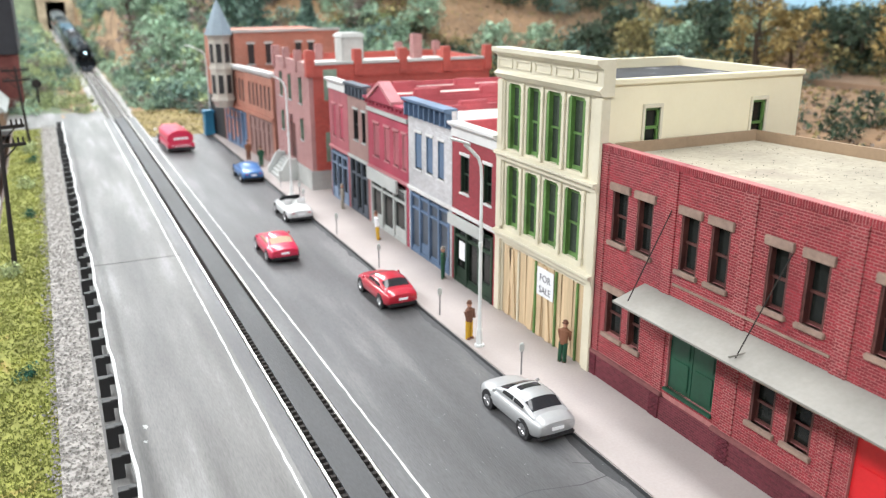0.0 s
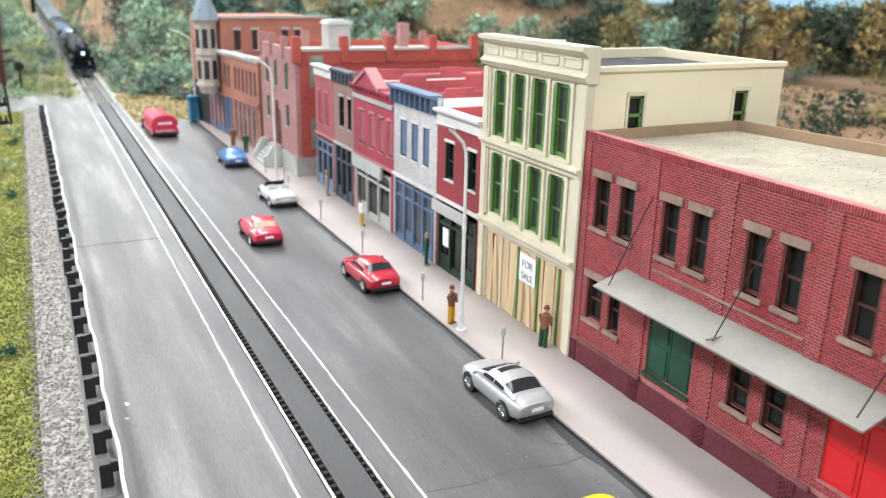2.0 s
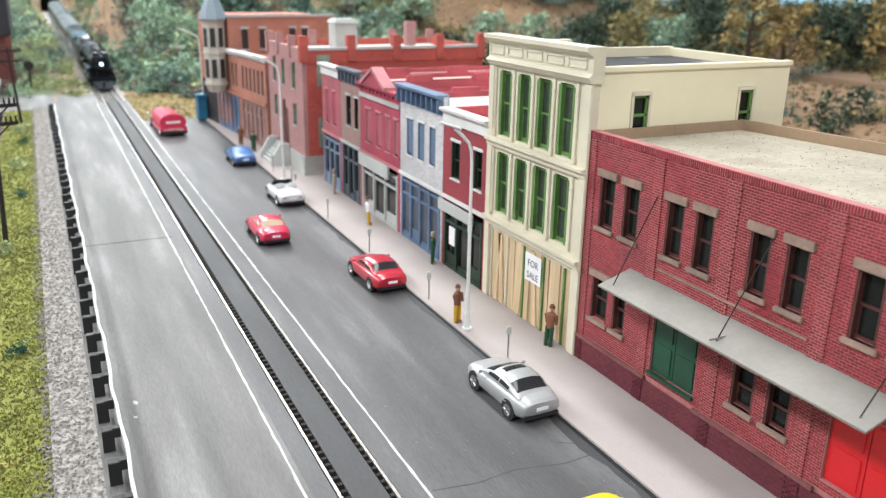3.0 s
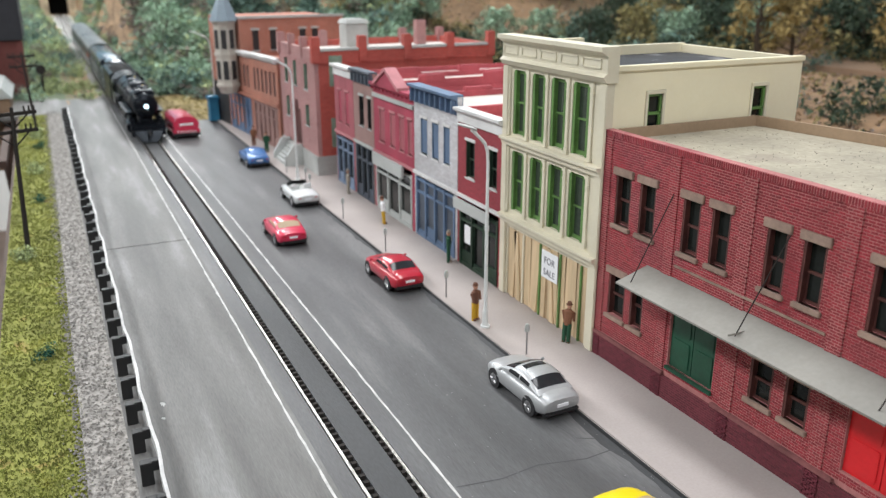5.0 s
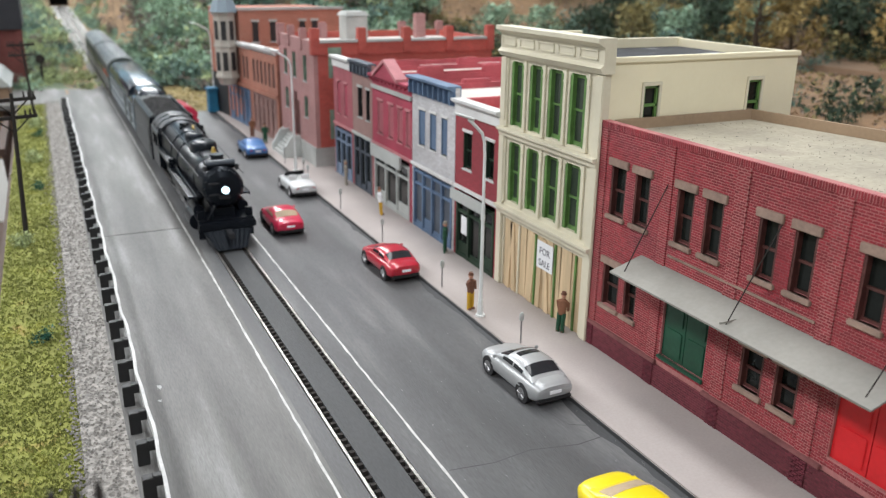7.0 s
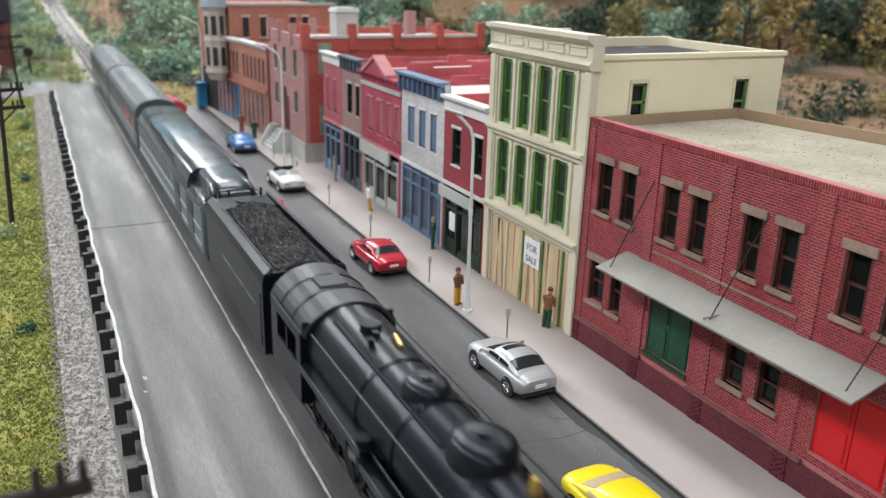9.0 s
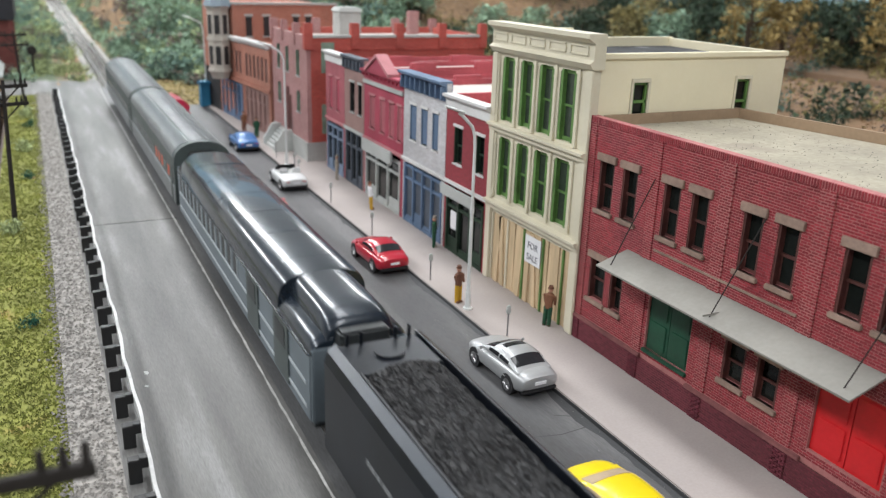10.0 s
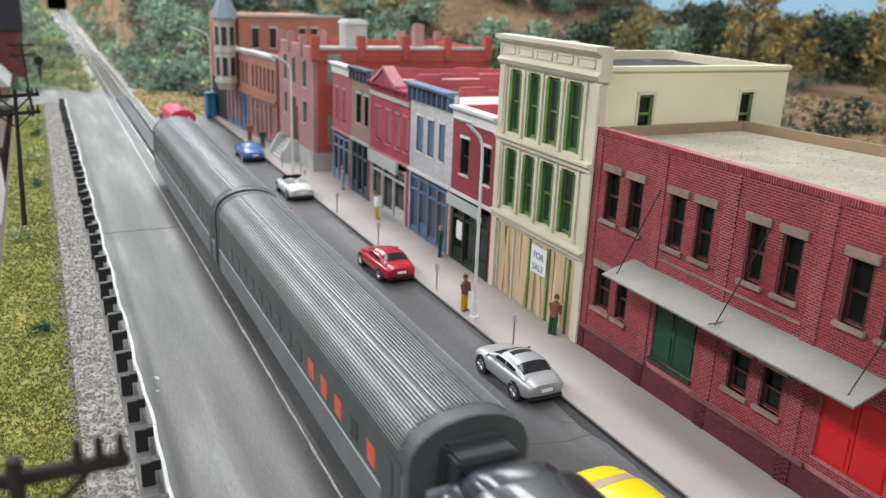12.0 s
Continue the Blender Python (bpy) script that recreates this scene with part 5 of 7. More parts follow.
def mill():
    """Old works seen at the layout's west edge beyond the crossing road."""
    top = thing("mill_building", -2.4, 112, 0, 0, "weathered dark red brick mill with a black upper storey", "mill")
    for a in range(7):
        part("pier", box(B(), -16 + a * 2.6, -15.3 + a * 2.6, -0.3, 0.0, -3, 6.3, 0.04), MILL_RED, top)
    part("wall", box(B(), -18, 0, 0, 16, -6, 6.3), MILL_RED, top)
    part("upper_storey", box(B(), -18, 0.4, -0.5, 16, 6.3, 14, 0.1), MILL_DARK, top)
    shed = thing("mill_shed", -3.9, 103, -6, 0, "grey-roofed timber shed standing below the street", "shed")
    part("wall", box(B(), -8, 0, -6, 6, 0, 7.6), BROWN_EDGE, shed)
    bm = B()
    extrude_profile(bm, [(0.3, 7.5), (-0.6, 8.6), (-2.6, 9.1), (-8, 9.3), (-8, 7.5)], -6.2, 6.2)
    part("roof", bm, GREY_TRIM, shed)
    for k in range(4):
        part("trestle_leg", tube(B(), (0.2, -6 - 5 * k, -12), (-0.6, -6 - 5 * k, 4.5), 0.22, n=6), FASCIA, shed)
    part("beam", box(B(), -0.8, -0.2, -26, -6, 4.3, 4.9), FASCIA, shed)


# ---- the train: each vehicle's space has its front at y = 0, rail top at z = 0, y to the rear ----
def ring(cx, y, cz, r, n=24, squash=1.0):
    return [(cx + r * math.cos(2 * math.pi * i / n), y, cz + r * squash * math.sin(2 * math.pi * i / n)) for i in range(n)]


def wheel(name, parent, x, y, r, side, spokes=0):
    """A wheel with its own pivot, lying in the y-z plane."""
    bm = B()
    w = 0.16
    rim_out = [(0, r * math.cos(a), r * math.sin(a)) for a in np.linspace(0, 2 * math.pi, 28, endpoint=False)]
    rim_in = [(0, 0.84 * p[1], 0.84 * p[2]) for p in rim_out]
    loft(bm, [[(-w / 2, p[1], p[2]) for p in rim_out], [(w / 2, p[1], p[2]) for p in rim_out], [(w / 2, p[1], p[2]) for p in rim_in], [(-w / 2, p[1], p[2]) for p in rim_in], [(-w / 2, p[1], p[2]) for p in rim_out]], caps=False)
    tube(bm, (-w * 0.7, 0, 0), (w * 0.7, 0, 0), r * 0.2, n=12)
    for i in range(spokes or 8):
        a = 2 * math.pi * i / (spokes or 8)
        tube(bm, (0, 0.15 * r * math.cos(a), 0.15 * r * math.sin(a)), (0, 0.88 * r * math.cos(a), 0.88 * r * math.sin(a)), 0.05 * r + 0.015, n=5)
    if spokes:
        box(bm, -0.07, 0.07, -0.62 * r, 0.62 * r, -0.82 * r, -0.4 * r)
        tube(bm, (side * 0.02, 0, 0.42 * r), (side * 0.2, 0, 0.42 * r), 0.09, n=8)
    ob = part(name, bm, LOCO, parent)
    ob.matrix_basis = pose(x * S, y * S, r * S)
    return ob


DRIVER_R, DRIVER_Y = 0.95, (5.2, 7.3, 9.4, 11.5)


def locomotive():
    top = thing("steam_locomotive", 0, 0, 0, 0, "black steam locomotive with lit headlight pulling a passenger train", "locomotive")
    moving = []
    bc = 3.05
    bm = B()
    secs = [(0.75, 0.98), (0.85, 1.06), (2.9, 1.07), (3.0, 1.10), (3.1, 1.07), (5.6, 1.10), (5.7, 1.14), (9.0, 1.2), (12.4, 1.28), (14.2, 1.3)]
    loft(bm, [ring(0, y, bc if r < 1.2 else bc - 0.03, r, 32) for y, r in secs])
    part("boiler", bm, LOCO, top, "long black boiler barrel", True)
    bm = B()
    loft(bm, [ring(0, 0.74, bc, 0.98, 28), ring(0, 0.62, bc, 0.9, 28), ring(0, 0.5, bc, 0.6, 28), ring(0, 0.46, bc, 0.3, 28)])
    for i in range(16):
        a = 2 * math.pi * i / 16
        tube(bm, (0.92 * math.cos(a), 0.55, bc + 0.92 * math.sin(a)), (0.92 * math.cos(a), 0.75, bc + 0.92 * math.sin(a)), 0.05, n=6)
    front = part("smokebox_front", bm, LOCO, top, "round riveted smokebox door")
    part("hinge_bar", box(box(B(), -0.75, -0.2, 0.42, 0.5, bc + 0.25, bc + 0.33), -0.75, -0.2, 0.42, 0.5, bc - 0.33, bc - 0.25), LOCO_GREY, front)
    lamp = part("headlight", tube(B(), (0, 0.12, bc), (0, 0.5, bc), 0.24, 0.22, 16), LOCO, top)
    part("lens", tube(B(), (0, 0.09, bc), (0, 0.13, bc), 0.19, n=16), HEADLIGHT, lamp, "glowing white headlight lens")
    part("number_plate", box(B(), -0.28, 0.28, 0.38, 0.44, bc - 0.52, bc - 0.34), LOCO_GREY, top)
    part("stack", tube(tube(B(), (0, 1.9, bc + 0.95), (0, 1.9, bc + 1.42), 0.36, 0.32, 16), (0, 1.9, bc + 1.42), (0, 1.9, bc + 1.5), 0.38, n=16), LOCO, top, smooth=False)
    for y, r, h in ((5.9, 0.72, 0.42), (8.7, 0.55, 0.36)):
        bm = B()
        loft(bm, [[(r * 1.05 * math.cos(a), y + r * 1.25 * math.sin(a), bc + 0.9) for a in np.linspace(0, 6.283, 25)[:-1]],
                  [(r * math.cos(a), y + r * 1.2 * math.sin(a), bc + 1.08 + h * 0.5) for a in np.linspace(0, 6.283, 25)[:-1]],
                  [(r * 0.93 * math.cos(a), y + r * 1.1 * math.sin(a), bc + 1.08 + h * 0.74) for a in np.linspace(0, 6.283, 25)[:-1]],
                  [(r * 0.76 * math.cos(a), y + r * 0.9 * math.sin(a), bc + 1.08 + h * 0.92) for a in np.linspace(0, 6.283, 25)[:-1]],
                  [(r * 0.4 * math.cos(a), y + r * 0.5 * math.sin(a), bc + 1.08 + h) for a in np.linspace(0, 6.283, 25)[:-1]]])
        d = part("dome", bm, LOCO, top, smooth=True)
        part("hatch", tube(B(), (0, y, bc + 1.05 + h), (0, y, bc + 1.14 + h), 0.14, n=10), LOCO, d)
    part("feedwater_heater", tube(B(), (-0.75, 1.25, bc + 1.1), (0.75, 1.25, bc + 1.1), 0.24, n=14), LOCO, top)
    part("bell", tube(B(), (0.28, 4.35, bc + 0.98), (0.28, 4.35, bc + 1.35), 0.17, 0.08, 12), BRASS, top, "polished brass bell")
    part("whistle", tube(B(), (0.30, 10.9, bc + 1.22), (0.36, 11.45, bc + 1.30), 0.085, 0.07, n=10), BRASS, top, "brass whistle")
    part("turret_valve", tube(B(), (-0.05, 12.2, bc + 1.1), (-0.05, 12.2, bc + 1.42), 0.3, 0.3, 16), LOCO, top)
    part("pop_valve", tube(tube(B(), (-0.35, 11.4, bc + 1.1), (-0.35, 11.4, bc + 1.35), 0.1, n=8), (-0.1, 11.7, bc + 1.15), (-0.1, 11.7, bc + 1.38), 0.1, n=8), LOCO, top)
    bm = B()
    for y in np.arange(3.6, 5.0, 0.16):
        for s in (-1, 1):
            tube(bm, (s * 0.45, y, bc + 1.0), (s * 0.45, y, bc + 1.07), 0.045, n=6)
    part("rivet_row", bm, LOCO, top)
    for y in (3.0, 5.65, 8.0, 10.2):
        bm = B()
        rr = 1.12 if y < 6 else 1.235 if y < 9 else 1.27
        loft(bm, [ring(0, y, bc - 0.02, rr, 32), ring(0, y + 0.09, bc - 0.02, rr, 32)])
        part("boiler_band", bm, LOCO, top, smooth=False)
    for s in (-1, 1):
        part("handrail", tube(B(), (s * 1.12, 1.0, bc + 0.6), (s * 1.28, 13.6, bc + 0.66), 0.035, n=6), LOCO_GREY, top)
        part("running_board", box(B(), min(s * 0.9, s * 1.58), max(s * 0.9, s * 1.58), 2.0, 9.0, 2.28, 2.36), LOCO, top)
        part("board_edge", box(B(), s * 1.58 - 0.02, s * 1.58 + 0.02, 2.0, 9.0, 2.2, 2.4), LOCO_GREY, top)
        part("running_board", box(B(), min(s * 0.9, s * 1.58), max(s * 0.9, s * 1.58), 9.0, 14.0, 2.62, 2.70), LOCO, top)
        part("board_edge", box(B(), s * 1.58 - 0.02, s * 1.58 + 0.02, 9.0, 14.0, 2.54, 2.74), LOCO_GREY, top)
        part("sand_pipe", tube(B(), (s * 0.55, 5.2, bc + 1.0), (s * 1.12, 4.9, bc + 0.1), 0.05, n=6), LOCO, top)
        part("steam_line", tube(B(), (s * 0.62, 6.6, bc + 0.98), (s * 0.66, 13.4, bc + 1.08), 0.06, n=6), LOCO, top)
        part("air_pump", tube(B(), (s * 1.35, 9.3, 1.9), (s * 1.35, 9.3, 2.9), 0.22, n=12), LOCO, top)
        part("air_tank", tube(B(), (s * 1.3, 4.0, 1.85), (s * 1.3, 8.6, 1.85), 0.24, n=14), LOCO, top)
        part("pipe", tube(B(), (s * 1.2, 1.5, 2.45), (s * 1.3, 13.4, 2.65), 0.05, n=6), LOCO, top)
        part("cylinder", tube(B(), (s * 1.2, 1.9, 1.05), (s * 1.2, 3.6, 1.05), 0.46, n=18), LOCO, top)
        part("valve_chest", tube(B(), (s * 1.15, 1.8, 1.7), (s * 1.15, 3.7, 1.7), 0.28, n=14), LOCO, top)
        part("crosshead_guide", box(B(), s * 1.25, s * 1.35, 3.6, 5.4, 1.25, 1.33), LOCO_GREY, top)
        part("steam_pipe", tube(B(), (s * 0.7, 2.6, 2.6), (s * 1.1, 2.7, 1.8), 0.2, n=10), LOCO, top)
        part("ladder", box(box(B(), s * 1.05, s * 1.4, 0.7, 0.78, 0.4, 1.9), s * 1.0, s * 1.45, 0.6, 0.8, 0.9, 0.96), LOCO, top)
        part("marker_lamp", tube(B(), (s * 0.8, 0.9, bc + 0.85), (s * 0.8, 0.9, bc + 1.15), 0.1, n=8), LOCO_GREY, top)
    part("frame", box(B(), -0.55, 0.55, 1.0, 14.6, 0.75, 1.9), LOCO, top)
    part("firebox", box(B(), -1.1, 1.1, 11.2, 14.2, 1.0, 3.0, 0.15), LOCO, top)
    bm = B()
    box(bm, -1.45, 1.45, 0.15, 0.5, 1.0, 1.35, 0.04)
    box(bm, -1.4, 1.4, 0.4, 2.2, 1.35, 1.45)
    part("pilot_beam", bm, LOCO, top)
    bm = B()
    loft(bm, [[(-1.25, 0.15, 0.95), (1.25, 0.15, 0.95), (1.25, 0.6, 0.95), (-1.25, 0.6, 0.95)], [(-0.75, -0.55, 0.12), (0.75, -0.55, 0.12), (1.0, 0.5, 0.12), (-1.0, 0.5, 0.12)]])
    pilot = part("pilot", bm, LOCO, top, "slatted black pilot")
    for i in range(9):
        x = -0.9 + i * 0.225
        part("slat", tube(B(), (x * 1.25, 0.12, 0.98), (x * 0.8, -0.6, 0.12), 0.04, n=5), LOCO, pilot)
    part("coupler", box(B(), -0.14, 0.14, -0.75, 0.2, 0.72, 1.0, 0.04), LOCO_GREY, top)
    bm = B()
    loft(bm, [[(-0.9, 0.5, 1.45), (-0.5, 0.5, 2.2), (-0.5, 0.9, 2.2), (-0.9, 0.9, 1.45)], [(-0.85, 0.5, 1.45), (-0.42, 0.5, 2.2), (-0.42, 0.9, 2.2), (-0.85, 0.9, 1.45)]])
    part("brace", bm, LOCO, top)
    # cab
    cab = part("cab", wall_panel_cab(), LOCO, top, "black cab with side windows")
    bm = B()
    arc = [(1.46 * math.sin(a), 3.25 + 1.12 * math.cos(a) * 1.0) for a in np.linspace(-1.35, 1.35, 17)]
    prof = [(x, z) for x, z in arc] + [(x * 0.95, z - 0.08) for x, z in arc[::-1]]
    extrude_profile(bm, prof, 14.0, 17.6)
    roof = part("cab_roof", bm, LOCO_GREY, cab, "curved cab roof with raised seams")
    for y in (15.2, 16.4):
        bm = B()
        extrude_profile(bm, [(x * 1.01, z + 0.035) for x, z in arc] + [(x * 0.96, z - 0.02) for x, z in arc[::-1]], y, y + 0.07)
        part("seam", bm, LOCO, roof)
    part("roof_hatch", box(B(), -0.45, 0.45, 15.35, 16.3, 4.32, 4.42, 0.03), LOCO_GREY, roof)
    for y, r in ((1.9, 0.42), (3.6, 0.42), (13.3, 0.5), (14.7, 0.55)):
        for s in (-1, 1):
            wheel("wheel", top, s * 0.74, y, r, s)
    for y in DRIVER_Y:
        for s in (-1, 1):
            moving.append((wheel("driving_wheel", top, s * 0.76, y, DRIVER_R, s, 14), s * 0.76, y, DRIVER_R))
    rods = []
    for s in (-1, 1):
        bm = B()
        box(bm, -0.05, 0.05, DRIVER_Y[0] - 0.15, DRIVER_Y[-1] + 0.15, -0.09, 0.09, 0.02)
        box(bm, s * 0.06, s * 0.14, DRIVER_Y[0] - 2.6, DRIVER_Y[1], -0.07, 0.07, 0.02)
        for y in DRIVER_Y:
            tube(bm, (-0.07, y, 0), (0.07, y, 0), 0.16, n=12)
        rods.append((part("side_rod", bm, RIM, top, "grey steel side rod"), s * 0.98))
    return top, moving, rods


def wall_panel_cab():
    bm = B()
    for s in (-1, 1):
        a, b = (s * 1.5, s * 1.42) if s < 0 else (s * 1.42, s * 1.5)
        wall_panel(bm, min(a, b), max(a, b), 14.1, 17.3, 1.3, 3.6, [(14.5, 15.5, 2.5, 3.3), (15.6, 16.6, 2.5, 3.3)])
    box(bm, -1.42, 1.42, 14.1, 14.2, 1.3, 3.9)
    return bm


def truck(parent, y, wheels=2, r=0.45):
    bm = B()
    for s in (-1, 1):
        box(bm, s * 0.95 - 0.06, s * 0.95 + 0.06, y - 1.3, y + 1.3, 0.42, 0.72, 0.03)
        box(bm, s * 0.98 - 0.06, s * 0.98 + 0.06, y - 0.5, y + 0.5, 0.3, 0.95, 0.03)
    t = part("truck", bm, LOCO, parent)
    for k in ((-0.95, 0.95) if wheels == 2 else (-1.1, 0, 1.1)):
        for s in (-1, 1):
            wheel("wheel", t, s * 0.74, y + k, r, s)


def tender():
    top = thing("coal_tender", 0, 0, 0, 0, "long black coal tender with faint side lettering", "tender")
    L = 10.2
    bm = B()
    prof = [(-1.5, 0.95), (-1.5, 3.55), (-1.42, 3.85), (-1.2, 4.02), (-1.14, 4.02), (-1.14, 3.7), (1.14, 3.7), (1.14, 4.02), (1.2, 4.02), (1.42, 3.85), (1.5, 3.55), (1.5, 0.95)]
    extrude_profile(bm, prof, 0.5, L)
    part("tank", bm, LOCO, top)
    part("front_bulkhead", box(B(), -1.3, 1.3, 0.3, 0.5, 0.95, 3.95, 0.04), LOCO, top)
    part("rear_deck", box(B(), -1.15, 1.15, 8.3, L - 0.02, 3.7, 3.95, 0.05), LOCO, top)
    part("water_hatch", tube(B(), (0, 9.3, 3.95), (0, 9.3, 4.02), 0.4, n=16), LOCO, top)
    bm = B()
    rng = np.random.default_rng(21)
    nx, ny = 14, 48
    grid = [[bm.verts.new((-1.13 + 2.26 * i / nx, 0.55 + 7.8 * j / ny, 3.72 + 0.42 * math.sin(math.pi * i / nx) ** 0.6 * (0.8 + 0.2 * math.sin(j * 0.3)))) for i in range(nx + 1)] for j in range(ny + 1)]
    for j in range(ny):
        for i in range(nx):
            bm.faces.new((grid[j][i], grid[j][i + 1], grid[j + 1][i + 1], grid[j + 1][i]))
    part("coal_bed", bm, COAL, top)
    n = 5200
    p = np.stack([rng.uniform(-1.1, 1.1, n), rng.uniform(0.6, 8.3, n), np.zeros(n)], -1)
    p[:, 2] = 3.74 + 0.42 * np.sin(np.pi * (p[:, 0] + 1.13) / 2.26) ** 0.6 * (0.8 + 0.2 * np.sin((p[:, 1] - 0.55) / 7.8 * 48 * 0.3))
    tet = np.array([(1, 0, -0.5), (-0.6, 0.8, -0.4), (-0.6, -0.8, -0.4), (0, 0, 1)], float)
    q, _ = np.linalg.qr(rng.normal(size=(n, 3, 3)))
    v = p[:, None] + np.einsum("nij,kj->nki", q, tet) * rng.uniform(0.03, 0.075, (n, 1, 1))
    f = (np.array([(0, 1, 3), (1, 2, 3), (2, 0, 3), (0, 2, 1)])[None] + 4 * np.arange(n)[:, None, None]).reshape(-1, 3)
    from_arrays("coal", v.reshape(-1, 3), f, COAL, top, "stuff", "heaped black coal")
    for s in (-1, 1):
        for y, w in [(1.7 + 0.34 * i, 0.19 + 0.05 * (i % 3)) for i in range(16) if i not in (4, 9)]:
            part("lettering_bar", box(B(), s * 1.5 - 0.012, s * 1.5 + 0.012, y, y + w, 2.36, 2.50), LETTER_GREY, top, "worn grey lettering")
        part("handrail", tube(B(), (s * 1.56, 0.6, 1.3), (s * 1.56, 0.6, 3.2), 0.03, n=6), LOCO_GREY, top)
        part("coal_rail", tube(B(), (s * 1.16, 0.5, 4.05), (s * 1.16, 8.3, 4.05), 0.04, n=6), LOCO_GREY, top)
    bm = B()
    for x in (-0.9, -0.5, 0.5, 0.9):
        tube(bm, (x, L - 0.1, 3.9), (x, L - 0.1, 4.3), 0.05, n=6)
    part("rear_post", bm, LOCO, top)
    part("underframe", box(B(), -1.2, 1.2, 0.2, L, 0.72, 0.98), LOCO, top)
    truck(top, 2.3, 3)
    truck(top, 8.4, 3)
    part("coupler", box(B(), -0.12, 0.12, L, L + 0.7, 0.72, 0.95, 0.03), LOCO, top)
    return top


def roof_profile(half=1.5, eave=3.15, crown=4.35, n=14, flat=2.4):
    return [(half * math.sin(a) if abs(a) < 1.57 else half * math.copysign(1, a), eave + (crown - eave) * max(0.0, math.cos(a)) ** (2 / flat)) for a in np.linspace(-math.pi / 2, math.pi / 2, n)]


def baggage_car():
    top = thing("baggage_car", 0, 0, 0, 0, "grey heavyweight combine car with a glossy black clerestory-style roof", "railway car", "passenger cars")
    L = 23.9
    part("body", box(B(), -1.48, 1.48, 0.25, L - 0.25, 0.95, 3.2), COACH_SIDE, top)
    # broad roof over the saloon; at the ends only its raised centre goes on, over low rounded vestibule roofs
    def dome(half, low, crown, power=3.0, n=29):
        return [(half * math.copysign(abs(math.sin(a)) ** (2 / power), a), low + (crown - low) * max(0.0, math.cos(a)) ** (2 / power)) for a in np.linspace(-math.pi / 2, math.pi / 2, n)]

    def along(profile, low, stations):
        return [[(x * w, y, low + (z - low) * k) for x, z in profile] for y, w, k in stations]
    F, R = 3.6, L - 1.7
    part("main_roof", loft(B(), along(dome(1.5, 3.08, 4.27, 3.5), 3.08, ((F, 0.985, 0.97), (F + 0.12, 1, 1), (R - 0.12, 1, 1), (R, 0.985, 0.97)))), COACH_ROOF, top, "broad glossy blue-black roof", True)
    part("raised_roof", loft(B(), along(dome(1.08, 3.2, 4.255, 3.8), 3.2, ((0.13, 0.95, 0.58), (0.2, 0.98, 0.74), (0.42, 1, 0.89), (0.85, 1, 0.97), (1.5, 1, 1), (L - 1.9, 1, 1), (L - 1.3, 1, 0.97), (L - 0.9, 1, 0.89), (L - 0.68, 0.98, 0.74), (L - 0.6, 0.95, 0.58)))), COACH_ROOF, top, "raised centre that curves down at the ends", True)
    for y0, y1 in ((0.12, F), (R, L - 0.4)):
        part("vestibule_roof", loft(B(), along(dome(1.5, 3.08, 3.78, 2.6), 3.08, ((y0, 0.97, 0.72), (y0 + 0.12, 0.99, 0.92), (y0 + 0.3, 1, 1), (y1 - 0.3, 1, 1), (y1 - 0.12, 0.99, 0.92), (y1, 0.97, 0.72)))), COACH_ROOF, top, "low rounded vestibule roof", True)
    for y in np.arange(F + 1.5, R - 0.5, 2.9):
        part("roof_seam", loft(B(), [[(x * 1.002, yy, 3.08 + (z - 3.08) * 1.006) for x, z in dome(1.5, 3.08, 4.27, 3.5)] for yy in (y, y + 0.04)]), COACH_ROOF, top, smooth=True)
    for s in (-1, 1):
        part("gutter_strip", box(B(), s * 1.5 - 0.03, s * 1.5 + 0.03, 0.3, L - 0.3, 3.04, 3.10), COACH_ROOF, top)
        part("window_band", box(B(), s * 1.49 - 0.02, s * 1.49 + 0.02, 0.6, L - 0.6, 2.0, 2.1), COACH_BAND, top)
        part("lower_band", box(B(), s * 1.49 - 0.02, s * 1.49 + 0.02, 0.6, L - 0.6, 1.25, 1.35), COACH_BAND, top)
        for y in list(np.arange(9.5, L - 1.5, 1.05)):
            w = part("window", box(B(), s * 1.49 - 0.02, s * 1.49 + 0.02, y, y + 0.62, 2.2, 3.0), COACH_DARK, top)
            part("frame", box(B(), s * 1.5 - 0.03, s * 1.5 + 0.03, y - 0.06, y, 2.15, 3.05), COACH_BAND, w)
        for y in (2.4, 6.2):
            d = part("baggage_door", box(B(), s * 1.5 - 0.03, s * 1.5 + 0.03, y, y + 1.7, 1.1, 3.05), COACH_END, top)
            part("door_window", box(B(), s * 1.53 - 0.02, s * 1.53 + 0.02, y + 0.3, y + 1.4, 2.2, 2.9), COACH_DARK, d)
    for y in (0.05, L - 0.25):
        part("end_wall", box(B(), -1.45, 1.45, y, y + 0.2, 0.95, 3.3, 0.04), COACH_SIDE, top, "grey-green steel end wall")
    for y, d in ((-0.35, 0.5), (L - 0.15, 0.5)):
        bm = B()
        for a, b in ((-0.75, -0.5), (0.5, 0.75)):
            box(bm, a, b, y, y + d, 0.95, 3.6, 0.03)
        box(bm, -0.75, 0.75, y, y + d, 3.4, 3.85, 0.08)
        part("diaphragm", bm, COACH_DARK, top, "black bellows round the end door")
        part("end_door", box(B(), -0.5, 0.5, y + 0.2, y + 0.3, 0.95, 3.4), DARK_INSIDE, top)
    part("underframe", box(B(), -1.3, 1.3, 0.4, L - 0.4, 0.6, 0.95), COACH_DARK, top)
    truck(top, 3.4, 3)
    truck(top, L - 3.4, 3)
    part("battery_box", box(B(), -1.2, 1.2, 9, 13, 0.3, 0.65, 0.03), COACH_DARK, top)
    return top, L


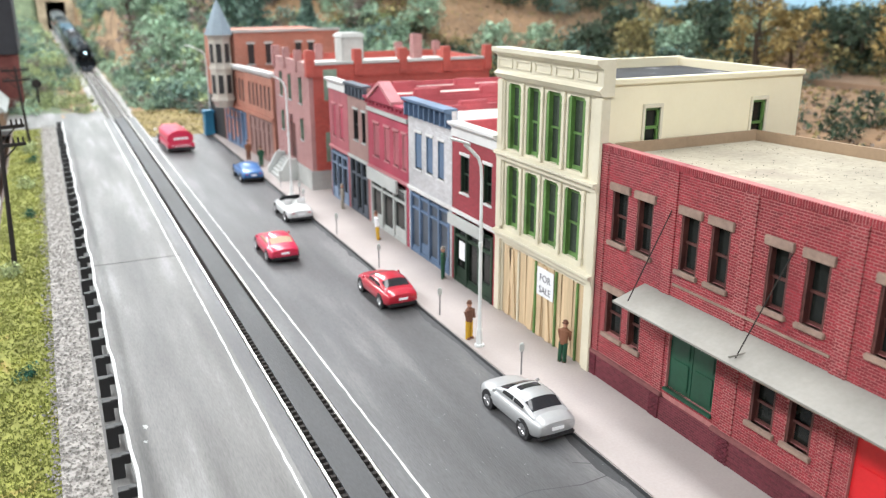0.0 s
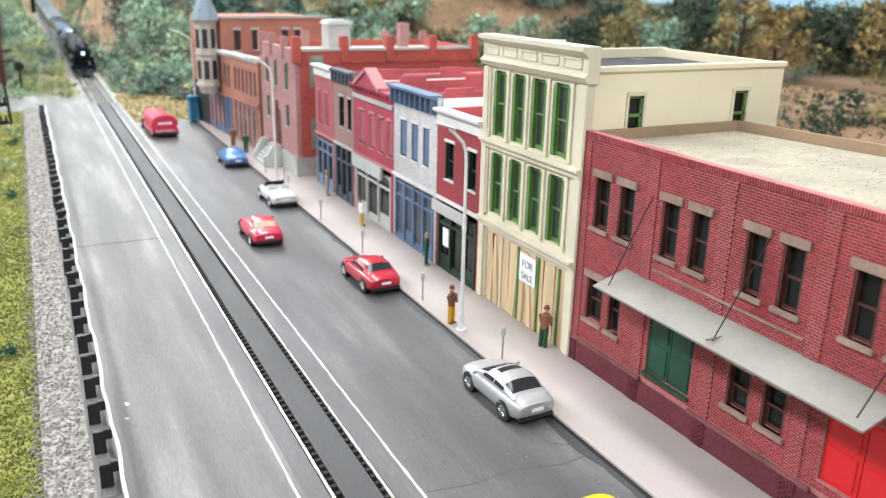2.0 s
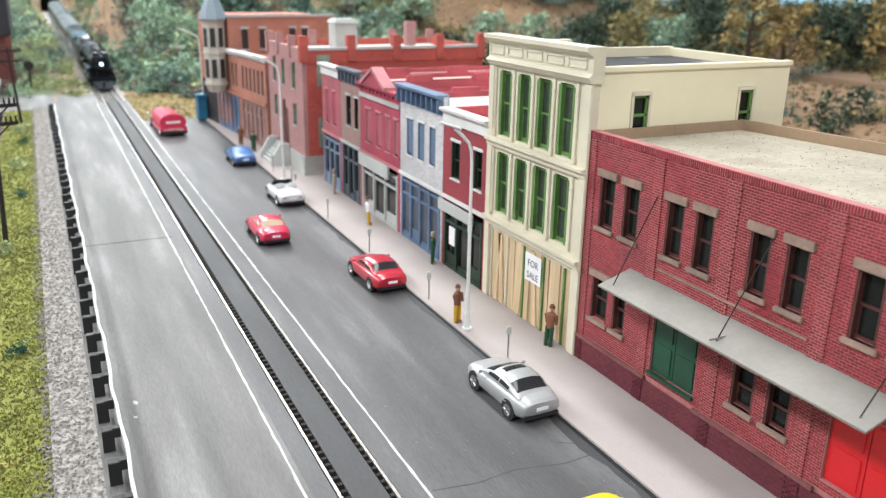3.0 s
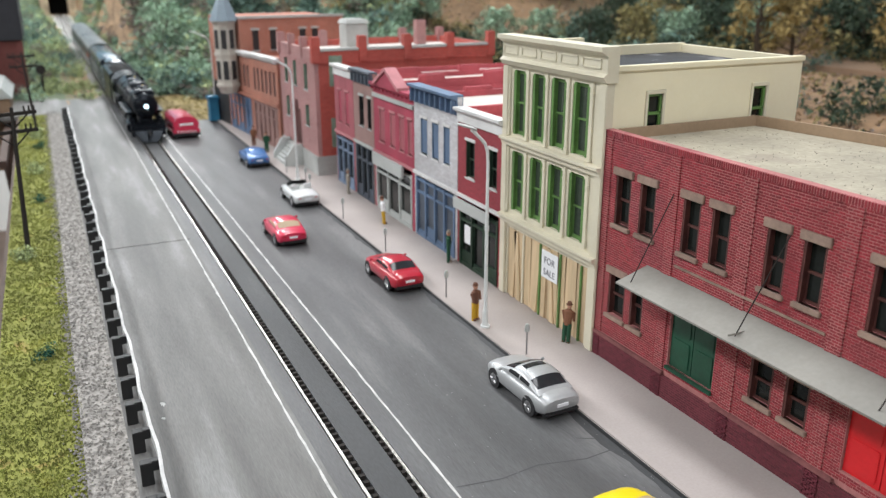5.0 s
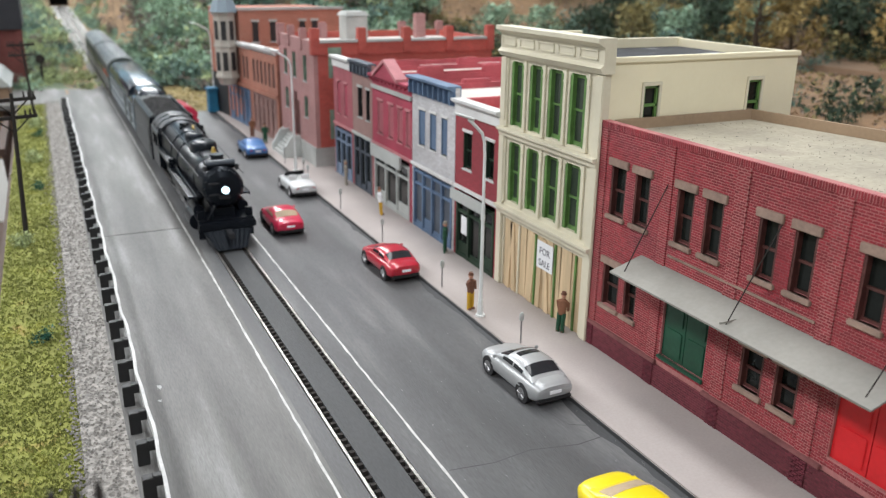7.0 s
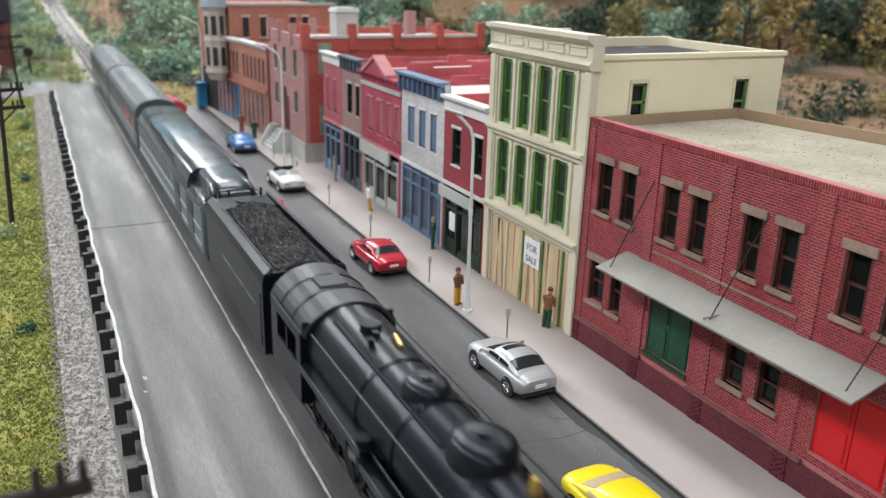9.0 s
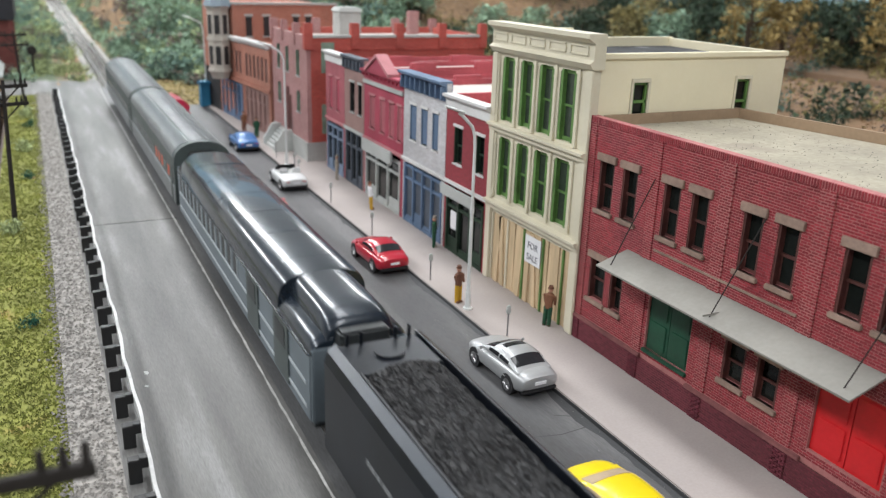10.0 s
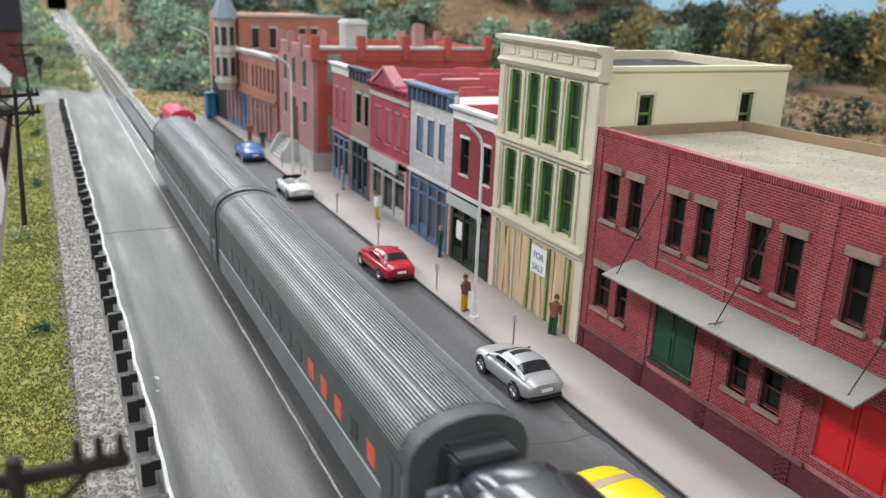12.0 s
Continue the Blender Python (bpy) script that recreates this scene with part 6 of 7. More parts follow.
def coach(lit):
    top = thing("fluted_coach", 0, 0, 0, 0, "silver-grey fluted streamlined coach with orange-lit windows" if lit else "silver-grey fluted streamlined coach with dark windows", "railway car", "passenger cars")
    L = 21.4
    prof = roof_profile(1.5, 3.2, 4.35, 28, 2.5)
    part("body", box(B(), -1.48, 1.48, 0.3, L - 0.3, 0.95, 3.25), COACH_SILVER, top)
    # dark roof base puts the shade of the grooves into its colour
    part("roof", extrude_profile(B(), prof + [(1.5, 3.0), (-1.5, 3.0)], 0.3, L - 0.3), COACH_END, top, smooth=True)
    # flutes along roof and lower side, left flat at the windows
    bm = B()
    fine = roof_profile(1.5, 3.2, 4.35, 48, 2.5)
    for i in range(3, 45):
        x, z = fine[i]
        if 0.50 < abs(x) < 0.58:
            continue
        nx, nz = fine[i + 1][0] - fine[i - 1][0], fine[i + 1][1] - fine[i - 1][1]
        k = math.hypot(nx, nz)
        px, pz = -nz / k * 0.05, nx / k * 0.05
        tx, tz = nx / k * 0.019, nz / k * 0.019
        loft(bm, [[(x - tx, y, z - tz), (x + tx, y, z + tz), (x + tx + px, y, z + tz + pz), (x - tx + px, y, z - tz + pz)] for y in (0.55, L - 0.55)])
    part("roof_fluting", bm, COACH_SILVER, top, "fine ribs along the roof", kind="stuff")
    bm = B()
    for s in (-1, 1):
        for z in np.arange(0.98, 1.85, 0.085):
            box(bm, s * 1.48, s * 1.52, 0.4, L - 0.4, z, z + 0.045)
    part("side_fluting", bm, COACH_SILVER, top, kind="stuff")
    for s in (-1, 1):
        part("letter_board", box(B(), s * 1.5 - 0.015, s * 1.5 + 0.015, 0.4, L - 0.4, 2.95, 3.2), COACH_END, top)
        part("window_band", box(B(), s * 1.49 - 0.015, s * 1.49 + 0.015, 0.5, L - 0.5, 1.95, 2.95), COACH_END, top)
        for k, y in enumerate(np.arange(2.0, L - 2.0, 1.25)):
            glow = lit and k in (0, 2, 3, 4) and s < 0
            part("window", box(B(), s * 1.5 - 0.02, s * 1.5 + 0.02, y, y + 0.55, 2.15, 2.72), ORANGE_GLOW if glow else GLASS, top, "orange-lit window" if glow else "")
        part("belt_rail", box(B(), s * 1.5 - 0.025, s * 1.5 + 0.025, 0.4, L - 0.4, 1.88, 1.95), COACH_BAND, top, "pale belt rail under the windows")
        part("door", box(B(), s * 1.51 - 0.02, s * 1.51 + 0.02, 0.9, 1.6, 0.9, 3.0), COACH_END, top)
    end = prof + [(1.5, 0.95), (-1.5, 0.95)]
    for a, b in ((0.0, 0.3), (L - 0.3, L)):
        bm = B()
        extrude_profile(bm, [(x * 1.01, z + 0.02) for x, z in end], a, b)
        part("end_cap", bm, COACH_END, top, "plain grey-green end")
    for y0, y1 in ((-0.3, 0.0), (L, L + 0.25)):
        bm = B()
        for a, b in ((-0.75, -0.5), (0.5, 0.75)):
            box(bm, a, b, y0, y1, 0.8, 3.7, 0.03)
        box(bm, -0.75, 0.75, y0, y1, 3.5, 3.9, 0.08)
        part("diaphragm", bm, COACH_DARK, top)
    part("end_door", box(B(), -0.5, 0.5, -0.06, -0.02, 0.8, 3.5), DARK_INSIDE, top)
    part("underframe", box(B(), -1.2, 1.2, 0.5, L - 0.5, 0.5, 0.95), COACH_DARK, top)
    truck(top, 3.3, 2)
    truck(top, L - 3.3, 2)
    return top, L


# ---- road vehicles: front towards +y, wheels on z = 0 ----
def car_wheel(parent, x, y, r=0.31):
    s = 1 if x > 0 else -1
    w = part("wheel", tube(B(), (x - s * 0.09, y, r), (x + s * 0.09, y, r), r, n=18), TYRE, parent)
    bm = tube(B(), (x + s * 0.06, y, r), (x + s * 0.105, y, r), r * 0.68, n=14)
    for i in range(5):
        a = 2 * math.pi * i / 5
        tube(bm, (x + s * 0.11, y, r), (x + s * 0.11, y + 0.6 * r * math.cos(a), r + 0.6 * r * math.sin(a)), 0.035, n=5)
    part("rim", bm, RIM, w)


def saloon(name, x, y, rz, paint, label, sunroof=False, open_top=False, length=3.95, width=1.7, glass=None, square=3.6, nose=0.50):
    """A rounded car: a body shell, and a domed cabin whose panes follow its skin."""
    top = thing(name, x, y, 0.012 if x > 12.6 else 0.0, rz, label, "car", "cars on the street")
    h, l = width / 2, length / 2

    def ease(v, pts):
        for (a, p), (b, q) in zip(pts, pts[1:]):
            if v <= b:
                return p + (q - p) * smooth((v - a) / (b - a))
        return pts[-1][1]
    deck = [(-1.0, 0.80), (-0.90, 0.89), (-0.6, 0.95), (0.1, 0.92), (0.45, 0.90), (0.8, 0.79), (0.95, 0.68), (1.0, 0.56)]
    floor_z = [(-1.0, 0.40), (-0.93, 0.24), (-0.8, 0.19), (0.8, 0.19), (0.94, 0.25), (1.0, 0.36)]
    rings = []
    for v in (-1.0, -0.985, -0.95, -0.9, -0.82, -0.7, -0.5, -0.25, 0.0, 0.25, 0.45, 0.6, 0.72, 0.82, 0.9, 0.95, 0.985, 1.0):
        w = h * (1 - (0.27 if v > 0 else 0.20) * abs(v) ** (square + 3.0)) * (0.9 if abs(v) == 1 else 1.0)
        z0, z1 = ease(v, floor_z), ease(v, deck)
        ring_pts = []
        for i in range(24):
            a = 2 * math.pi * i / 24
            c, s_ = math.cos(a), math.sin(a)
            px = w * math.copysign(abs(c) ** 0.5, c) * (1.0 if s_ < 0 else 1 - 0.10 * s_ ** 2)
            ring_pts.append((px, v * l, (z0 + z1) / 2 + (z1 - z0) / 2 * math.copysign(abs(s_) ** (0.45 if s_ < 0 else 0.62), s_)))
        rings.append(ring_pts)
    part("body", loft(B(), rings), paint, top, smooth=True)
    if not open_top:
        ya, yb, base, high = -l * 0.80, l * nose, 0.87, 0.41
        wide = h * 0.87
        line = [(0.0, 0.0), (0.12, 0.34), (0.26, 0.80), (0.40, 0.98), (0.52, 1.0), (0.64, 0.95), (0.80, 0.58), (0.93, 0.18), (1.0, 0.0)]

        def rise(u):
            return float(np.interp(u, [p[0] for p in line], [p[1] for p in line]))

        def skin(u, a, off=0.0):
            """A point of the cabin at the share u of its length and the angle a from the top."""
            up = 0.25 * rise(u - 0.03) + 0.5 * rise(u) + 0.25 * rise(u + 0.03) if 0.03 < u < 0.97 else rise(u)
            sa, ca = math.sin(a), max(0.0, math.cos(a))
            k = wide * (1 - 0.05 * abs(2 * u - 1) ** 2) + off
            return (k * math.copysign(abs(sa) ** 0.82, sa), ya + (yb - ya) * u + off * (2 * u - 1), base + off * ca + high * up * ca ** 0.74)

        def patch(part_name, u0, u1, a0, a1, material, off=0.012, nu=7, na=9):
            bm = B()
            grid = [[bm.verts.new(skin(u0 + (u1 - u0) * i / nu, a0 + (a1 - a0) * j / na, off)) for j in range(na + 1)] for i in range(nu + 1)]
            for i in range(nu):
                for j in range(na):
                    bm.faces.new((grid[i][j], grid[i][j + 1], grid[i + 1][j + 1], grid[i + 1][j]))
            bmesh.ops.recalc_face_normals(bm, faces=bm.faces)
            if sum(f.normal.z for f in bm.faces) < 0:
                bmesh.ops.reverse_faces(bm, faces=bm.faces)
            bmesh.ops.solidify(bm, geom=list(bm.faces), thickness=0.01)
            return part(part_name, bm, material, top, smooth=True)
        bm = B()
        loft(bm, [[skin(u, a) for a in np.linspace(-math.pi / 2, math.pi / 2, 25)] for u in np.linspace(0.0, 1.0, 31)])
        part("cabin", bm, paint, top, smooth=True)
        g = glass or CAR_GLASS
        patch("rear_window", 0.10, 0.27, -0.86, 0.86, g)
        patch("windscreen", 0.68, 0.88, -0.92, 0.92, g)
        for s in (-1, 1):
            patch("side_window", 0.24, 0.455, s * 1.12, s * 1.44, g)
            patch("side_window", 0.485, 0.74, s * 1.12, s * 1.44, g)
        if sunroof:
            patch("sunroof", 0.49, 0.60, -0.50, 0.50, CAR_GLASS)
    else:
        part("cockpit", box(B(), -h * 0.75, h * 0.75, -l + 1.2, 0.5, 0.88, 0.955, 0.02), GREY_TRIM, top)
        for s in (-0.4, 0.4):
            part("seat", box(box(B(), s - 0.25, s + 0.25, -l + 1.35, -l + 1.6, 0.8, 1.22, 0.06), s - 0.25, s + 0.25, -l + 1.55, -0.2, 0.75, 0.98, 0.06), paint, top)
        bm = B()
        loft(bm, [[(-h * 0.8, 0.75, 0.88), (h * 0.8, 0.75, 0.88), (h * 0.8, 0.79, 0.88), (-h * 0.8, 0.79, 0.88)], [(-h * 0.66, 0.35, 1.25), (h * 0.66, 0.35, 1.25), (h * 0.66, 0.39, 1.25), (-h * 0.66, 0.39, 1.25)]])
        part("windscreen", bm, glass or CAR_GLASS, top)
    part("rear_bumper", box(B(), -h * 0.82, h * 0.82, -l - 0.03, -l + 0.25, 0.22, 0.38, 0.06), CAR_TRIM, top)
    part("front_bumper", box(B(), -h * 0.68, h * 0.68, l - 0.3, l + 0.01, 0.24, 0.36, 0.05), CAR_TRIM, top)
    part("number_plate", box(B(), -0.22, 0.22, -l - 0.03, -l + 0.02, 0.52, 0.63), SIGN_WHITE, top)
    for s in (-1, 1):
        part("tail_light", box(B(), s * h * 0.60 - 0.12, s * h * 0.60 + 0.12, -l - 0.004, -l + 0.1, 0.60, 0.70, 0.02), paint if sunroof else TAIL_LIGHT, top)
        part("headlight", box(B(), s * h * 0.52 - 0.13, s * h * 0.52 + 0.13, l - 0.16, l - 0.02, 0.46, 0.58, 0.02), GLASS, top)
        part("mirror", box(B(), s * (h + 0.04) - 0.07, s * (h + 0.04) + 0.07, 0.56, 0.66, 0.88, 0.99, 0.03), paint, top)
        for yy in (-l + 0.80, l - 0.78):
            part("wheel_arch", tube(B(), (s * (h - 0.2), yy, 0.33), (s * (h - 0.004), yy, 0.33), 0.365, n=20), CAR_TRIM, top)
            car_wheel(top, s * (h - 0.095), yy)
    return top


def tank_truck():
    top = thing("tank_truck", 10.5, 74.6, 0, 2, "bright red oil tank truck with white lettering", "truck")
    bm = B()
    prof = [(1.12 * math.sin(a), 1.25 + 0.72 * math.cos(a)) for a in np.linspace(-2.2, 2.2, 20)]
    extrude_profile(bm, prof, 0.1, 4.4)
    part("tank", bm, CAR_PINK, top, "rounded red tank")
    part("rear_panel", box(B(), -0.75, 0.75, 0.02, 0.1, 0.75, 1.85, 0.03), CAR_PINK, top)
    part("skirt", box(B(), -1.15, 1.15, 0.0, 4.5, 0.45, 0.85, 0.06), CAR_PINK, top)
    part("rear_bumper", box(B(), -1.15, 1.15, -0.15, 0.1, 0.28, 0.48, 0.04), CAR_TRIM, top)
    part("lettering_bar", box(B(), -0.6, 0.6, -0.01, 0.015, 1.18, 1.35), SIGN_WHITE, top)
    cu = bpy.data.curves.new("lettering", "FONT")
    cu.body, cu.size, cu.align_x, cu.extrude = "FLAMMABLE", 0.3 * S, "CENTER", 0.004 * S
    cu.materials.append(SIGN_WHITE)
    o = new("lettering", cu)
    o.parent = top
    o.matrix_basis = pose(0, -0.02 * S, 0.52 * S, 90, 0, 0)
    bm = B()
    for s in (-1, 1):
        for k in range(3):
            tube(bm, (s * 0.3 * k, 0.4, 1.97 - 0.05 * k), (s * 0.3 * k, 4.2, 1.97 - 0.05 * k), 0.03, n=6)
    part("catwalk_rail", bm, CAR_PINK, top)
    part("cab", box(B(), -0.9, 0.9, 4.5, 6.0, 0.4, 1.75, 0.2), CAR_PINK, top)
    part("hood", box(B(), -0.75, 0.75, 6.0, 7.0, 0.4, 1.15, 0.18), CAR_PINK, top)
    part("windscreen", box(B(), -0.75, 0.75, 5.98, 6.05, 1.15, 1.6), CAR_GLASS, top)
    for s in (-1, 1):
        part("mirror", box(B(), s * 1.15, s * 1.35, 5.6, 5.7, 1.25, 1.45, 0.03), SIGN_WHITE, top)
        for y in (1.0, 6.2):
            car_wheel(top, s * 0.95, y, 0.42)


def street_lamp(y, x=14.9, reach=1.85, rz=0.0):
    top = thing("street_lamp", x, y, 0.15, rz, "grey metal street lamp with a curved arm over the road", "street lamp", "street lamps along the kerb")
    bm = B()
    tube(bm, (0, 0, 0), (0, 0, 0.08), 0.20, n=14)
    tube(bm, (0, 0, 0.08), (0, 0, 0.75), 0.125, 0.105, n=12)
    part("base", bm, GREY_METAL, top)
    bm = B()
    tube(bm, (0, 0, 0.7), (0, 0, 4.2), 0.082, 0.07, n=12)
    tube(bm, (0, 0, 4.15), (0, 0, 4.35), 0.09, n=12)
    tube(bm, (0, 0, 4.3), (0, 0, 6.9), 0.066, 0.06, n=12)
    part("pole", bm, GREY_METAL, top)
    bm = B()
    k = reach / 1.85
    pts = [(0, 6.85), (-0.03, 7.3), (-0.14, 7.65), (-0.36, 7.88), (-0.8 * k, 8.10), (0.15 - 1.2 * k, 8.22)]
    loft(bm, [[(x + 0.06 * math.cos(a) * (0.4 if i < 2 else 0.8) + (0.035 * math.cos(a) if i < 2 else 0), 0.06 * math.sin(a), z + 0.06 * math.cos(a) * (0.2 if i < 2 else 0.8)) for a in np.linspace(0, 6.283, 11)[:-1]] for i, (x, z) in enumerate(pts)])
    part("arm", bm, GREY_METAL, top)
    bm = B()
    loft(bm, [[(x, w * math.cos(a), z + 0.06 * math.sin(a)) for a in np.linspace(0, 6.283, 11)[:-1]] for x, z, w in ((0.85 - reach, 8.2, 0.06), (0.7 - reach, 8.27, 0.15), (0.25 - reach, 8.42, 0.17), (-reach, 8.5, 0.08))])
    part("lamp_head", bm, GREY_METAL, top)


def meters():
    spots = [(15.1, 24.2), (14.85, 30.75), (14.75, 37.85), (14.7, 44.5), (14.7, 51.2), (14.8, 57.4), (15.0, 53.2)]
    first = thing("parking_meter", spots[0][0], spots[0][1], 0.15, 0, "thin grey parking meter at the kerb", "parking meter", "parking meters")
    part("post", tube(B(), (0, 0, 0), (0, 0, 0.95), 0.035, n=8), RIM, first)
    bm = B()
    box(bm, -0.09, 0.09, -0.06, 0.06, 0.93, 1.2, 0.03)
    ball(bm, 0, 0, 1.2, 0.09, 0.06, 0.09)
    part("meter_head", bm, GREY_TRIM, first)
    for x, y in spots[1:]:
        copy_thing(first, pose(x * S, y * S, 0.15 * S))


def figurine(x, y, rz, coat, legs, hat, label, lean=0.0, z=0.15):
    """A painted miniature statue, one plain mesh."""
    bm = B()
    for s in (-1, 1):
        tube(bm, (s * 0.12, 0, 0), (s * 0.1, lean * 0.4, 0.85), 0.09, 0.12, 8, 1)
        ball(bm, s * 0.12, -0.05, 0.05, 0.09, 0.16, 0.06, 8, 5, 2)
        tube(bm, (s * 0.27, lean * 0.8, 1.35), (s * 0.24, lean * 0.6 - 0.12, 0.95), 0.08, 0.06, 7, 0)
    loft(bm, [[(w * math.cos(a), lean * q + d * math.sin(a), z_) for a in np.linspace(0, 6.283, 11)[:-1]] for z_, w, d, q in ((0.8, 0.2, 0.14, 0.4), (1.1, 0.21, 0.15, 0.6), (1.38, 0.26, 0.15, 0.8), (1.47, 0.1, 0.09, 0.9))], mi=0)
    ball(bm, 0, lean, 1.6, 0.11, 0.13, 0.14, 9, 7, 3)
    tube(bm, (0, lean, 1.66), (0, lean, 1.69), 0.15, n=10, mi=2)
    tube(bm, (0, lean, 1.68), (0, lean, 1.79), 0.115, 0.10, n=10, mi=2)
    bmesh.ops.scale(bm, vec=(0.85, 0.85, 0.93), verts=bm.verts)
    ob = part("figurine", bm, [coat, legs, hat, SKIN])
    ob.matrix_basis = pose(x * S, y * S, z * S, 0, 0, rz)
    tagged(ob, label, "figurine", "painted figurines on the pavement")


def guard_rail():
    top = thing("guard_rail", 0, 0, 0, 0, "roadside guard rail with black posts and a pale rail", "guard rail")
    wave = lambda y: 1.40 + 0.035 * math.sin(y * 0.9) + 0.02 * math.sin(y * 2.3)
    first = None
    y = -8.0
    while y < 93:
        bm = B()
        if first is None:
            box(bm, -0.17, 0.17, -0.15, 0.15, -0.1, 0.72, 0.02)
            box(bm, 0.1, 0.36, -0.12, 0.12, 0.42, 0.74, 0.02)
            first = part("post", bm, BLACK, top)
            first.matrix_basis = pose(wave(y) * S - 0.38 * S, y * S, 0)
        else:
            share(first, wave(y) - 0.38, y, 0, top)
        y += 1.87
    bm = B()
    ys = np.arange(-9, 93.6, 0.6)
    prof = ((0.0, 0.74), (0.07, 0.72), (0.03, 0.60), (0.08, 0.48), (0.0, 0.40), (-0.03, 0.40), (-0.03, 0.74))
    loft(bm, [[(wave(y) + a, y, b) for a, b in prof] for y in ys])
    part("rail", bm, GUARD_RAIL, top, "pale grey corrugated rail")


def utility_pole(x, y, h, rz=0, tilt=0.0, z=0.0):
    top = thing("utility_pole", x, y, z, rz, "dark wooden utility pole with two crossarms and insulators", "utility pole", "utility poles along the verge")
    t = tilt
    part("pole", tube(B(), (0, 0, -0.1), (t, 0, h), 0.14, 0.09, 10), TIE, top)
    for k, zz in enumerate((h - 0.35, h - 1.25)):
        xx = t * zz / h
        a = part("crossarm", box(B(), xx - 1.22, xx + 1.22, 0.08, 0.22, zz - 0.09, zz + 0.09, 0.02), TIE, top)
        for i in (-1.13, -0.89, -0.65, 0.65, 0.89, 1.13):
            part("insulator", tube(B(), (xx + i, 0.15, zz + 0.08), (xx + i, 0.15, zz + 0.36), 0.055, 0.04, 8), TIE, a)
        for s in (-1, 1):
            part("brace", tube(B(), (xx, 0.1, zz - 0.75), (xx + s * 0.8, 0.15, zz - 0.05), 0.04, n=5), TIE, top)


def switch_signal():
    top = thing("track_signal", -0.6, 112, 0.2, 0, "small dark round trackside signal on a post", "signal")
    part("post", tube(B(), (0, 0, -0.4), (0, 0, 2.4), 0.12, n=8), TIE, top)
    part("target", tube(B(), (0, -0.06, 2.6), (0, 0.06, 2.6), 0.55, n=16), TIE, top)


# ---- place everything ----
room()
ground()
gravel()
planting()
portal()
warehouse()
cream_building()
shops()
hall()
far_row()
mill()
saloon("silver_car", 13.72, 21.62, 1.5, CAR_SILVER, "silver two-door coupe with sunroof parked at the kerb", sunroof=True, length=3.82, width=1.66)
saloon("red_car", 13.70, 34.2, 1, CAR_RED, "dark red saloon car parked at the kerb")
saloon("red_car", 10.72, 42.95, 0, CAR_PINK, "bright red saloon car driving in the lane", glass=BEIGE)
saloon("white_convertible", 13.65, 50.1, 0, CAR_WHITE, "white open convertible parked at the kerb", open_top=True)
saloon("blue_car", 13.55, 62.3, 0, CAR_BLUE, "metallic blue saloon car parked at the kerb", glass=CAR_BLUE)
saloon("yellow_taxi", 12.15, 12.55, 180.5, CAR_YELLOW, "bright yellow taxi with beige window trim", length=4.8, width=1.85, glass=BEIGE, square=6.0, nose=0.44)
tank_truck()
for lamp_y, lamp_x, lamp_reach in ((27.15, 14.90, 1.36), (55.0, 14.93, 1.74), (83.3, 14.7, 1.85)):
    street_lamp(lamp_y, lamp_x, lamp_reach)
meters()
MUSTARD = mat("figure_mustard", (0.55, 0.32, 0.02), 0.8)
FIG_BROWN = mat("figure_brown", (0.16, 0.07, 0.045), 0.8)
FIG_GREEN = mat("figure_green", (0.012, 0.07, 0.035), 0.8)
FIG_RUST = mat("figure_rust", (0.20, 0.085, 0.045), 0.8)
FIG_GREY = mat("figure_grey", (0.30, 0.27, 0.23), 0.8)
figurine(14.85, 27.95, 20, FIG_BROWN, MUSTARD, FIG_BROWN, "painted miniature figure in brown vest and yellow trousers")
figurine(17.05, 24.45, 120, FIG_RUST, FIG_GREEN, FIG_BROWN, "painted miniature figure leaning by the boards in green trousers", lean=-0.22)
figurine(17.0, 34.95, 60, FIG_GREEN, FIG_GREEN, FIG_GREY, "painted miniature figure in a dark green coat")
figurine(16.5, 42.5, 80, SIGN_WHITE, MUSTARD, FIG_BROWN, "painted miniature figure in yellow trousers walking", lean=0.12)
figurine(16.9, 49.9, 80, FIG_GREY, FIG_GREY, FIG_GREY, "painted miniature figure in grey by the shops")
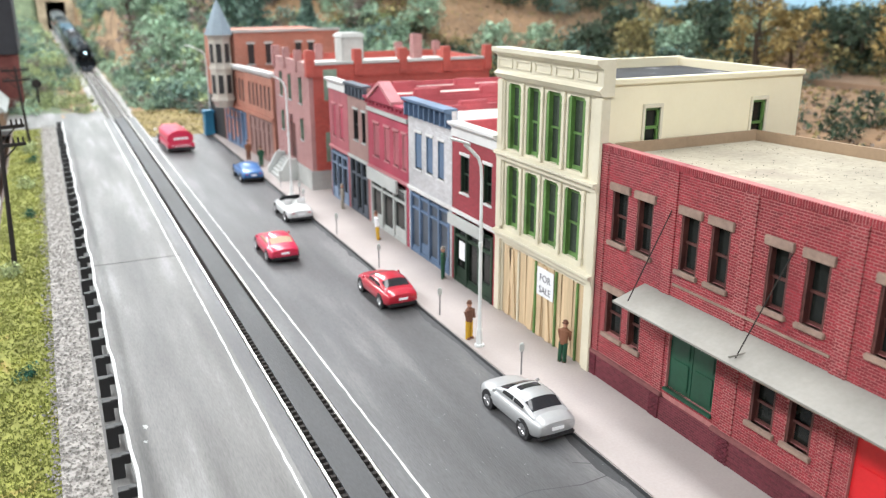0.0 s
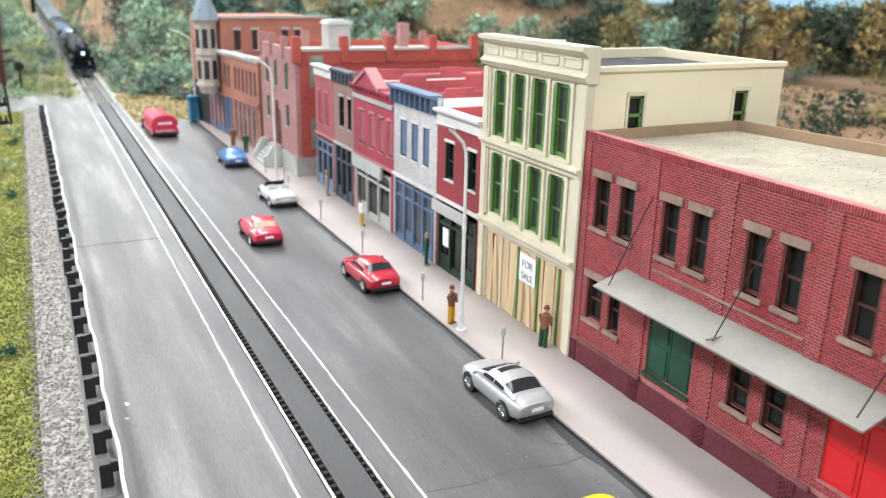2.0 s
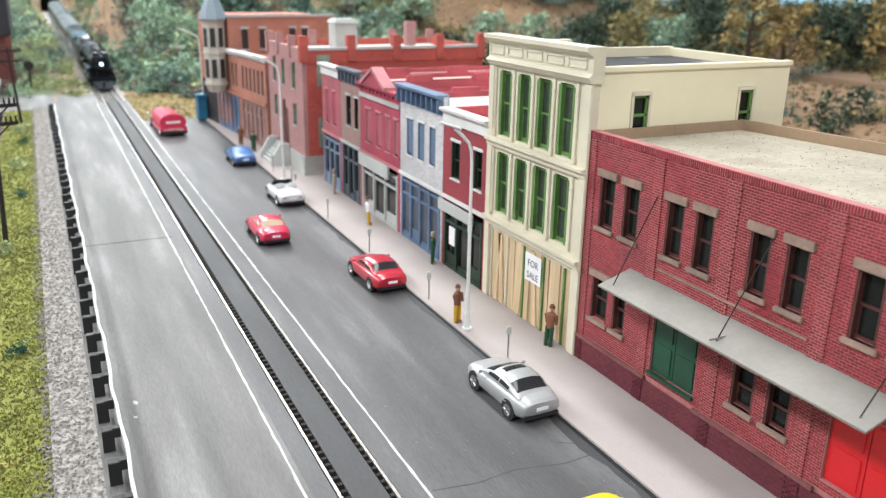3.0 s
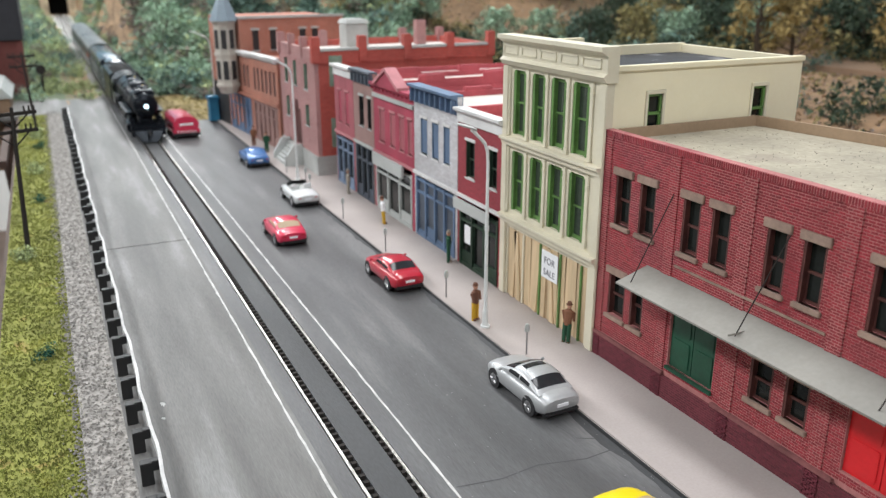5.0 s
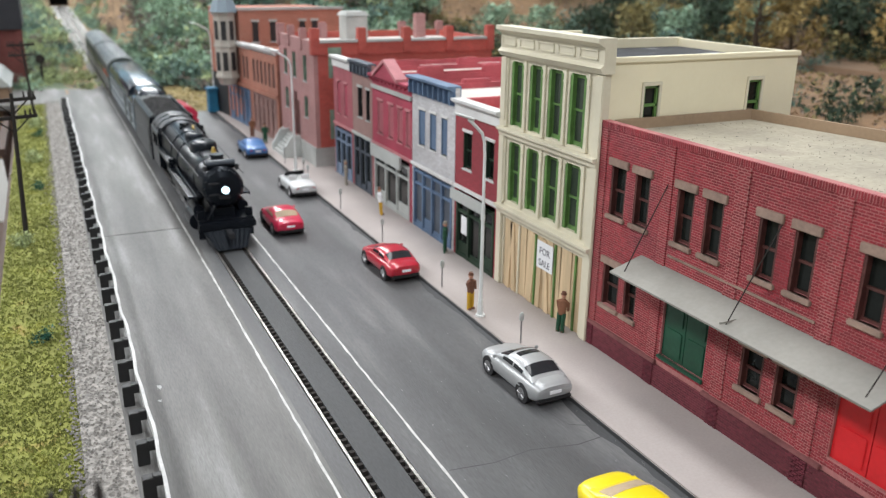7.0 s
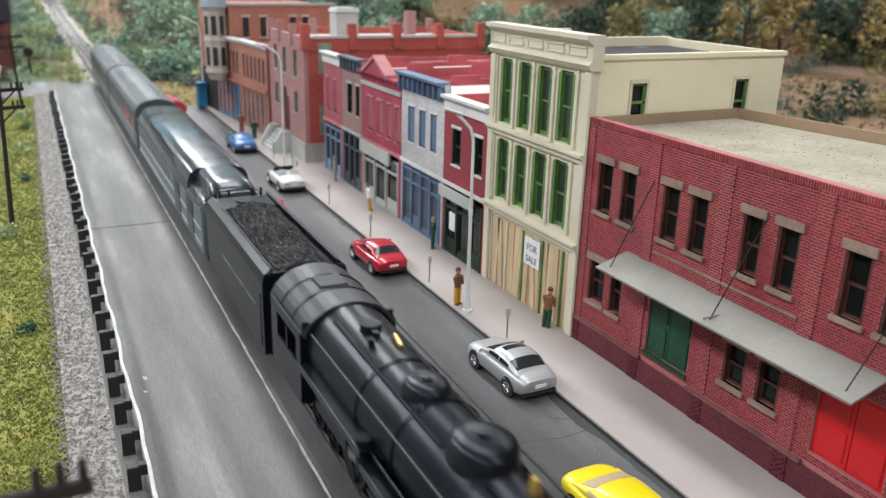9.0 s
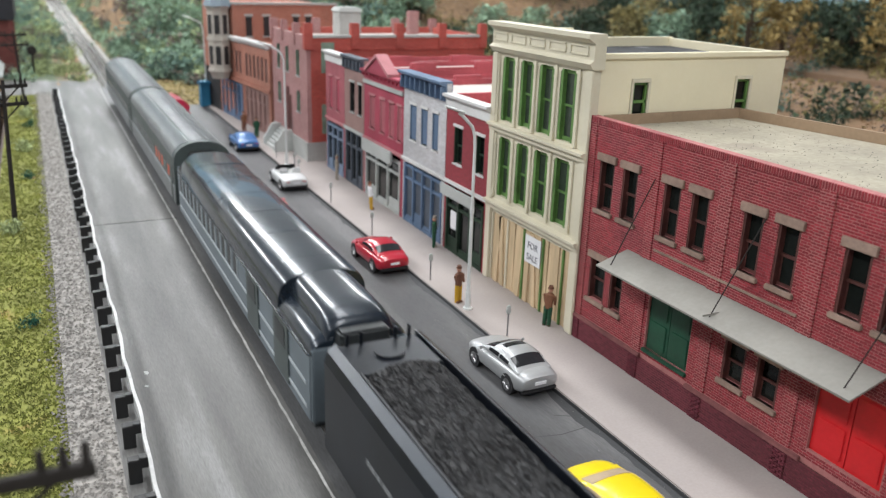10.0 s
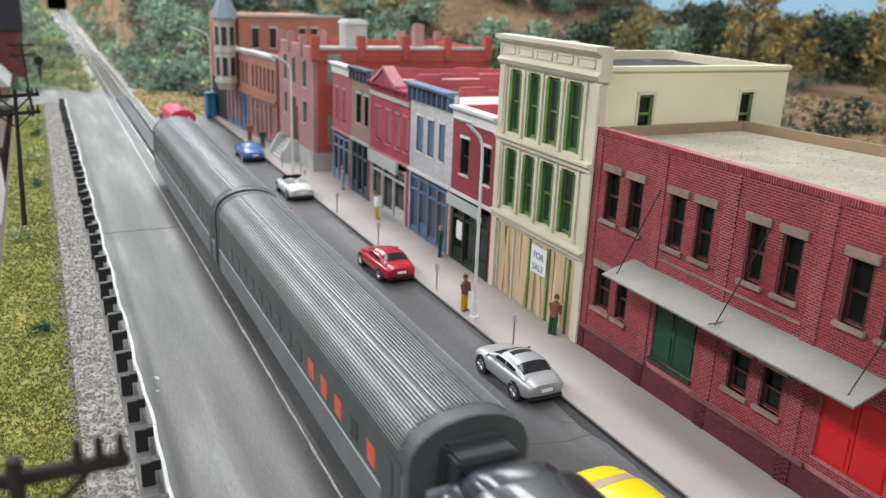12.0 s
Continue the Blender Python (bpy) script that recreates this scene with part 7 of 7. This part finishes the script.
figurine(14.95, 68.3, 0, FIG_RUST, FIG_BROWN, FIG_BROWN, "painted miniature figure in rust coat at the kerb")
figurine(15.25, 65.1, 0, FIG_GREEN, FIG_GREEN, FIG_BROWN, "painted miniature figure in green at the kerb")
guard_rail()
utility_pole(-2.15, 46.1, 7.6, 20, 0.35)
utility_pole(-1.6, 86, 7.0, 20, -0.3)
utility_pole(-1.27, 8.28, 8.23, -1, 0.0)
switch_signal()
LOCOMOTIVE, DRIVERS, RODS = locomotive()
TENDER = tender()
BAGGAGE, BAGGAGE_L = baggage_car()
COACH_A, COACH_L = coach(True)
COACH_B, _ = coach(False)
single_bricks()


# ---- what moves: the train comes down the street at a steady pace ----
START, EARLY, SPEED, LATE = 156.3, 15.8, 17.0, 15.4        # it gathers way to 2.5 s and slackens a little after 9.5 s


def front(t):
    return START - EARLY * min(t, 2.5) - SPEED * min(max(0.0, t - 2.5), 7.0) - LATE * max(0.0, t - 9.5)


def rides(y, length):
    """The pose of a vehicle whose front is at y on the line."""
    a = Vector((track_x(y), y, track_z(y)))
    b = Vector((track_x(y + length), y + length, track_z(y + length)))
    d = b - a
    return pose(a.x * S, a.y * S, (a.z + 0.02) * S, math.degrees(math.atan2(d.z, d.y)), 0, math.degrees(math.atan2(-d.x, d.y)))


def motions():
    times = [0.5 * i for i in range(25)]
    for ob, back, length in ((LOCOMOTIVE, 0.0, 17.0), (TENDER, 17.9, 10.2), (BAGGAGE, 29.3, BAGGAGE_L), (COACH_A, 53.9, COACH_L), (COACH_B, 75.7, COACH_L)):
        walk(ob, [(t, rides(front(t) + back, length)) for t in times])
    steps = [i / 15 for i in range(181)]
    for ob, x, y, r in DRIVERS:
        walk(ob, [(t, pose(x * S, y * S, r * S, math.degrees((START - front(t)) / r), 0, 0)) for t in steps])
    for ob, x in RODS:
        crank = 0.42 * DRIVER_R
        walk(ob, [(t, pose(x * S, -crank * math.sin((START - front(t)) / DRIVER_R) * S, (DRIVER_R + crank * math.cos((START - front(t)) / DRIVER_R)) * S)) for t in steps])


motions()
